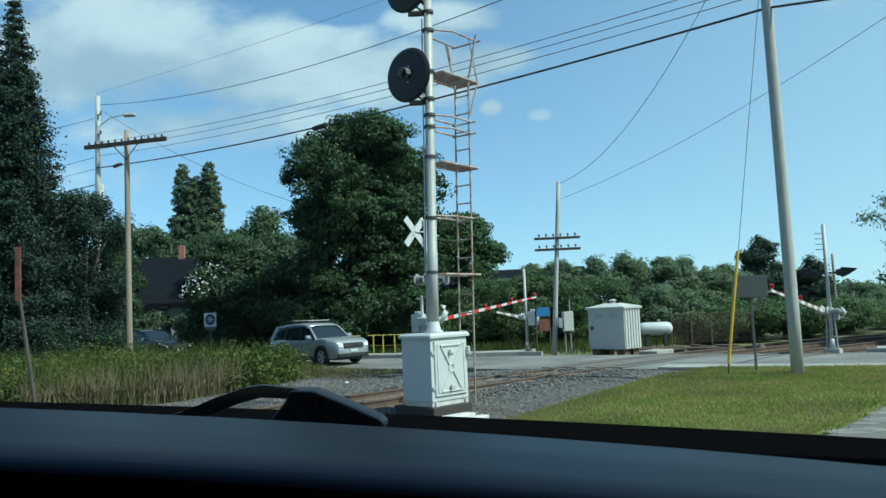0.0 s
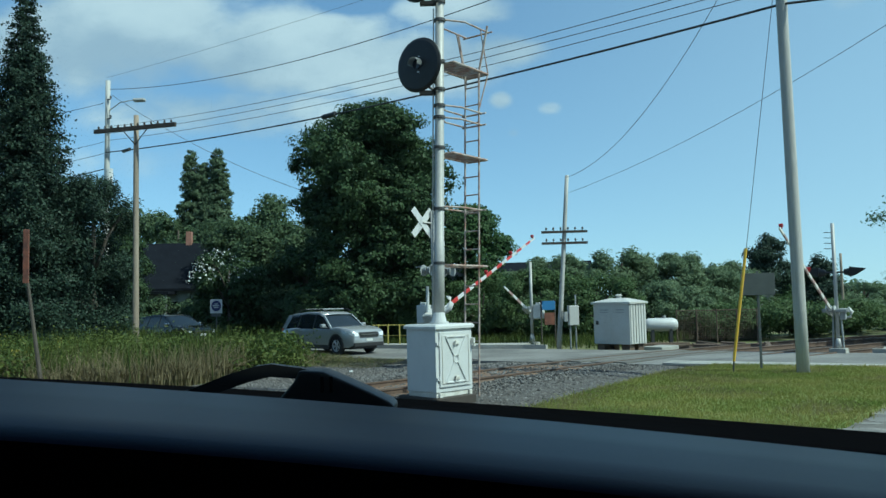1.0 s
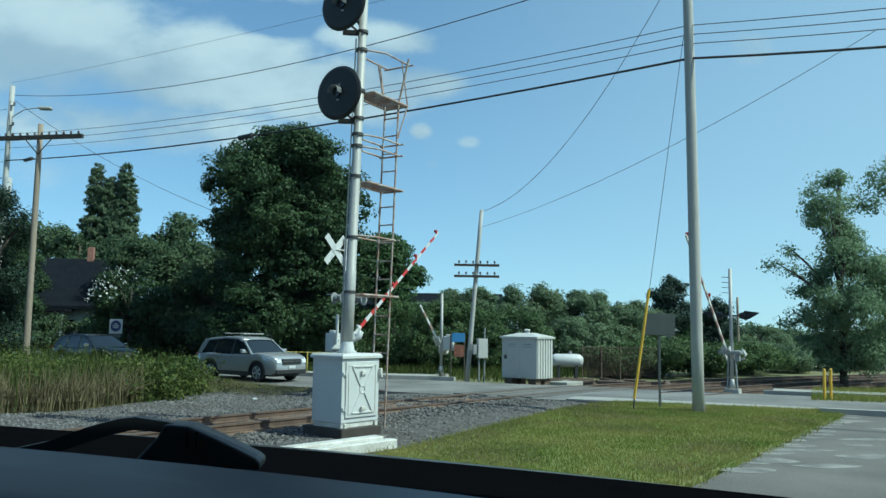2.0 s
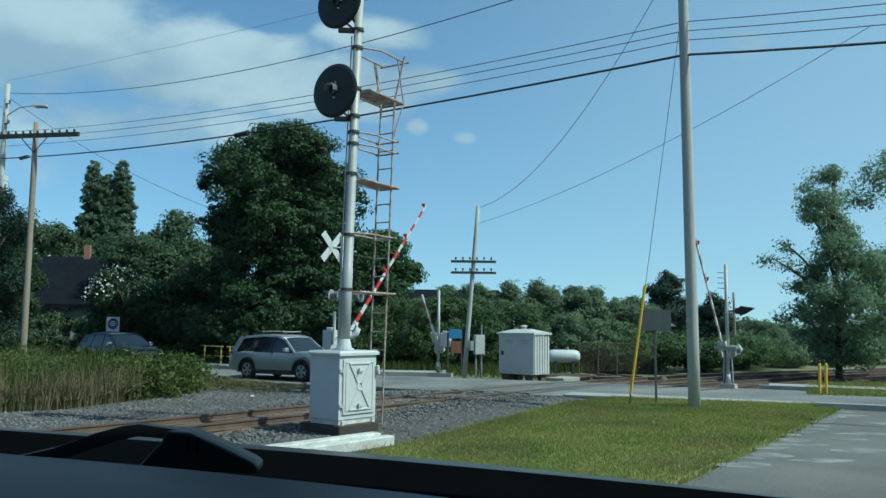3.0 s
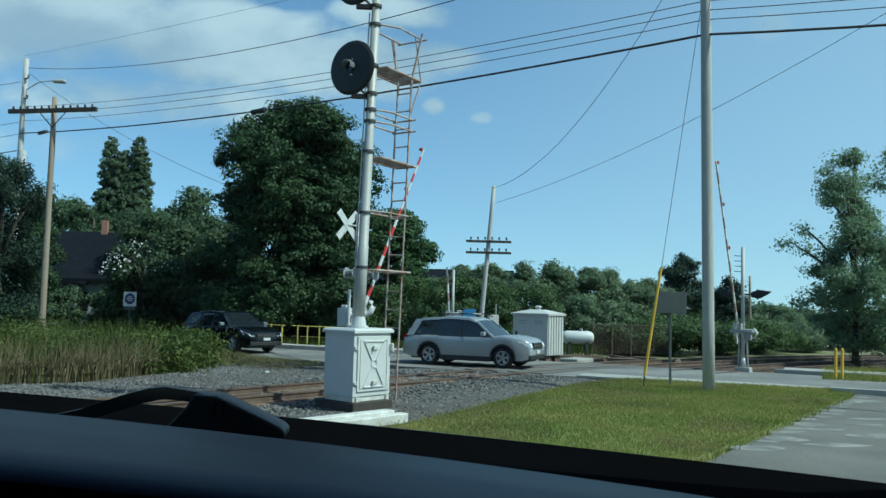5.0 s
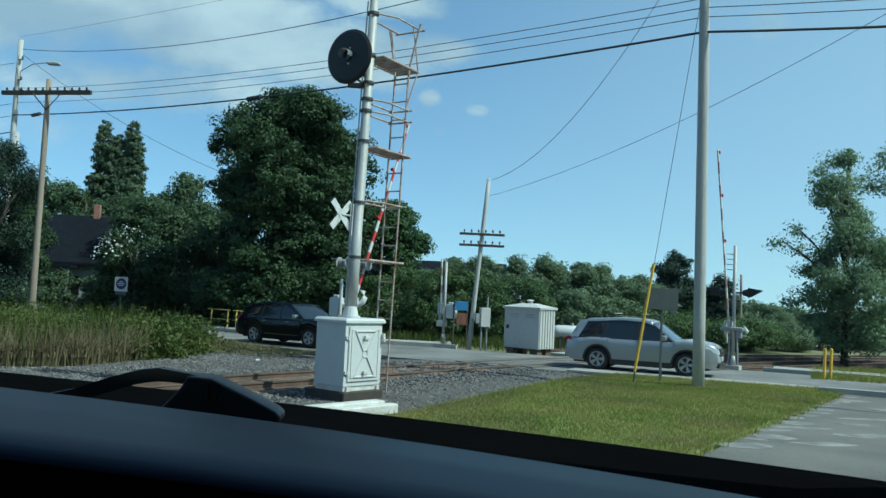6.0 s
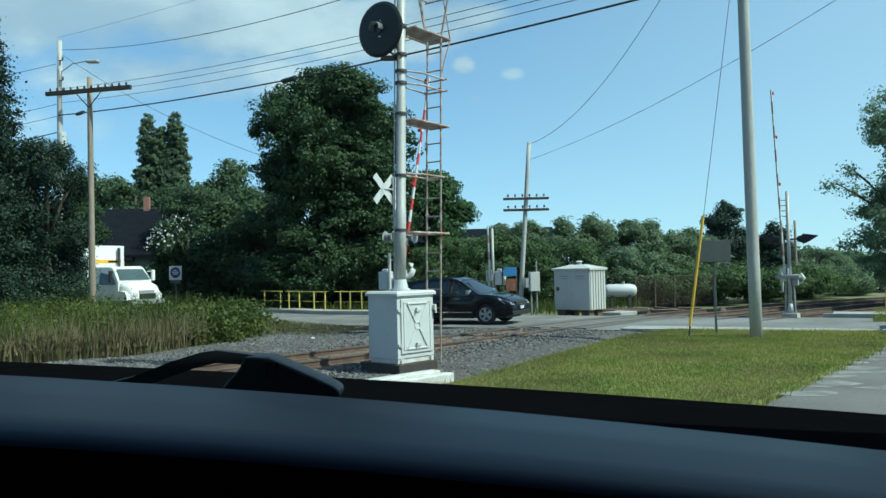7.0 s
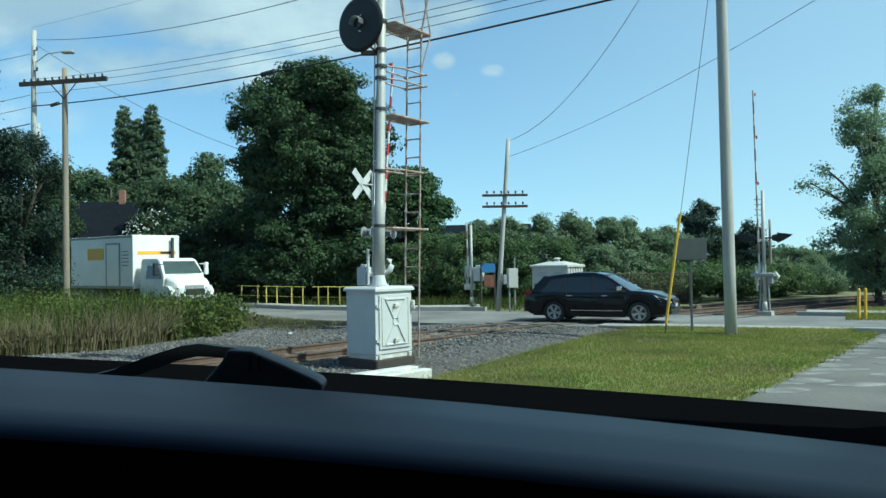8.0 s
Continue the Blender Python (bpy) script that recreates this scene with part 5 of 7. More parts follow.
part("transformer", bm, M_WHITE, P_WEST, "white cylindrical transformer")
bm = bmesh.new()
tube(bm, [(0.1, 0, 12.0), (0.9, -0.4, 12.35), (1.9, -0.9, 12.35)], 0.025, 6)
part("lamp_arm", bm, M_SILVER, P_WEST)
bm = bmesh.new()
box(bm, 1.8, 2.4, -1.1, -0.8, 12.22, 12.38, 0.05)
part("lamp_head", bm, M_SILVER, P_WEST)
for z in (11.0, 11.6, 12.6):
    bm = bmesh.new()
    rod(bm, (0.1, -0.1, z), (0.32, -0.18, z), 0.03, n=6)
    rod(bm, (0.32, -0.18, z), (0.32, -0.18, z + 0.16), 0.05, n=8)
    part("insulator", bm, M_WIREGREY, P_WEST)
P_MID = utility_pole(4.0, 33.4, 7.1, (0.58, 0), 0.105, 0.08, M_POLEGREY, "leaning grey utility pole with two crossarms behind the road")
for z in (4.72, 4.25):
    bm = bmesh.new()
    crossarm(bm, (0.38, -0.12, z), (1, -0.05), 0.95, 0.045, 0.05)
    part("crossarm", bm, M_ARMWOOD, P_MID)
    insulators(P_MID, (0.38, -0.12, z), (1, -0.05), 0.9, 6)
P_FAR = utility_pole(26.0, 55.0, 4.6, (0, 0), 0.1, 0.08, M_POLE, "small distant wooden pole among the trees")


P_WEST.matrix_world = Matrix.Translation((-21.3, 47.6, -0.38)) @ Matrix.Scale(1.19, 4)


def wire(a, b, sag, r, material, label, n=24):
    a, b = V(a), V(b)
    bm = bmesh.new()
    pts = [a + (b - a) * (i / n) - V((0, 0, sag * 4 * (i / n) * (1 - i / n))) for i in range(n + 1)]
    tube(bm, pts, r, 5)
    return tagged(link_bm("overhead_wire", bm, material), label, "wire", "overhead wires")


WEST, EAST = V((-21.18, 47.36, 0)), V((8.17, 19.7, 0))
FAREAST = V((40.0, -4.0, 0))


def west(x, y, z):
    """A point on the tall pole across the road, from its place on a pole of unit scale."""
    return V(((-17.8 + x) * 1.19, (39.8 + y) * 1.19, 2 + (z - 2) * 1.19))


wire(west(0, 0, 9.85), EAST + V((0, 0, 9.16)), 0.50, 0.034, M_WIRE, "thick black telephone cable between the poles")
wire(EAST + V((0, 0, 9.16)), FAREAST + V((0, 0, 9.3)), 1.25, 0.034, M_WIRE, "thick black telephone cable past the lawn pole")
for k, (za, zb, sg) in enumerate(((10.45, 9.56, 0.50), (10.8, 9.81, 0.50), (11.15, 10.06, 0.55))):
    wire(west(0.15, -0.1, za), EAST + V((0, 0, zb)), sg, 0.013, M_WIREGREY, "thin grey power line between the poles")
    wire(EAST + V((0, 0, zb)), FAREAST + V((0, 0, zb + 0.2)), 1.2, 0.013, M_WIREGREY, "thin grey power line past the lawn pole")
wire(west(0.2, 0, 13.1), EAST + V((0, 0, 12.2)), 1.25, 0.016, M_WIRE, "top power line between the tall poles")
wire(west(0.0, 0, 13.7), EAST + V((0, 0, 12.9)), 0.25, 0.007, M_WIREGREY, "faint high wire between the tall poles")
wire((4.55, 33.3, 7.0), (7.9, 20.0, 11.6), 1.25, 0.010, M_WIREGREY, "slack service drop from the leaning pole")
wire((4.6, 33.3, 6.35), (11.6, 17.0, 9.1), 0.45, 0.008, M_WIREGREY, "thin service line from the leaning pole")
wire(west(0.3, -0.1, 12.8), (-7.0, 43.0, 7.6), 0.6, 0.013, M_WIREGREY, "service line slanting down to the house trees")
for z, zz in ((12.4, 12.0), (9.0, 8.2), (9.8, 9.0), (10.4, 9.6)):
    wire(west(-0.1, 0, z), (-40.0, 46.0, zz), 0.6, 0.014 if z > 9.1 else 0.03, M_WIRE, "line running on along the road from the tall pole")
for i, (u, z) in enumerate(((0.071, 8.7), (0.544, 8.2))):
    pt = WEST + (EAST - WEST) * u
    bm = bmesh.new()
    sag = 0.50 * 4 * u * (1 - u)
    d = (EAST - WEST).normalized()
    c = V((pt.x, pt.y, 11.34 - 2.18 * u - sag))
    rod(bm, c - d * 0.42, c + d * 0.42, 0.10, n=10)
    tagged(link_bm("splice_case", bm, M_WIRE), "black cable splice case hanging on the thick cable", "splice case", "cable splices")

# guy wire with its yellow guard
g = empty("guy_wire", pose(6.72, 20.25, 0), "steel guy wire with a yellow plastic guard", "guy wire")
top = V((8.2, 19.75, 10.9)) - V((6.72, 20.25, 0))
bm = bmesh.new()
rod(bm, (0, 0, -0.1), top, 0.008, n=5)
part("wire", bm, M_WIREGREY, g)
bm = bmesh.new()
rod(bm, top * 0.028, top * 0.285, 0.036, n=10)
part("guard", bm, M_GUARD, g, "yellow guard tube")
bm = bmesh.new()
rod(bm, (0, 0, -0.2), top * 0.03, 0.02, n=6)
part("anchor", bm, M_DARKSTEEL, g)

# road sign seen from behind, in the lawn
s = empty("road_sign", pose(7.72, 21.0, 0, 0, 0, -8), "plain grey back of a rectangular road sign on a thin post", "road sign")
bm = bmesh.new()
box(bm, -0.03, 0.03, -0.02, 0.02, -0.3, 2.55, 0.005)
part("post", bm, M_SIGNBACK, s)
part("sign_plate", bbox(-0.42, 0.42, -0.035, -0.022, 1.93, 2.5, 0.004), M_SIGNBACK, s)

# white square sign with a navy disc
s = empty("street_sign", pose(-13.3, 43.4, 0, 0, 0, -12), "white square sign with a navy blue disc beside the road", "sign")
bm = bmesh.new()
rod(bm, (0, 0.03, -0.3), (0, 0.03, 2.3), 0.035, n=8)
part("post", bm, M_SIGNBACK, s)
part("sign_plate", bbox(-0.36, 0.36, -0.012, 0.0, 1.55, 2.31), M_WHITE, s)
bm = bmesh.new()
rod(bm, (0, -0.02, 1.95), (0, -0.014, 1.95), 0.29, n=28)
part("disc", bm, M_NAVY, s, "navy blue disc")
bm = bmesh.new()
for z, w in ((2.06, 0.10), (1.965, 0.20), (1.87, 0.14)):
    box(bm, -w, w, -0.024, -0.021, z - 0.025, z + 0.025)
part("lettering_bar", bm, M_WHITE, s)
bm = bmesh.new()
box(bm, -0.30, 0.30, -0.012, 0.0, 1.38, 1.52)
part("lower_plate", bm, M_SIGNBACK, s)

# rusted leaning post by the tall grass
s = empty("rusty_post", pose(-9.2, 17.6, -0.2), "rusted old sign post leaning in the tall grass", "post")
bm = bmesh.new()
tube(bm, [(0, 0, -0.2), (-0.2, 0, 1.2), (-0.42, 0, 2.75)], [0.05, 0.045, 0.035], 7)
part("stake", bm, M_BARK, s)
bm = bmesh.new()
box(bm, -0.53, -0.39, -0.03, 0.0, 2.75, 3.95, 0.01)
part("rusty_plate", bm, M_RUSTSIGN, s, "narrow rusted red plate")


# ---- equipment beyond the road ----
def shed():
    s = empty("equipment_shed", pose(6.35, 30.4, 0, 0, 0, 44), "white corrugated steel equipment shed with a low hipped roof", "shed")
    # local x along the track (short lit face looks to -y), local y away
    w, d, h = 0.55, 0.83, 1.72
    cx, cy = w, d
    part("body", bbox(0, 2 * w, 0, 2 * d, 0.16, h, 0.01), M_SHED, s)
    for i in range(6):
        part("corrugation", bbox(0.04 + i * 0.178, 0.12 + i * 0.178, -0.035, 0.0, 0.17, h - 0.02, 0.01), M_SHED, s)
    rf = bmesh.new()
    lo = [rf.verts.new(p) for p in ((-0.07, -0.07, h - 0.02), (2 * w + 0.07, -0.07, h - 0.02), (2 * w + 0.07, 2 * d + 0.07, h - 0.02), (-0.07, 2 * d + 0.07, h - 0.02))]
    md = [rf.verts.new(v.co + V((0, 0, 0.07))) for v in lo]
    hi = [rf.verts.new(p) for p in ((w - 0.15, d - 0.3, h + 0.20), (w + 0.15, d - 0.3, h + 0.20), (w + 0.15, d + 0.3, h + 0.20), (w - 0.15, d + 0.3, h + 0.20))]
    for a, b in ((lo, md), (md, hi)):
        for i in range(4):
            rf.faces.new((a[i], a[(i + 1) % 4], b[(i + 1) % 4], b[i]))
    rf.faces.new(hi)
    rf.faces.new(lo[::-1])
    part("roof", rf, M_SHED, s)
    bm = bmesh.new()
    rod(bm, (w, d, h + 0.17), (w, d, h + 0.30), 0.10, n=12)
    rod(bm, (w, d, h + 0.30), (w, d, h + 0.35), 0.16, 0.08, n=12)
    part("roof_vent", bm, M_SHED, s)
    bm = bmesh.new()
    box(bm, -0.06, 0.0, 1.42, 1.52, 0.9, 1.05, 0.01)
    part("latch", bm, M_DARKSTEEL, s)
    bm = bmesh.new()
    box(bm, -0.012, 0.0, 0.82, 1.54, 0.25, 1.60)
    part("door", bm, M_SHED, s)
    for y in (0.42, 1.16):
        part("lettering_bar", bbox(-0.016, -0.004, y - 0.18, y + 0.18, 1.45, 1.49), M_GREY, s)
        part("lettering_bar", bbox(-0.016, -0.004, y - 0.18, y + 0.18, 1.36, 1.39), M_GREY, s)
    for x in (0.08, 0.68):
        for y in (0.1, 1.22):
            part("support_block", bbox(x, x + 0.35, y, y + 0.35, -0.25, 0.16), M_DEBRIS, s)
    bm = bmesh.new()
    box(bm, 0.7, 1.9, -0.9, -0.1, -0.2, 0.06, 0.02)
    tagged(link_bm("concrete_step", bm, M_CONCRETE), "low concrete step beside the shed", "step").matrix_world = s.matrix_world.copy()


shed()
t = empty("propane_tank", pose(8.55, 34.0, 0, 0, 0, -6), "white horizontal propane tank on low legs", "tank")
bm = bmesh.new()
prof = [(-0.85, 0.02), (-0.83, 0.14), (-0.76, 0.23), (-0.62, 0.28), (0.34, 0.28), (0.48, 0.23), (0.55, 0.14), (0.57, 0.02)]
tube(bm, [(x, 0, 0.76) for x, r in prof], [r for x, r in prof], 20)
part("vessel", bm, M_WHITE, t, smooth=True)
for x in (-0.5, 0.25):
    part("leg", bbox(x - 0.06, x + 0.06, -0.2, 0.2, -0.15, 0.56), M_DARKSTEEL, t)
bm = bmesh.new()
rod(bm, (0, 0, 1.03), (0, 0, 1.14), 0.08, n=10)
part("valve_cap", bm, M_GREY, t)

c = empty("meter_cabinet", pose(4.42, 33.0, 0, 0, 0, 12), "pale grey electrical meter cabinet on two posts", "electrical cabinet")
part("body", bbox(-0.02, 0.40, -0.12, 0.12, 0.85, 1.65, 0.015), M_SHED, c)
for x in (0.06, 0.30):
    bm = bmesh.new()
    rod(bm, (x, 0.02, -0.3), (x, 0.02, 0.86), 0.035, n=8)
    part("post", bm, M_GREY, c)
bm = bmesh.new()
rod(bm, (0.3, 0, 1.65), (0.3, 0, 2.1), 0.03, n=8)
part("conduit", bm, M_GREY, c)
part("side_box", bbox(-0.22, -0.06, -0.08, 0.08, 1.0, 1.4, 0.01), M_GREY, c)

s = empty("information_sign", pose(3.72, 34.2, 0, 0, 0, 10), "blue rectangular sign board above a rusty red panel", "sign")
for x in (-0.3, 0.3):
    bm = bmesh.new()
    rod(bm, (x, 0.04, -0.3), (x, 0.04, 1.9), 0.03, n=8)
    part("post", bm, M_BARK, s)
part("sign_plate", bbox(-0.28, 0.30, -0.02, 0.0, 1.48, 1.86, 0.005), M_BLUE, s)
part("lower_panel", bbox(-0.18, 0.26, -0.02, 0.0, 0.85, 1.36, 0.005), M_RUSTSIGN, s, "rusty red panel")


def railing(posts, off):
    p0 = road_at(posts[0], off)
    L = (road_at(posts[-1], off) - p0).length
    p1 = road_at(posts[-1], off)
    yaw = math.degrees(math.atan2(p1.y - p0.y, p1.x - p0.x))
    r = empty("railing", Matrix.Translation(p0) @ pose(0, 0, 0, 0, 0, yaw), "yellow-painted steel pedestrian railing along the pavement", "railing", "yellow railings")
    for q in posts:
        x = (q - posts[0]) / (posts[-1] - posts[0]) * L
        bm = bmesh.new()
        rod(bm, (x, 0, -0.1), (x + 0.02 * math.sin(q * 5), 0, 0.98), 0.03, n=8)
        part("post", bm, M_YELLOW, r)
    for z in (0.95, 0.5):
        bm = bmesh.new()
        rod(bm, (-0.3, 0, z), (L + 0.2, 0, z), 0.018 if z > 0.6 else 0.009, n=8)
        part("rail", bm, M_YELLOW, r)
    return r


railing((-8.88, -8.02, -6.87, -6.04), 6.9)
railing((-5.06, -4.5, -3.81, -3.17, -2.5), 6.9)
railing((-10.85, -9.61), 6.9)
for x, y in ((14.05, 23.95), (14.35, 24.1)):
    bm = bmesh.new()
    rod(bm, (0, 0, -0.2), (0.02, 0, 0.82), 0.045, n=10)
    rod(bm, (0.02, 0, 0.82), (0.02, 0, 0.86), 0.045, 0.02, n=10)
    ob = link_bm("bollard", bm, M_GUARD)
    ob.matrix_world = pose(x, y, 0.1)
    tagged(ob, "yellow-painted steel bollard beside the kerb", "bollard", "bollards")

# wire fence and scrap behind the tank
f = empty("wire_fence", pose(9.4, 35.2, 0, 0, 0, -4), "rusty chain-link fence panel behind the propane tank", "fence")
for i in range(5):
    bm = bmesh.new()
    rod(bm, (i * 0.85, 0, -0.3), (i * 0.85, 0, 1.35), 0.03, n=6)
    part("post", bm, M_DEBRIS, f)
bm = bmesh.new()
rod(bm, (0, 0, 1.3), (3.4, 0, 1.3), 0.02, n=6)
for i in range(34):
    rod(bm, (i * 0.1, 0, 0.0), (i * 0.1 + 0.02, 0, 1.3), 0.007, n=4)
for i in range(12):
    rod(bm, (0, 0.01, 0.1 + i * 0.1), (3.4, 0.01, 0.1 + i * 0.1), 0.007, n=4)
part("mesh_wire", bm, M_RUST, f)
r = random.Random(9)
for i in range(15):
    bm = bmesh.new()
    L = r.uniform(0.5, 1.8)
    box(bm, -L / 2, L / 2, -0.08, 0.08, -0.06, 0.07, 0.012)
    ob = link_bm("old_tie", bm, M_DEBRIS)
    ob.matrix_world = pose(r.uniform(8.0, 12.6), r.uniform(31.6, 34.2), -0.14 + r.uniform(0, 0.12), r.uniform(-6, 6), r.uniform(-6, 6), r.uniform(0, 180))
    tagged(ob, "broken weathered railway tie lying on gravel", "timber", "scrap timbers")


# ---- house and fence on the far side ----
def house():
    h = empty("house", pose(-21.6, 52.0, 0, 0, 0, 4), "small pale house with a shingled roof darkened for tree shade and brick chimney", "house")
    part("wall", bbox(-4.2, 4.2, 0, 7, -0.3, 3.2), M_SIDING, h, "pale green-grey siding walls, dimmed for tree shade")
    rf = bmesh.new()
    prism(rf, [(-0.5, 3.15), (3.5, 6.4), (7.5, 3.15), (7.5, 3.0), (3.5, 6.2), (-0.5, 3.0)], "x", -4.6, 4.6)
    part("roof", rf, M_ROOFDARK, h)
    ga = bmesh.new()
    prism(ga, [(0, 3.2), (3.5, 6.1), (7, 3.2)], "x", -4.15, 4.15)
    part("gable", ga, M_SIDING, h)
    part("chimney", bbox(2.7, 3.1, 3.3, 3.7, 5.9, 7.2, 0.02), M_BRICK, h)
    for x in (-2.6, 0.2, 2.6):
        w = part("window", bbox(x - 0.55, x + 0.55, -0.05, 0.0, 1.0, 2.4), M_SIDING, h)
        part("pane", bbox(x - 0.45, x + 0.45, -0.06, -0.045, 1.1, 2.3), M_WINDOW, w)
    # porch roof shares the shade-darkened shingles to stay dim
    pr = part("porch_roof", bbox(-3.8, 3.0, -1.9, 0, 2.75, 2.95, 0.02), M_ROOFDARK, h)
    for x in (-3.6, -1.4, 0.8, 2.8):
        part("porch_post", bbox(x - 0.07, x + 0.07, -1.8, -1.66, -0.2, 2.76), M_SIDING, h)
    part("porch_floor", bbox(-3.8, 3.0, -1.9, 0, -0.3, 0.35), M_GREYWOOD, h)


house()
f = empty("board_fence", pose(-11.9, 48.4, 0, 0, 0, -10), "weathered grey board fence under the trees", "fence")
for i in range(16):
    part("board", bbox(i * 0.2, i * 0.2 + 0.18, -0.02, 0.02, -0.2, 2.15 + 0.06 * math.sin(i * 2.3)), M_GREYWOOD, f)
part("rail", bbox(0, 3.2, 0.02, 0.08, 1.6, 1.7), M_GREYWOOD, f)
b = empty("long_building", pose(4.0, 75, 0, 0, 0, -6), "low grey building roof behind the trees", "building")
part("wall", bbox(-8, 8, 0, 9, -0.3, 3.8), M_GREY, b)
bm = bmesh.new()
prism(bm, [(-0.6, 3.7), (4.5, 5.6), (9.6, 3.7)], "x", -8.5, 8.5)
part("roof", bm, M_ROOFDARK, b)
for x in (-5, -1, 3):
    w = part("window", bbox(x - 0.6, x + 0.6, -0.06, 0, 1.2, 2.4), M_SIDING, b)
    part("pane", bbox(x - 0.5, x + 0.5, -0.07, -0.05, 1.3, 2.3), M_WINDOW, w)
b = empty("storage_barn", pose(21.0, 58, 0, 0, 0, 8), "small weathered grey barn among the bushes", "barn")
part("wall", bbox(-1.6, 1.6, 0, 4, -0.3, 2.2), M_GREYWOOD, b)
bm = bmesh.new()
prism(bm, [(-1.9, 2.15), (0, 3.1), (1.9, 2.15)], "y", -0.3, 4.3)
part("roof", bm, M_GREY, b)

r = random.Random(12)
for x, y in ((4.55, 20.0), (-3.4, 24.6), (5.6, 20.4), (-1.9, 23.0)):
    bm = bmesh.new()
    box(bm, -0.09, 0.09, -0.05, 0.05, 0, 0.03, 0.008)
    for v in bm.verts:
        v.co += V((r.uniform(-0.02, 0.02), r.uniform(-0.02, 0.02), r.uniform(0, 0.03)))
    ob = link_bm("litter", bm, M_WHITE)
    ob.matrix_world = pose(x, y, BED_Z + 0.03, 0, 0, r.uniform(0, 180))
    tagged(ob, "crumpled white paper scrap on the gravel", "litter", "litter scraps")

# ---- vehicles ----
def arc(cx, cz, r, a0, a1, n):
    return [(cx + r * math.cos(radians(a0 + (a1 - a0) * i / n)), cz + r * math.sin(radians(a0 + (a1 - a0) * i / n))) for i in range(n + 1)]


def shell(bm, xs, top, bot, half, prof):
    """A smooth body skinned over stations along x. top, bot, half: functions of x; prof(u, x) gives the share of the half width at
    height share u (0 at the bottom edge, 1 at the shoulder)."""
    us = (0.0, 0.12, 0.3, 0.5, 0.7, 0.86, 0.96, 1.0)
    rings = []
    for x in xs:
        t, b, h = top(x), bot(x), half(x)
        side = [(h * prof(u, x), b + (t - b) * u * 0.985) for u in us]
        w = side[-1][0]
        crown = [(w * 0.72, b + (t - b) * 0.998), (w * 0.35, t + 0.006)]
        right = side + crown
        ring = [(y, z) for y, z in right] + [(0.0, t + 0.009)] + [(-y, z) for y, z in right[::-1]]
        rings.append([bm.verts.new((x, -y, z)) for y, z in ring])
    n = len(rings[0])
    for a, b in zip(rings, rings[1:]):
        for k in range(n - 1):
            bm.faces.new((a[k], a[k + 1], b[k + 1], b[k]))
    bm.faces.new(rings[0])
    bm.faces.new(rings[-1][::-1])
    bmesh.ops.recalc_face_normals(bm, faces=bm.faces)


def curve(pts):
    xs, zs = [p[0] for p in pts], [p[1] for p in pts]
    return lambda x: float(np.interp(x, xs, zs))


def wheel(parent, x, y, r, w, spokes=5):
    s = 1 if y > 0 else -1
    wh = new("wheel")
    wh.parent = parent
    wh.matrix_basis = pose(x, y, r)
    bm = bmesh.new()
    prof = [(-w / 2, r * 0.66), (-w / 2, r * 0.93), (-w / 2 + 0.025, r), (w / 2 - 0.025, r), (w / 2, r * 0.93), (w / 2, r * 0.66)]
    n = 28
    rings = [[bm.verts.new((rr * math.cos(2 * math.pi * k / n), yy, rr * math.sin(2 * math.pi * k / n))) for k in range(n)] for yy, rr in prof]
    for a, b in zip(rings, rings[1:] + rings[:1]):
        for k in range(n):
            bm.faces.new((a[k], a[(k + 1) % n], b[(k + 1) % n], b[k]))
    bmesh.ops.recalc_face_normals(bm, faces=bm.faces)
    part("tyre", bm, M_TYRE, wh, smooth=True)
    bm = bmesh.new()
    o = s * w * 0.36
    rod(bm, (0, o - 0.02 * s, 0), (0, o + 0.03 * s, 0), r * 0.17, n=12)
    for k in range(spokes):
        a = 2 * math.pi * k / spokes
        for da in (-0.16, 0.16):
            rod(bm, (math.cos(a) * r * 0.12, o, math.sin(a) * r * 0.12), (math.cos(a + da) * r * 0.64, o + 0.015 * s, math.sin(a + da) * r * 0.64), 0.028, 0.022, n=5)
    ring = [(math.cos(2 * math.pi * k / 24) * r * 0.645, o + 0.015 * s, math.sin(2 * math.pi * k / 24) * r * 0.645) for k in range(25)]
    tube(bm, ring, 0.02, 5)
    part("rim", bm, M_RIM, wh)
    bm = bmesh.new()
    rod(bm, (0, -w * 0.2 * s, 0), (0, w * 0.22 * s, 0), r * 0.64, n=20)
    part("brake_disc", bm, M_DARKSTEEL, wh)
    return wh


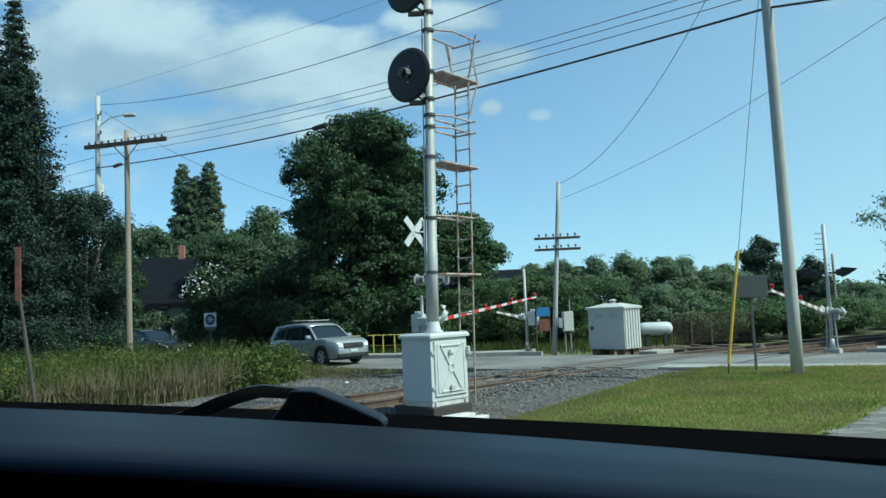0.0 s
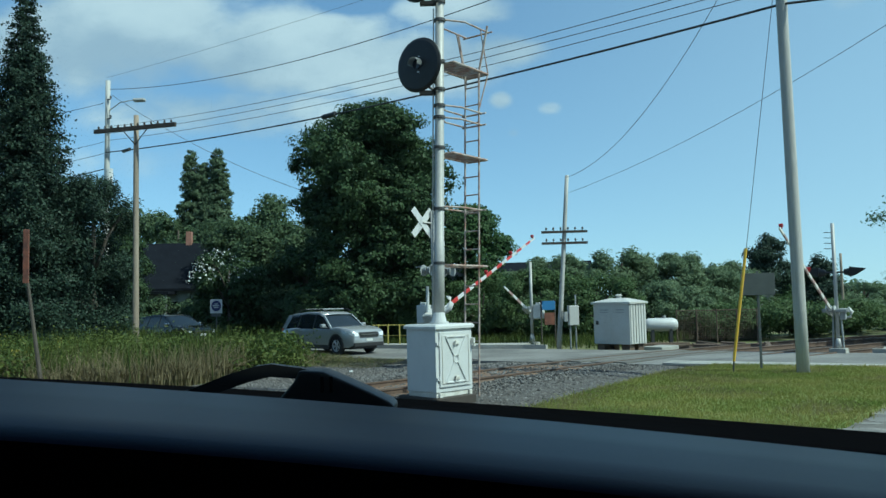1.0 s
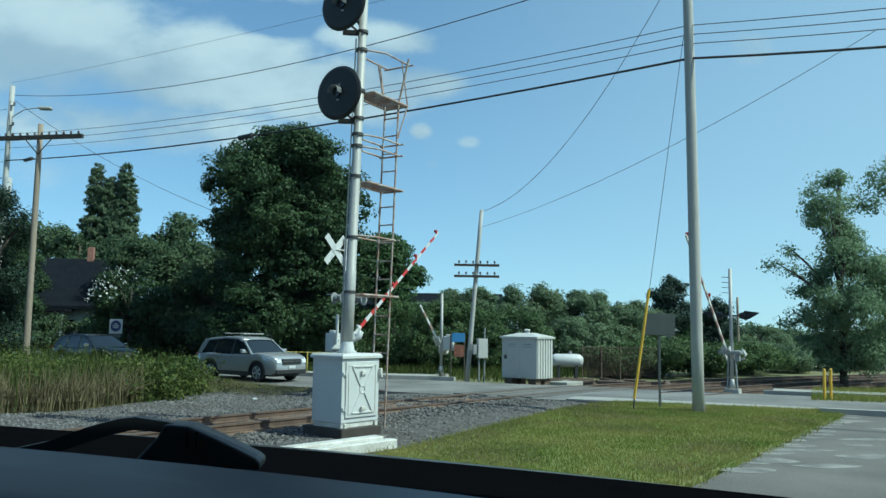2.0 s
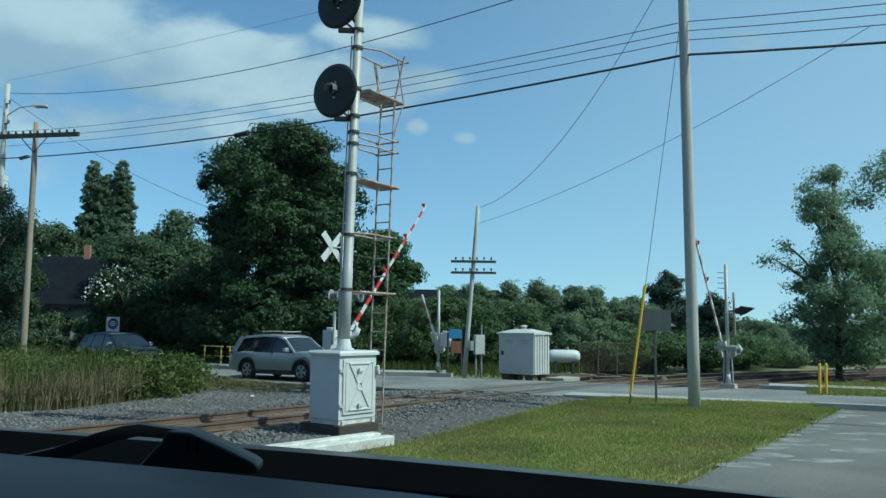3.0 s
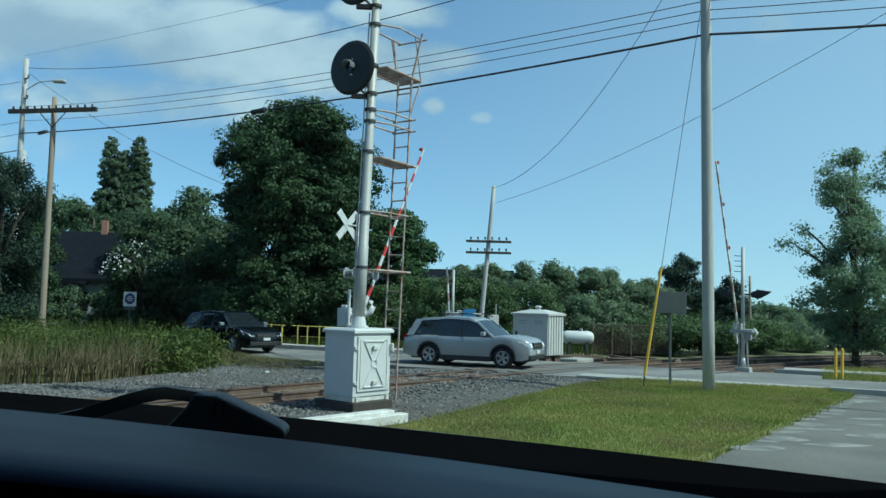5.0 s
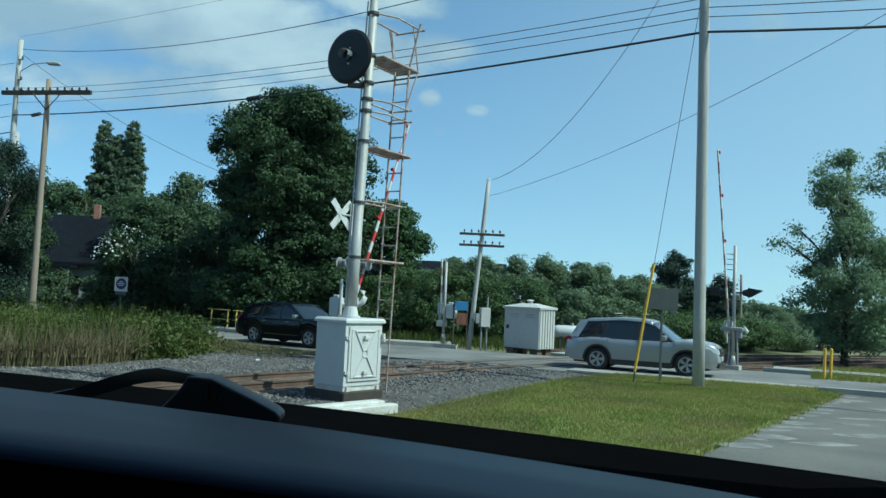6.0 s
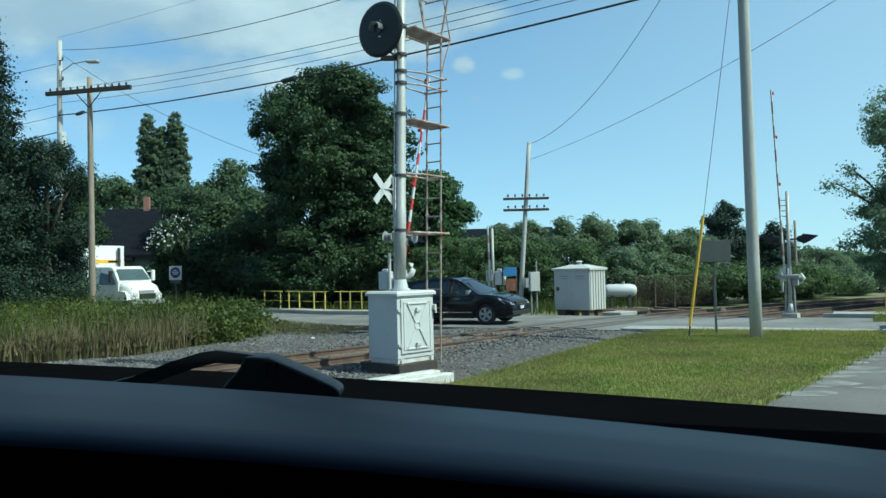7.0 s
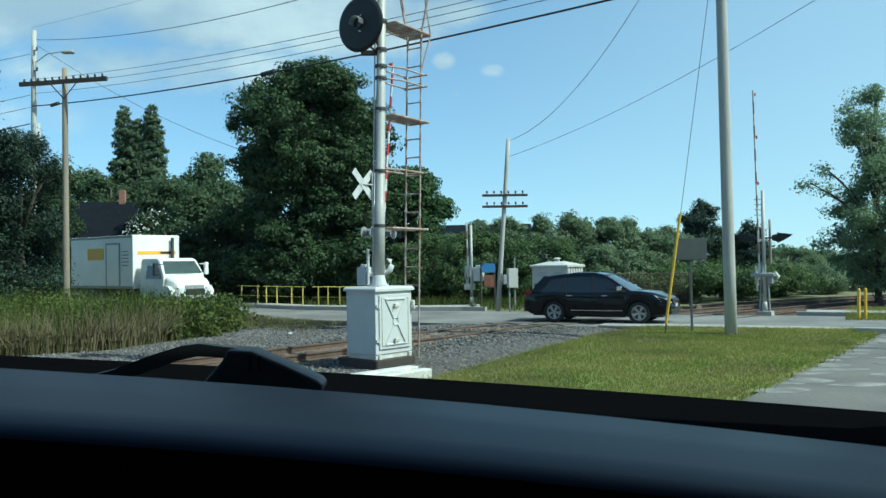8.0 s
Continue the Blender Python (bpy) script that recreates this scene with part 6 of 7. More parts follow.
def suv(name, paint, label, d):
    """A five-door car, front to +x. d holds its outline and sizes."""
    c = empty(name, pose(0, 0, 0), label, "car")
    hw, r, fa, ra = d["half"], d["r"], d["front"], d["rear"]
    nose, tail, belt = d["nose"], d["tail"], d["belt"]
    ar = r * 1.17
    topline = curve([(tail, 0.72), (tail + 0.03, belt - 0.06), (tail + 0.12, belt), (d["cowl"], belt + 0.03)] + d["bonnet"] + [(nose, 0.60)])

    def lower_edge(x):
        z = 0.27
        for ax in (fa, ra):
            if abs(x - ax) < ar:
                z = max(z, r + math.sqrt(ar * ar - (x - ax) ** 2))
        if x > nose - 0.25:
            z = max(z, 0.27 + 0.09 * (x - nose + 0.25) / 0.25)
        if x < tail + 0.25:
            z = max(z, 0.27 + 0.13 * (tail + 0.25 - x) / 0.25)
        return z

    def plan(x):
        e = max(0.0, (x - (nose - 0.8)) / 0.8, ((tail + 0.6) - x) / 0.6 * 0.75)
        return hw * (1 - 0.20 * e ** 2.4)

    def flank(u, x):
        return 1 - 0.035 * (u - 0.45) ** 2 / 0.3 - (0.05 if u > 0.99 else 0.018 if u > 0.94 else 0)

    xs = sorted(set([round(tail + (nose - tail) * k / 76, 4) for k in range(77)] + [fa - ar, fa + ar, ra - ar, ra + ar]))
    bm = bmesh.new()
    shell(bm, xs, topline, lower_edge, plan, flank)
    body = part("body", bm, paint, c, smooth=True)
    part("underbody", bbox(tail + 0.25, nose - 0.3, -hw * 0.72, hw * 0.72, 0.2, 0.75), M_PLASTIC, c)
    # glasshouse
    gl = d["glass"]
    gtop = curve(gl)
    gx = [gl[0][0] + (gl[-1][0] - gl[0][0]) * k / 40 for k in range(41)]

    def house(grow):
        def f(u, x):
            z = belt - 0.03 + (gtop(x) - belt + 0.03) * u
            return 0.955 + grow - 0.215 * max(0, z - belt) / (d["height"] - belt) - (0.06 if u > 0.99 else 0.02 if u > 0.94 else 0)
        return f
    bm = bmesh.new()
    shell(bm, gx, gtop, lambda x: belt - 0.03, lambda x: hw, house(0.0))
    part("window_glass", bm, M_CARGLASS, c, "dark tinted glass", smooth=True)
    rx0, rx1 = d["roof"][0][0], d["roof"][4][0]
    rxs = [rx0 + (rx1 - rx0) * k / 30 for k in range(31)]

    def roof_side(u, x):
        z = gtop(x) - 0.07 + 0.085 * u
        return 0.975 - 0.215 * max(0, z - belt) / (d["height"] - belt) - (0.05 if u > 0.99 else 0.02 if u > 0.94 else 0)
    bm = bmesh.new()
    shell(bm, rxs, lambda x: gtop(x) + 0.014, lambda x: gtop(x) - 0.07, lambda x: hw, roof_side)
    part("roof", bm, paint, c, smooth=True)
    for a, b, w in d["pillars"]:
        for s in (-1, 1):
            bm = bmesh.new()
            dx = w / 2
            prism(bm, [(a[0] - dx, a[1]), (a[0] + dx, a[1]), (b[0] + dx, b[1]), (b[0] - dx, b[1])], "y", s * hw * 0.90, s * hw * 0.966)
            for v in bm.verts:
                v.co.y -= s * hw * 0.215 * max(0, v.co.z - belt) / (d["height"] - belt)
            part("pillar", bm, paint if w > 0.08 else M_PLASTIC, c)
    for s in (-1, 1):
        bm = bmesh.new()
        prism(bm, d["headlight"], "y", s * hw * 0.58, s * hw * 0.97)
        for v in bm.verts:
            v.co.y = s * min(abs(v.co.y), plan(v.co.x) * 0.992)
        part("headlight", bm, M_HEADLIGHT, c, "clear headlight")
        bm = bmesh.new()
        prism(bm, d["tail_lamp"], "y", s * hw * 0.70, s * hw * 0.985)
        for v in bm.verts:
            v.co.y = s * min(abs(v.co.y), plan(v.co.x) * 0.985)
        part("tail_lamp", bm, M_TAIL, c, "red tail lamp")
        bm = bmesh.new()
        prism(bm, [(fa - ar - 0.02, 0.20), (fa - ar - 0.02, 0.36), (ra + ar + 0.02, 0.36), (ra + ar + 0.02, 0.20)], "y", s * hw * 0.97, s * hw * 1.005)
        part("sill_trim", bm, d["sill"], c)
        mx = d["mirror"]
        bm = bmesh.new()
        box(bm, mx - 0.07, mx + 0.09, s * (hw + 0.12) - 0.10, s * (hw + 0.12) + 0.10, belt + 0.02, belt + 0.17, 0.04, seg=2)
        rod(bm, (mx + 0.02, s * hw * 0.93, belt + 0.03), (mx + 0.02, s * (hw + 0.06), belt + 0.07), 0.025, n=6)
        part("wing_mirror", bm, d["mirror_mat"], c)
        for hx in d["handles"]:
            bm = bmesh.new()
            box(bm, hx - 0.1, hx + 0.1, s * hw * 0.975 - 0.012, s * hw * 0.975 + 0.022, belt - 0.15, belt - 0.11, 0.01)
            part("door_handle", bm, d["handle_mat"], c)
        for hx in d["seams"]:
            bm = bmesh.new()
            prism(bm, [(hx - 0.006, 0.38), (hx + 0.006, 0.38), (hx + 0.026, belt - 0.02), (hx + 0.014, belt - 0.02)], "y", s * hw * 0.955, s * hw * 0.992)
            part("door_seam", bm, M_PLASTIC, c)
        for ax in (fa, ra):
            bm = bmesh.new()
            outer, inner = arc(ax, r, ar + 0.05, -5, 185, 14), arc(ax, r, ar - 0.015, 185, -5, 14)
            prism(bm, outer + inner, "y", s * hw * 0.95, s * hw * (1.008 if d["cladding"] else 0.962))
            part("wheel_arch", bm, M_PLASTIC if d["cladding"] else paint, c)
    bm = bmesh.new()
    prism(bm, d["grille"], "y", -hw * 0.50, hw * 0.50)
    part("grille", bm, M_PLASTIC, c)
    bm = bmesh.new()
    gx, gz = d["badge"]
    box(bm, gx - 0.02, gx + 0.025, -hw * 0.48, hw * 0.48, gz - 0.012, gz + 0.012)
    part("grille_bar", bm, M_CHROME, c)
    bm = bmesh.new()
    box(bm, nose - 0.10, nose + 0.012, -hw * 0.82, hw * 0.82, 0.30, 0.46, 0.02)
    part("lower_bumper", bm, M_PLASTIC, c)
    bm = bmesh.new()
    box(bm, nose - 0.01, nose + 0.03, -0.16, 0.16, 0.50, 0.60)
    part("number_plate", bm, M_WHITE, c)
    bm = bmesh.new()
    box(bm, tail - 0.02, tail + 0.12, -hw * 0.86, hw * 0.86, 0.34, 0.52, 0.02)
    part("rear_bumper", bm, M_PLASTIC, c)
    if d["rails"]:
        for s in (-1, 1):
            bm = bmesh.new()
            z = d["height"]
            tube(bm, [(-1.35, s * hw * 0.68, z - 0.03), (-1.2, s * hw * 0.68, z + 0.06), (0.2, s * hw * 0.68, z + 0.07), (0.45, s * hw * 0.68, z - 0.02)], 0.02, 6)
            part("roof_rail", bm, M_PLASTIC, c)
        for x in (-0.85, 0.0):
            bm = bmesh.new()
            rod(bm, (x, -hw * 0.68, d["height"] + 0.07), (x, hw * 0.68, d["height"] + 0.07), 0.022, n=8)
            part("cross_bar", bm, M_GREY, c)
    if d["strip"]:
        for s in (-1, 1):
            bm = bmesh.new()
            box(bm, ra + 0.55, fa - 0.5, s * hw * 1.0 - 0.01, s * hw * 1.0 + 0.012, 0.385, 0.41)
            part("chrome_strip", bm, M_CHROME, c)
    ws = [wheel(c, x, s * (hw - 0.12), r, 0.215) for x in (fa, ra) for s in (-1, 1)]
    return c, ws


SILVER = dict(half=0.90, r=0.34, front=1.36, rear=-1.28, nose=2.27, tail=-2.30, belt=1.00, cowl=1.02, height=1.66,
              bonnet=[(1.3, 1.06), (1.7, 1.03), (1.98, 0.98), (2.14, 0.92), (2.23, 0.80)],
              glass=[(-2.12, 0.97), (-1.86, 1.40), (-1.62, 1.54), (-0.6, 1.62), (0.1, 1.60), (0.42, 1.50), (1.05, 1.00)],
              roof=[(-1.98, 1.43), (-1.72, 1.565), (-0.7, 1.65), (0.05, 1.635), (0.36, 1.535), (0.30, 1.50), (-0.6, 1.58), (-1.62, 1.48)],
              pillars=[((-2.02, 0.97), (-1.72, 1.52), 0.26), ((-1.15, 0.97), (-1.0, 1.56), 0.07), ((-0.10, 0.97), (-0.06, 1.60), 0.07), ((1.02, 0.99), (0.36, 1.52), 0.09)],
              headlight=[(1.84, 0.90), (2.12, 0.885), (2.245, 0.80), (2.272, 0.70), (2.10, 0.70)], tail_lamp=[(-2.31, 0.80), (-2.30, 0.96), (-2.12, 1.0), (-2.10, 0.86)],
              sill=M_PLASTIC, mirror=0.72, mirror_mat=M_CARSILVER, handles=(-0.85, 0.25), handle_mat=M_CARSILVER, seams=(-0.98, -0.06, 0.98),
              grille=[(2.10, 0.62), (2.29, 0.64), (2.275, 0.82), (2.15, 0.86)], badge=(2.285, 0.75), rails=True, strip=False, cladding=True)
DARK = dict(half=0.90, r=0.34, front=1.36, rear=-1.31, nose=2.30, tail=-2.33, belt=0.98, cowl=1.12, height=1.60,
            bonnet=[(1.4, 1.0), (1.75, 0.95), (2.02, 0.87), (2.2, 0.78), (2.28, 0.68)],
            glass=[(-2.05, 0.99), (-1.80, 1.34), (-1.45, 1.47), (-0.6, 1.56), (0.0, 1.55), (0.34, 1.47), (1.16, 0.98)],
            roof=[(-2.02, 1.36), (-1.5, 1.52), (-0.7, 1.60), (0.0, 1.59), (0.34, 1.51), (0.26, 1.47), (-0.6, 1.54), (-1.5, 1.44)],
            pillars=[((-1.92, 0.96), (-1.52, 1.46), 0.34), ((-1.05, 0.96), (-0.9, 1.52), 0.06), ((-0.05, 0.96), (-0.08, 1.56), 0.06), ((1.10, 0.97), (0.30, 1.48), 0.09)],
            headlight=[(1.80, 0.88), (2.20, 0.75), (2.275, 0.66), (2.02, 0.70)], tail_lamp=[(-2.32, 0.84), (-2.31, 0.96), (-2.05, 1.02), (-2.08, 0.90)],
            sill=M_CARBLACK, mirror=0.80, mirror_mat=M_CHROME, handles=(-0.80, 0.30), handle_mat=M_CHROME, seams=(-0.92, 0.0, 1.02),
            grille=[(2.14, 0.58), (2.315, 0.60), (2.30, 0.74), (2.15, 0.78)], badge=(2.31, 0.67), rails=False, strip=True, cladding=False)
SILVER_CAR, SILVER_WHEELS = suv("car", M_CARSILVER, "silver five-door sport utility car with roof rails and black cladding", SILVER)
DARK_CAR, DARK_WHEELS = suv("car", M_CARBLACK, "shiny black compact crossover car with chrome side strip", DARK)


def box_truck():
    """Front to +x, origin under the front axle."""
    t = empty("box_truck", pose(0, 0, 0), "white moving truck with a tall cargo box and yellow stripe", "truck")
    part("cargo_box", bbox(-8.1, -2.35, -1.2, 1.2, 0.95, 3.42, 0.03, seg=2), M_TRUCKWHITE, t, "white cargo box")
    for y in (-1.21, 1.21):
        part("lower_rail", bbox(-8.1, -2.35, y - 0.012, y + 0.012, 0.95, 1.07), M_GREY, t)
        part("upper_rail", bbox(-8.1, -2.35, y - 0.012, y + 0.012, 3.3, 3.41), M_GREY, t)
        dm = part("side_door", bbox(-4.6, -3.5, y - 0.02, y + 0.02, 1.1, 3.0, 0.006), M_TRUCKWHITE, t)
        fr = bmesh.new()
        for a in ((-4.68, -4.6, 1.05, 3.08), (-3.5, -3.42, 1.05, 3.08), (-4.68, -3.42, 3.0, 3.08)):
            box(fr, a[0], a[1], y - 0.024, y + 0.024, a[2], a[3])
        part("door_frame", fr, M_GREY, dm)
        part("lettering_bar", bbox(-6.4, -4.9, y - 0.016, y + 0.016, 2.3, 2.85), M_TRUCKYEL, t)
        bm = bmesh.new()
        for k in range(5):
            box(bm, -3.25, -2.75 + 0.05 * (k % 2), y - 0.016, y + 0.016, 2.0 + k * 0.16, 2.05 + k * 0.16)
        part("lettering_bar", bm, M_GREY, t)
    part("front_stripe", bbox(-2.36, -2.335, -0.95, 1.0, 2.52, 2.68), M_TRUCKYEL, t, "yellow lettering bar")
    bm = bmesh.new()
    box(bm, -2.36, -2.33, 0.2, 0.75, 2.55, 2.65)
    part("lettering_bar", bm, M_BLACK, t)
    bm = bmesh.new()
    rod(bm, (-2.2, 0.75, 0.8), (-2.2, 0.75, 3.3), 0.07, n=10)
    part("exhaust_stack", bm, M_DARKSTEEL, t)
    cab = bmesh.new()
    prism(cab, [(-2.1, 0.55), (-2.1, 2.20), (-1.95, 2.33), (-0.78, 2.32), (-0.56, 2.22), (-0.12, 1.58), (-0.10, 0.55)], "y", -1.05, 1.05)
    for v in cab.verts:
        if v.co.z > 1.7:
            v.co.y *= 0.9
    co = part("cab", cab, M_TRUCKWHITE, t)
    bv = co.modifiers.new("soft", "BEVEL")
    bv.width, bv.segments = 0.06, 3
    hd = bmesh.new()
    stations = ((-0.14, 1.60, 1.00), (0.10, 1.56, 0.97), (0.34, 1.48, 0.93), (0.52, 1.36, 0.88), (0.63, 1.18, 0.83), (0.68, 0.95, 0.80), (0.68, 0.62, 0.80))
    rings = []
    for x, z, w in stations:
        ring = [(-w, 0.62), (-w, 0.62 + (z - 0.62) * 0.70), (-w * 0.93, 0.62 + (z - 0.62) * 0.86), (-w * 0.72, 0.62 + (z - 0.62) * 0.95), (-w * 0.35, z), (w * 0.35, z), (w * 0.72, 0.62 + (z - 0.62) * 0.95), (w * 0.93, 0.62 + (z - 0.62) * 0.86), (w, 0.62 + (z - 0.62) * 0.70), (w, 0.62)]
        rings.append([hd.verts.new((x, y, max(zz, 0.60))) for y, zz in ring])
    for p, q in zip(rings, rings[1:]):
        for k in range(9):
            hd.faces.new((p[k], p[k + 1], q[k + 1], q[k]))
    hd.faces.new(rings[0])
    bmesh.ops.recalc_face_normals(hd, faces=hd.faces)
    part("bonnet", hd, M_TRUCKWHITE, t, smooth=True)
    for s in (-1, 1):
        fe = bmesh.new()
        prism(fe, [(-0.6, 0.62), (-0.5, 0.95), (-0.1, 1.12), (0.3, 1.08), (0.52, 0.9), (0.55, 0.62)], "y", s * 0.75, s * 1.1)
        part("fender", fe, M_TRUCKWHITE, t)
        part("headlight", bbox(0.50, 0.70, s * 0.68 - 0.13, s * 0.68 + 0.13, 0.80, 1.02, 0.03), M_HEADLIGHT, t)
        bm = bmesh.new()
        prism(bm, [(-1.5, 1.42), (-0.30, 1.42), (-0.66, 2.1), (-1.5, 2.14)], "y", s * 0.99, s * 1.065)
        for v in bm.verts:
            v.co.y -= s * 0.105 * max(0, v.co.z - 1.45) / 0.65
        part("side_window", bm, M_CARGLASS, t)
        bm = bmesh.new()
        box(bm, -0.40, -0.26, s * 1.30 - 0.10, s * 1.30 + 0.10, 1.55, 2.12, 0.03)
        rod(bm, (-0.33, s * 0.98, 1.62), (-0.33, s * 1.25, 1.66), 0.02, n=6)
        rod(bm, (-0.33, s * 0.92, 2.05), (-0.33, s * 1.25, 2.05), 0.02, n=6)
        part("wing_mirror", bm, M_PLASTIC if s < 0 else M_TRUCKWHITE, t)
    ws = bmesh.new()
    a, b = V((-0.555, 0, 2.17)), V((-0.145, 0, 1.62))
    nrm = V((0.82, 0, 0.57)) * 0.03
    vs = [ws.verts.new(p + nrm) for p in (V((a.x, -0.82, a.z)), V((a.x, 0.82, a.z)), V((b.x, 0.94, b.z)), V((b.x, -0.94, b.z)))]
    f = ws.faces.new(vs)
    bmesh.ops.solidify(ws, geom=[f], thickness=0.012)
    part("windscreen", ws, M_TRUCKGLASS, t)
    part("grille", bbox(0.60, 0.70, -0.48, 0.48, 0.70, 1.12, 0.02), M_GREY, t)
    part("bumper", bbox(0.50, 0.82, -1.05, 1.05, 0.42, 0.68, 0.03), M_GREY, t)
    part("chassis", bbox(-7.9, 0.8, -0.45, 0.45, 0.5, 0.95), M_PLASTIC, t)
    return t, [wheel(t, x, s * 0.95, 0.46, 0.28) for x in (0.0, -5.4) for s in (-1, 1)]


TRUCK, TRUCK_WHEELS = box_truck()


# ---- the parked vehicle that the camera sits in ----
def own_vehicle():
    c = empty("parked_vehicle", pose(0, 0, 0), "dark interior of a parked vehicle seen from its seat", "vehicle")

    def edge(x):
        return 0.742 - 0.138 * x - 0.25 * x * x, 1.858 - 0.09 * x

    xs = [-1.15 + 0.1 * i for i in range(24)]
    # dashboard top, rolling off towards the seats
    bm = bmesh.new()
    prof = [(0.0, -0.006), (-0.012, 0.0), (-0.09, -0.002), (-0.15, -0.004), (-0.19, -0.007), (-0.205, -0.014), (-0.213, -0.03), (-0.22, -0.3), (-0.2, -0.6), (0.0, -0.6)]
    rows = []
    for x in xs:
        y, z = edge(x)
        rows.append([bm.verts.new((x, y + a, z + b)) for a, b in prof])
    for a, b in zip(rows, rows[1:]):
        for k in range(len(prof)):
            f = bm.faces.new((a[k], b[k], b[(k + 1) % len(prof)], a[(k + 1) % len(prof)]))
            # the unlit face towards the seats gets near-black in place of shade
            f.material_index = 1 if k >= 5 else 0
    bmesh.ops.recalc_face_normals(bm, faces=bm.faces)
    part("dashboard", bm, [M_DASH, M_CABIN], c, "vinyl dashboard top, tinted blue for sky sheen, front blackened for shade", smooth=True)
    # black cowl between the dashboard and the bonnet
    bm = bmesh.new()
    rows = []
    for x in xs:
        y, z = edge(x)
        oy, oz = 1.215 - 0.144 * x - 0.10 * x * x, 1.807 - 0.066 * x
        rows.append([bm.verts.new(p) for p in ((x, y + 0.004, z - 0.010), (x, (y + oy) / 2, (z + oz) / 2 - 0.02), (x, oy - 0.03, oz - 0.004), (x, oy, oz), (x, oy + 0.01, oz - 0.02), (x, oy, oz - 0.3), (x, y + 0.004, z - 0.3))])
    for a, b in zip(rows, rows[1:]):
        for k in range(7):
            bm.faces.new((a[k], b[k], b[(k + 1) % 7], a[(k + 1) % 7]))
    bmesh.ops.recalc_face_normals(bm, faces=bm.faces)
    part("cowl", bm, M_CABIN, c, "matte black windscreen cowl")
    # bonnet
    bm = bmesh.new()
    rows = []
    for x in xs:
        oy, oz = 1.215 - 0.144 * x - 0.10 * x * x, 1.807 - 0.066 * x
        rows.append([bm.verts.new(p) for p in ((x, oy + 0.02, oz - 0.012), (x, oy + 0.5, oz - 0.078), (x, oy + 0.95, oz - 0.142), (x, oy + 1.1, oz - 0.172), (x, oy + 1.16, oz - 0.24), (x, oy + 1.18, oz - 0.75), (x, oy + 0.02, oz - 0.75))])
    for a, b in zip(rows, rows[1:]):
        for k in range(7):
            bm.faces.new((a[k], b[k], b[(k + 1) % 7], a[(k + 1) % 7]))
    for q in (rows[0], rows[-1]):
        bm.faces.new(q)
    bmesh.ops.recalc_face_normals(bm, faces=bm.faces)
    part("bonnet", bm, M_HOOD, c, "dark grey bonnet", smooth=False)
    # wiper arm with its pivot cover
    wy = 0.93
    bm = bmesh.new()
    prism(bm, [(-0.47, 1.846), (-0.40, 1.853), (-0.343, 1.866), (-0.300, 1.882), (-0.268, 1.891), (-0.250, 1.893), (-0.216, 1.888), (-0.20, 1.884), (-0.215, 1.876), (-0.251, 1.879), (-0.274, 1.874), (-0.307, 1.863), (-0.345, 1.850), (-0.40, 1.838), (-0.47, 1.832)], "y", wy - 0.008, wy + 0.008)
    wp = part("wiper_arm", bm, M_WIPER, c, "black windscreen wiper arm")
    bm = bmesh.new()
    prism(bm, [(-0.238, 1.856), (-0.222, 1.874), (-0.216, 1.8865), (-0.190, 1.8845), (-0.166, 1.874), (-0.140, 1.862), (-0.118, 1.851), (-0.112, 1.846), (-0.112, 1.838), (-0.25, 1.842)], "y", wy - 0.02, wy + 0.03)
    bo = part("pivot_cover", bm, M_WIPER, wp)
    bv = bo.modifiers.new("soft", "BEVEL")
    bv.width, bv.segments = 0.003, 2
    for x in (-0.192, -0.182):
        part("cover_rib", bbox(x, x + 0.003, wy - 0.023, wy - 0.019, 1.862, 1.879), M_CABIN, wp)
    # windscreen with a film of dust
    bm = bmesh.new()
    rows = []
    for x in xs:
        y, z = edge(x)
        top_y = 0.66 - 0.05 * x - 0.22 * x * x
        rows.append([bm.verts.new((x, y + 0.02 + (top_y - y - 0.02) * k / 4 + 0.02 * math.sin(math.pi * k / 4), z - 0.03 + (2.45 - z + 0.03) * k / 4)) for k in range(5)])
    for a, b in zip(rows, rows[1:]):
        for k in range(4):
            bm.faces.new((a[k], b[k], b[k + 1], a[k + 1]))
    pane = part("windscreen", bm, M_SCREEN, c, "clear windscreen with a thin film of dust", smooth=True)
    pane.visible_shadow = False
    # cabin shell: roof, doors, rear, floor
    part("roof_lining", bbox(-1.15, 1.15, -1.9, 0.70, 2.44, 2.52, 0.02), M_CABIN, c)
    for s in (-1, 1):
        part("door_panel", bbox(s * 1.12 - 0.05, s * 1.12 + 0.05, -1.9, 1.2, 0.45, 1.78, 0.02), M_CABIN, c)
        bm = bmesh.new()
        rod(bm, (s * 1.10, 0.68, 2.46), (s * 1.14, 1.18, 1.75), 0.05, n=8)
        part("windscreen_pillar", bm, M_CABIN, c)
        bm = bmesh.new()
        rod(bm, (s * 1.12, -0.35, 1.75), (s * 1.10, -0.40, 2.46), 0.07, n=8)
        part("door_pillar", bm, M_CABIN, c)
        st = part("seat", bbox(s * 0.5 - 0.28, s * 0.5 + 0.28, -0.75, -0.15, 0.8, 1.15, 0.06, seg=2), M_CABIN, c)
        part("backrest", bbox(s * 0.5 - 0.27, s * 0.5 + 0.27, -0.95, -0.72, 1.1, 1.95, 0.06, seg=2), M_CABIN, st)
    part("rear_wall", bbox(-1.15, 1.15, -2.0, -1.9, 0.45, 2.5), M_CABIN, c)
    part("floor_pan", bbox(-1.15, 1.15, -2.0, 2.2, 0.42, 0.5), M_CABIN, c)
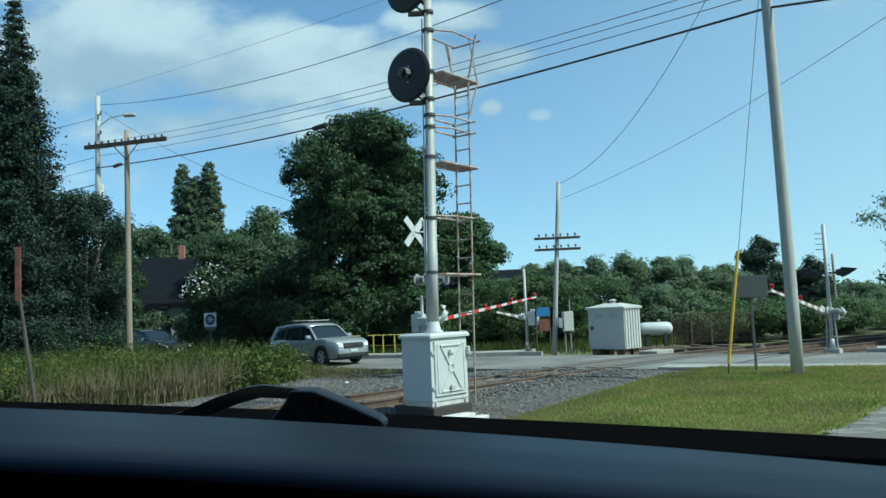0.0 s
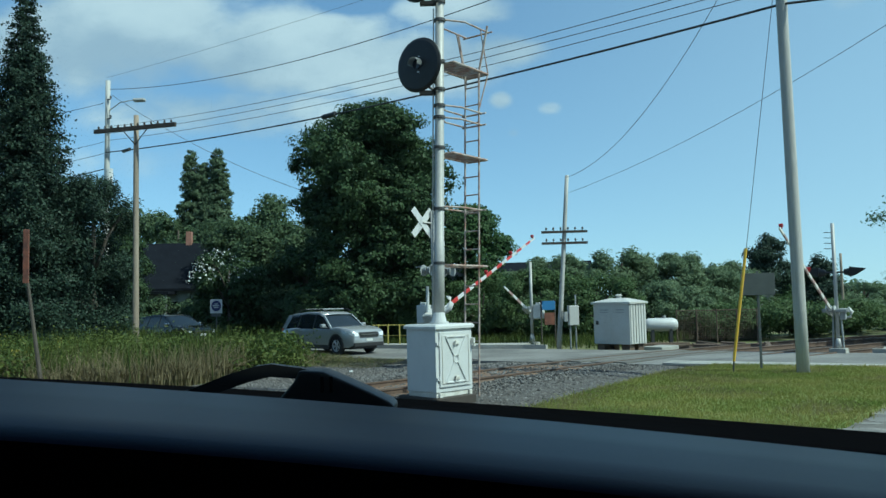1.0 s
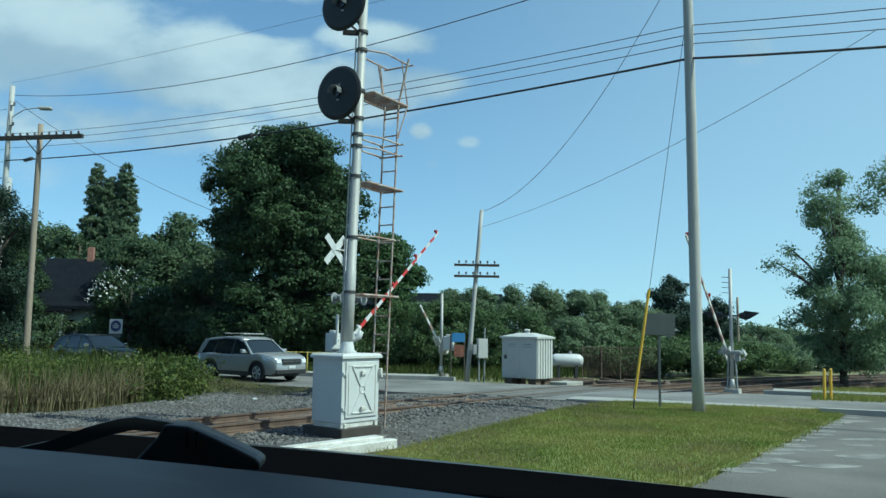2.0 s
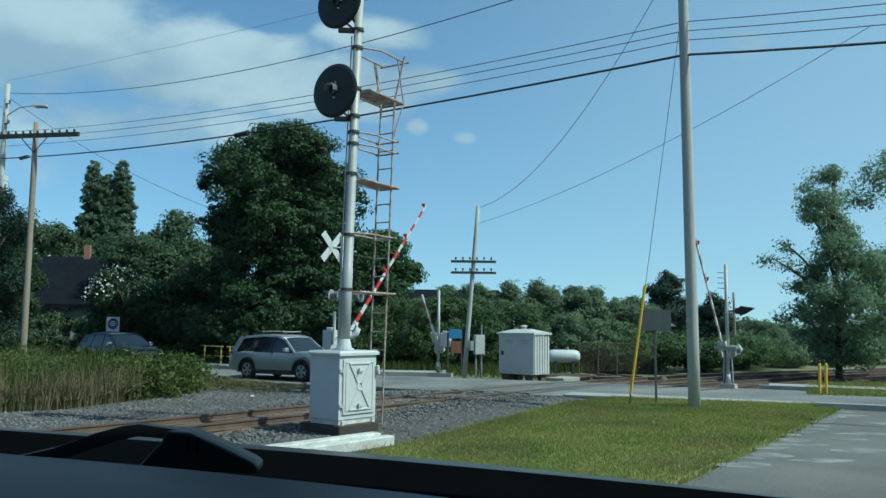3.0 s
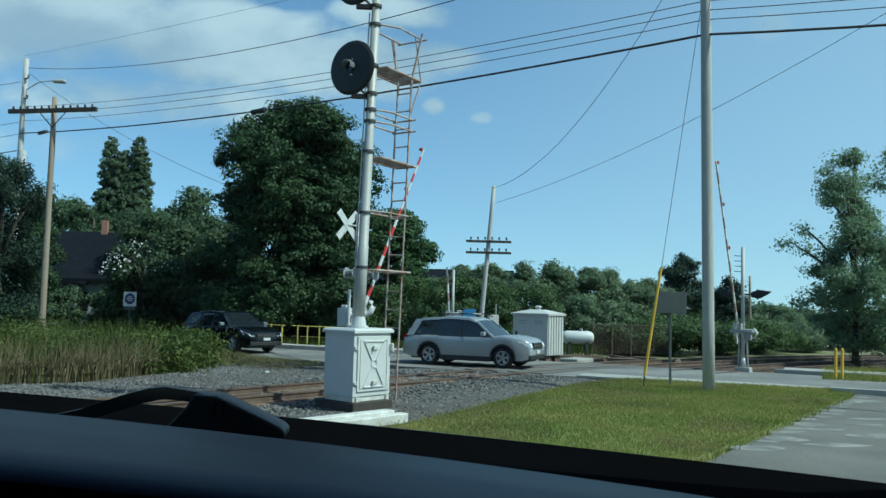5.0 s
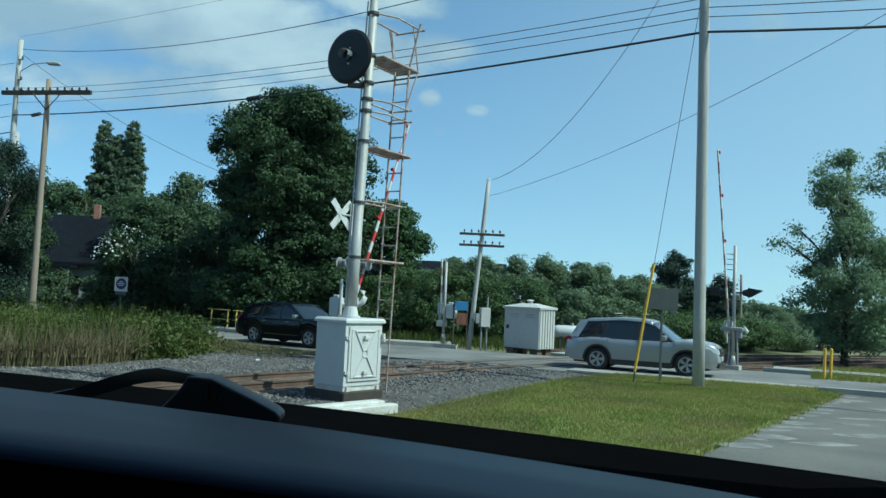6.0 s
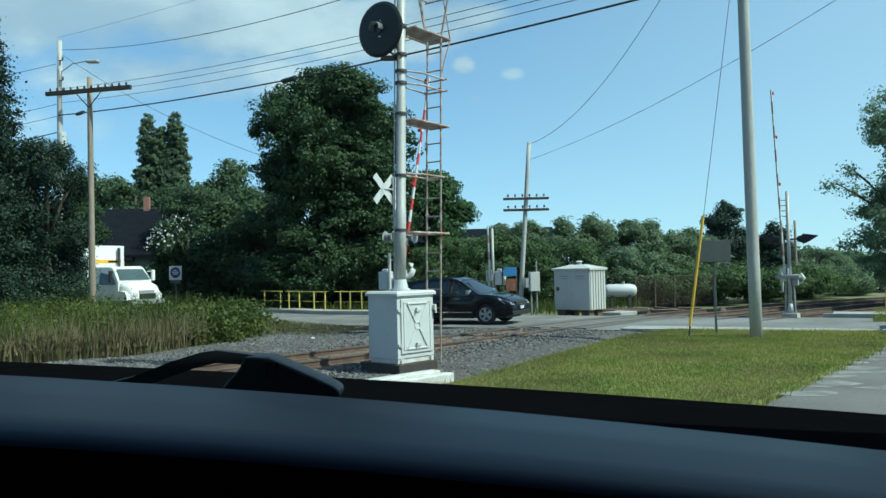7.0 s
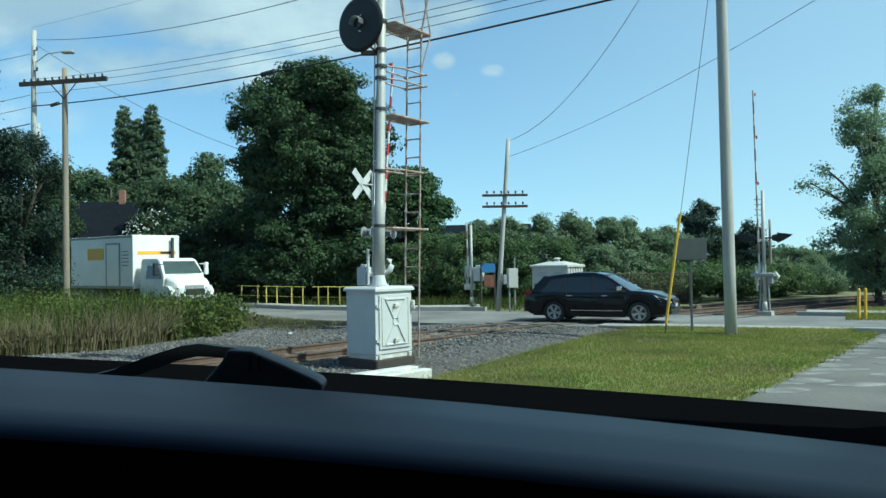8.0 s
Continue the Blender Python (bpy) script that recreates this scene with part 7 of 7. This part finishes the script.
    for x in (-0.95, 0.95):
        for y in (-1.3, 1.6):
            bm = bmesh.new()
            rod(bm, (x - 0.12, y, 0.37), (x + 0.12, y, 0.37), 0.38, n=24)
            part("wheel", bm, M_TYRE, c)
    return c


own_vehicle()

# ---- trees ----
MAPLE = [(0.5, 4.0, 3.6), (2.9, 5.1, 4.2), (4.9, 4.9, 4.3), (7.4, 4.3, 4.9), (8.2, 5.0, 4.4), (9.8, 4.8, 3.7), (11.2, 3.7, 2.8), (12.4, 2.1, 1.2)]
tree("maple_tree", -4.3, 42.0, outlined(MAPLE, 190, 0.95, 1) + outlined([(z, w * 0.72, e * 0.72) for z, w, e in MAPLE], 60, 1.3, 4), 260000, 0.15, M_MAPLE, 0.42, 10.5, "large dense dark green maple tree behind the road", "tree", 22, 0.42, droop=0.3)
tree("shade_tree", 0.7, 46.5, spread(0.0, 4.1, 2.5, 3.4, 18, 0.95, 5), 34000, 0.18, M_MAPLE2, 0.22, 6, "mid-green tree standing behind the maple", "tree", 8, 0.5)
POPLAR = [(-0.3 + 0.25 * math.sin(k), 0.3 * math.cos(k * 1.7), 5.0 + k * 1.0, 1.35 - 0.95 * max(0, k - 8) / 3, 1.2 - 0.6 * max(0, k - 8) / 3, 0.95) for k in range(12)]
POPLAR += [(1.0 + 0.25 * math.cos(k * 2.1), 0.3 * math.sin(k), 4.8 + k * 1.0, 1.4 - 0.9 * max(0, k - 7) / 3, 1.1 - 0.5 * max(0, k - 7) / 3, 0.95) for k in range(11)]
POPLAR += [(2.1 + 0.2 * math.cos(k * 1.3), 0.3 * math.sin(k), 4.8 + k * 1.0, 1.3 - 0.8 * max(0, k - 8) / 3, 1.1 - 0.5 * max(0, k - 8) / 3, 0.95) for k in range(12)]
tree("poplar_tree", -24.9, 75.0, POPLAR, 90000, 0.19, M_POPLAR, 0.35, 14, "tall upright poplar tree with two tops", "tree", 8, 0.30)
tree("willow_tree", -22.0, 62.0, spread(0, 4.6, 3.6, 4.4, 22, 1.2, 16), 26000, 0.20, M_FARDARK, 0.3, 8, "soft grey-green tree beside the house", "tree", 8, 0.6)
tree("willow_tree", -18.4, 60.0, spread(0, 4.4, 4.2, 4.2, 26, 1.3, 8), 36000, 0.20, M_FARDARK, 0.3, 8, "soft grey-green tree behind the house", "tree", 8, 0.6)
tree("willow_tree", -13.4, 58.0, spread(0, 5.2, 3.8, 4.6, 22, 1.2, 9), 30000, 0.20, M_FARDARK, 0.3, 8, "soft grey-green tree beside the house", "tree", 8, 0.6)
tree("cedar_tree", -15.1, 32.6, spread(0, 3.7, 2.3, 3.7, 50, 0.75, 10), 90000, 0.085, M_SPRUCE, 0.2, 6.5, "dark bushy evergreen beside the road", "tree", 6, 0.4)
tree("cedar_tree", -18.2, 33.4, spread(0, 3.9, 2.7, 3.8, 50, 0.82, 11), 90000, 0.09, M_SPRUCE, 0.22, 7, "broad dark evergreen beside the road", "tree", 6, 0.4)
tree("yard_tree", -20.9, 48.6, spread(0, 3.7, 1.75, 3.8, 34, 0.62, 320, ry=1.25), 52000, 0.12, M_MAPLE, 0.18, 6.6, "dark leafy tree standing before the house", "tree", 10, 0.4)
tree("oak_tree", -27.0, 66.0, spread(0, 5.2, 5.0, 5.0, 24, 1.5, 12), 26000, 0.24, M_FARDARK, 0.35, 8, "rounded green tree far behind the house", "tree", 8, 0.7)
tree("oak_tree", -34.0, 62.0, spread(0, 5.4, 5.5, 5.2, 24, 1.5, 13), 26000, 0.24, M_MAPLE2, 0.35, 8, "rounded green tree far behind the evergreens", "tree", 8, 0.7)


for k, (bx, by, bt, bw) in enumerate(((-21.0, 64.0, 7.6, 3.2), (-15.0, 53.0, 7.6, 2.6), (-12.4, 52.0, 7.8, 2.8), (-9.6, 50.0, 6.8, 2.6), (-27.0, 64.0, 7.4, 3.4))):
    tree("yard_tree", bx, by, spread(0, bt * 0.52, bw, bt * 0.48, 26, 0.95, 300 + k), 34000, 0.165, M_FARDARK, 0.2, bt * 0.8, "soft green tree filling the yard beside the house", "tree", 8, 0.5)


def flowering_shrub():
    s = tree("flowering_shrub", -13.5, 46.4, spread(0, 2.75, 2.2, 2.7, 26, 0.7, 14), 16000, 0.17, M_MAPLE, 0.14, 4, "large green shrub with white blossoms", "shrub", 8, 0.45)
    # blossoms sit on the sunny upper side
    d = unit(420)
    d[:, 1] = -np.abs(d[:, 1])
    d[:, 2] = np.abs(d[:, 2]) * 1.1
    c = np.concatenate([np.array([-0.4, -0.3, 2.6]) + d[:300] * np.array([1.9, 1.8, 2.3]), np.array([1.1, -0.3, 2.4]) + d[300:] * np.array([1.1, 1.7, 1.9])])
    c = c[(c[:, 2] > 3.3) & ((c[:, 0] < 0.1) | (rng.uniform(0, 1, len(c)) < 0.3))]
    c = c + rng.normal(0, 0.10, c.shape)
    v, f = leaf_cards(c, 0.12)
    b = raw_mesh("blossom", v, f, M_PETAL)
    b.parent = s
    tagged(b, "white blossoms")


flowering_shrub()


def spruce(x, y, h, r, seed, label, n=120000):
    t = empty("spruce_tree", pose(x, y, 0), label, "tree")
    bm = bmesh.new()
    tube(bm, [(0, 0, -0.3), (0, 0, h * 0.5), (0, 0, h)], [0.24, 0.13, 0.015], 8)
    rd = random.Random(seed)
    pts = []
    z = 0.9
    while z < h - 0.15:
        k = (1 - z / h) ** 0.8
        m = 9 if z < h * 0.8 else 5
        for i in range(m):
            a = 2 * math.pi * i / m + rd.uniform(-0.4, 0.4)
            L = max(0.18, r * k * rd.uniform(0.75, 1.2))
            tip = V((math.cos(a) * L, math.sin(a) * L, z - 0.22 * L + 0.12))
            tube(bm, [(0, 0, z), (tip.x * 0.5, tip.y * 0.5, z - 0.16 * L), tip], [0.03, 0.02, 0.006], 4)
            pts.append((V((0, 0, z)), tip, L))
        z += 0.30 + 0.12 * k
    part("trunk", bm, M_BARK, t)
    w = np.array([p[2] for p in pts])
    idx = rng.choice(len(pts), n, p=w / w.sum())
    u = rng.uniform(0.15, 1.05, n)[:, None]
    A = np.array([tuple(p[0]) for p in pts])[idx]
    B = np.array([tuple(p[1]) for p in pts])[idx]
    L = w[idx][:, None]
    c = A + (B - A) * u + rng.normal(0, 1, (n, 3)) * np.array([0.16, 0.16, 0.09]) * (0.5 + 0.5 * L)
    c[:, 2] -= (0.3 * u * (1 - u) * L)[:, 0]
    o = (B - A) / (np.linalg.norm(B - A, axis=1)[:, None] + 1e-9) * 0.4 + np.array([0, 0, 0.5]) + unit(n) * 0.5
    v, f = leaf_cards(c, 0.10, droop=0.25, out=o / np.linalg.norm(o, axis=1)[:, None], bias=0.55)
    cr = raw_mesh("crown", v, f, M_SPRUCE)
    cr.parent = t


spruce(-16.9, 30.6, 14.9, 2.9, 21, "tall dark green spruce beside the tall grass")
spruce(-21.0, 31.5, 11.5, 2.9, 22, "dark green spruce standing behind the tall grass", 60000)
spruce(-24.5, 34.5, 14.0, 3.2, 23, "dark green spruce standing behind the tall grass", 50000)

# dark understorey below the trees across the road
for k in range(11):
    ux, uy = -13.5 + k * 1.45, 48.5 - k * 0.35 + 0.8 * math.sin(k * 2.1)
    tree("understorey_shrub", ux, uy, spread(0, 1.25, 1.4, 1.35, 10, 0.6, 80 + k), 5200, 0.15, M_FARDARK, 0.08, 1.6, "dark leafy shrub in the shade of the trees", "shrub", 5, 0.4)

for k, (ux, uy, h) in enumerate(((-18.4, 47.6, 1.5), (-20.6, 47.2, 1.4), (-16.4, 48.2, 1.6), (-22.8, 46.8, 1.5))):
    tree("understorey_shrub", ux, uy, spread(0, h * 0.8, 1.3, h * 0.8, 12, 0.55, 95 + k), 6000, 0.14, M_FARDARK, 0.08, h, "leafy shrub in front of the house", "shrub", 5, 0.4)

# hedge and wood behind the shed, and along the track to the east
HEDGE = [(1.2, 41.5, 2.4, 3.0, 31, M_BUSH, 3.6), (4.0, 40.0, 2.5, 2.9, 32, M_BUSH, 3.5), (6.6, 39.0, 2.2, 2.7, 33, M_BUSH, 3.3), (-1.5, 40.5, 1.8, 1.6, 34, M_BUSH, 2.1),
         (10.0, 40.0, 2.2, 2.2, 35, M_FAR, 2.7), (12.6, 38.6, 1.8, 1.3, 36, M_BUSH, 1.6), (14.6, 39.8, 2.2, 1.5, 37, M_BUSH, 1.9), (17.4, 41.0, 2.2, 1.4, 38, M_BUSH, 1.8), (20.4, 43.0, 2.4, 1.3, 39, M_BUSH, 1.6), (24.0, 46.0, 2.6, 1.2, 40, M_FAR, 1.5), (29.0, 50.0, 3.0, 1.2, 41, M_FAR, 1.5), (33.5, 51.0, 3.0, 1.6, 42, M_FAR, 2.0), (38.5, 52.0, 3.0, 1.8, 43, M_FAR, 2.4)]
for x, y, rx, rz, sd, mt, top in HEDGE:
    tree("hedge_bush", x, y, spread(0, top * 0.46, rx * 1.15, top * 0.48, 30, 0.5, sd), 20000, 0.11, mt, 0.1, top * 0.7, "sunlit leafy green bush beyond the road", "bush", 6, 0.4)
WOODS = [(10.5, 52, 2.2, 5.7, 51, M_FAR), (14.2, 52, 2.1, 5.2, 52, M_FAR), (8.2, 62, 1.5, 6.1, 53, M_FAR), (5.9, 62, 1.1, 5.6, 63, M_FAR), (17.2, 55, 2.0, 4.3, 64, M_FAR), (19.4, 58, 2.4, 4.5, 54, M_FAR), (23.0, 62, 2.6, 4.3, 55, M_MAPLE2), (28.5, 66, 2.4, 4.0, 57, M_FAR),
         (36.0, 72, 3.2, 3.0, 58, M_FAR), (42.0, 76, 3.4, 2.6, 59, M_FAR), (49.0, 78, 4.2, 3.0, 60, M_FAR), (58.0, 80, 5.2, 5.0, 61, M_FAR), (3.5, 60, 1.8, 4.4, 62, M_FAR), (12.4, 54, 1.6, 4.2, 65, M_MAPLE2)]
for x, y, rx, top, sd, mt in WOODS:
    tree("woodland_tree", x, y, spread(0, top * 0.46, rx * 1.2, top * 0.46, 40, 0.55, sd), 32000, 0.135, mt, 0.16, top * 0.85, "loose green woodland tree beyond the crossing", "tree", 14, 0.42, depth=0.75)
for px, py, pk in ((23.0, 60.0, 1.03), (26.8, 60.0, 0.72)):
    tree("pine_tree", px, py, [(0.5 * math.sin(z * 5) * k, 0.4 * math.cos(z * 5), z * pk, 1.5 * k * pk, 1.5 * k * pk, 0.45) for z, k in ((2.2, 1.2), (3.1, 1.2), (3.9, 1.0), (4.7, 0.85), (5.4, 0.6), (5.9, 0.3))], 15000, 0.15, M_SPRUCE, 0.2, 6 * pk, "dark pine tree rising above the wood", "tree", 5, 0.45)
tree("aspen_tree", 19.4, 31.6, spread(-0.15, 7.15, 1.5, 1.7, 22, 0.5, 71, cy=0.0) + spread(0.3, 3.2, 2.5, 3.0, 70, 0.62, 72) + spread(-2.5, 4.95, 0.95, 0.75, 9, 0.22, 73) + spread(-1.75, 2.5, 0.8, 0.5, 7, 0.25, 74), 46000, 0.10, M_ASPEN, 0.15, 8.4, "airy grey-green aspen tree beside the track", "tree", 26, 0.40, depth=0.8)
tree("aspen_tree", 24.0, 33.5, spread(0, 5.6, 3.2, 4.6, 34, 0.8, 75), 20000, 0.105, M_ASPEN, 0.22, 8, "airy grey-green aspen tree beside the track", "tree", 12, 0.5, depth=0.5)


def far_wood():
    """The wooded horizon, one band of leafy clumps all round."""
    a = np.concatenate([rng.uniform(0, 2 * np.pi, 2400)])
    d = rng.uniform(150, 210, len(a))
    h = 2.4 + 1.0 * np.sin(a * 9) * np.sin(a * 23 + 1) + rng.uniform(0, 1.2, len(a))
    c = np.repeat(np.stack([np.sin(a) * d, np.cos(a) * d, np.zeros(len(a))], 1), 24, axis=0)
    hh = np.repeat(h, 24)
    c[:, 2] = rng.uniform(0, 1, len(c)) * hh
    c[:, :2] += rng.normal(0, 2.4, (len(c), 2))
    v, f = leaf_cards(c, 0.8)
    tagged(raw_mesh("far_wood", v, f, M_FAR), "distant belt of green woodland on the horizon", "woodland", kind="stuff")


far_wood()
# unseen trees added behind the lot close the place and cut sky fill
for k in range(13):
    a = radians(100 + k * 14)
    tree("sky_block_tree", 34 * math.sin(a) - 4, 34 * math.cos(a) - 4, spread(0, 8.5, 5.4, 8.2, 30, 1.9, 200 + k), 5000, 0.7, M_MAPLE2, 0.3, 9, "unseen leafy tree added beside the parking lot to cut sky fill", "tree", 6, 0.8)


# ---- what moves ----
def arm_rows(pz, degs, x=0.0):
    return [(t, pose(x, -0.15, pz, 0, -a, 0)) for t, a in degs]


def drive(car, wheels, rows, off, r, ref, z=0.0, turn=0.0):
    """rows: seconds and the metres along the road of a point that lies ref metres ahead of the car's origin."""
    def at(s):
        p = road_at(s - ref, off, z)
        return pose(p.x, p.y, p.z, 0, 0, math.degrees(road_heading(s - ref)) + turn)
    walk(car, [(t, at(s)) for t, s in rows])
    ts, ss = [a for a, b in rows], [b for a, b in rows]
    for w in wheels:
        x, y, zz = w.location
        spin = []
        for i in range(121):
            t = i / 15
            d = float(np.interp(t, ts, ss)) - ss[0]
            spin.append((t, pose(x, y, zz, 0, math.degrees(d / r), 0)))
        walk(w, spin)


def motions():
    walk(ARM_NEAR, arm_rows(1.59, ((0.0, 5.6), (0.2, 9.0), (0.5, 14.6), (0.8, 18.8), (1.0, 22.6), (1.2, 25.5), (1.5, 29.7), (2.2, 37.5), (3.0, 44.4), (3.5, 48.3), (4.5, 55.4), (5.8, 64.5), (6.5, 69.8), (7.0, 74.5), (8.0, 82.5)), 0.10))
    walk(ARM_FAR, arm_rows(1.46, ((0.0, 7.7), (0.5, 18.4), (0.8, 23.7), (1.0, 27.3), (1.5, 36.0), (2.5, 51), (3.5, 63.1), (4.5, 76), (5.8, 86.0), (8.0, 87.0))))
    walk(ARM_EAST, arm_rows(1.35, ((0.0, 6.8), (1.0, 22.5), (2.2, 36), (3.5, 48.1), (4.5, 56.0), (5.8, 66.0), (6.5, 74.5), (7.0, 78.9), (8.0, 86.0))))
    drive(SILVER_CAR, SILVER_WHEELS, [(0.0, -2.96), (0.5, -2.74), (1.0, -2.41), (1.5, -2.13), (1.7, -2.02), (2.3, -1.03), (2.8, 0.04), (3.0, 0.54), (3.5, 1.97), (4.0, 3.53), (4.5, 5.24), (5.0, 7.68), (5.4, 9.9), (5.8, 12.30), (6.0, 13.70), (6.5, 17.52), (7.0, 21.6), (7.5, 26.0), (8.0, 30.5)], 1.90, 0.34, 1.36)
    drive(DARK_CAR, DARK_WHEELS, [(0.0, -16.4), (1.0, -15.0), (2.0, -13.0), (3.0, -10.9), (3.5, -9.63), (4.0, -7.6), (4.5, -5.53), (5.1, -3.0), (5.8, -0.14), (6.0, 0.72), (6.5, 3.15), (7.0, 5.64), (7.5, 8.48), (8.0, 11.45)], 1.75, 0.34, 1.36)
    drive(TRUCK, TRUCK_WHEELS, [(0.0, -42.0), (1.5, -37.8), (3.0, -33.0), (4.5, -27.4), (5.8, -21.7), (6.0, -20.8), (6.5, -18.5), (7.0, -15.97), (7.5, -13.2), (8.0, -10.05)], 1.75, 0.46, 0.0, 0.0, 5.0)


motions()
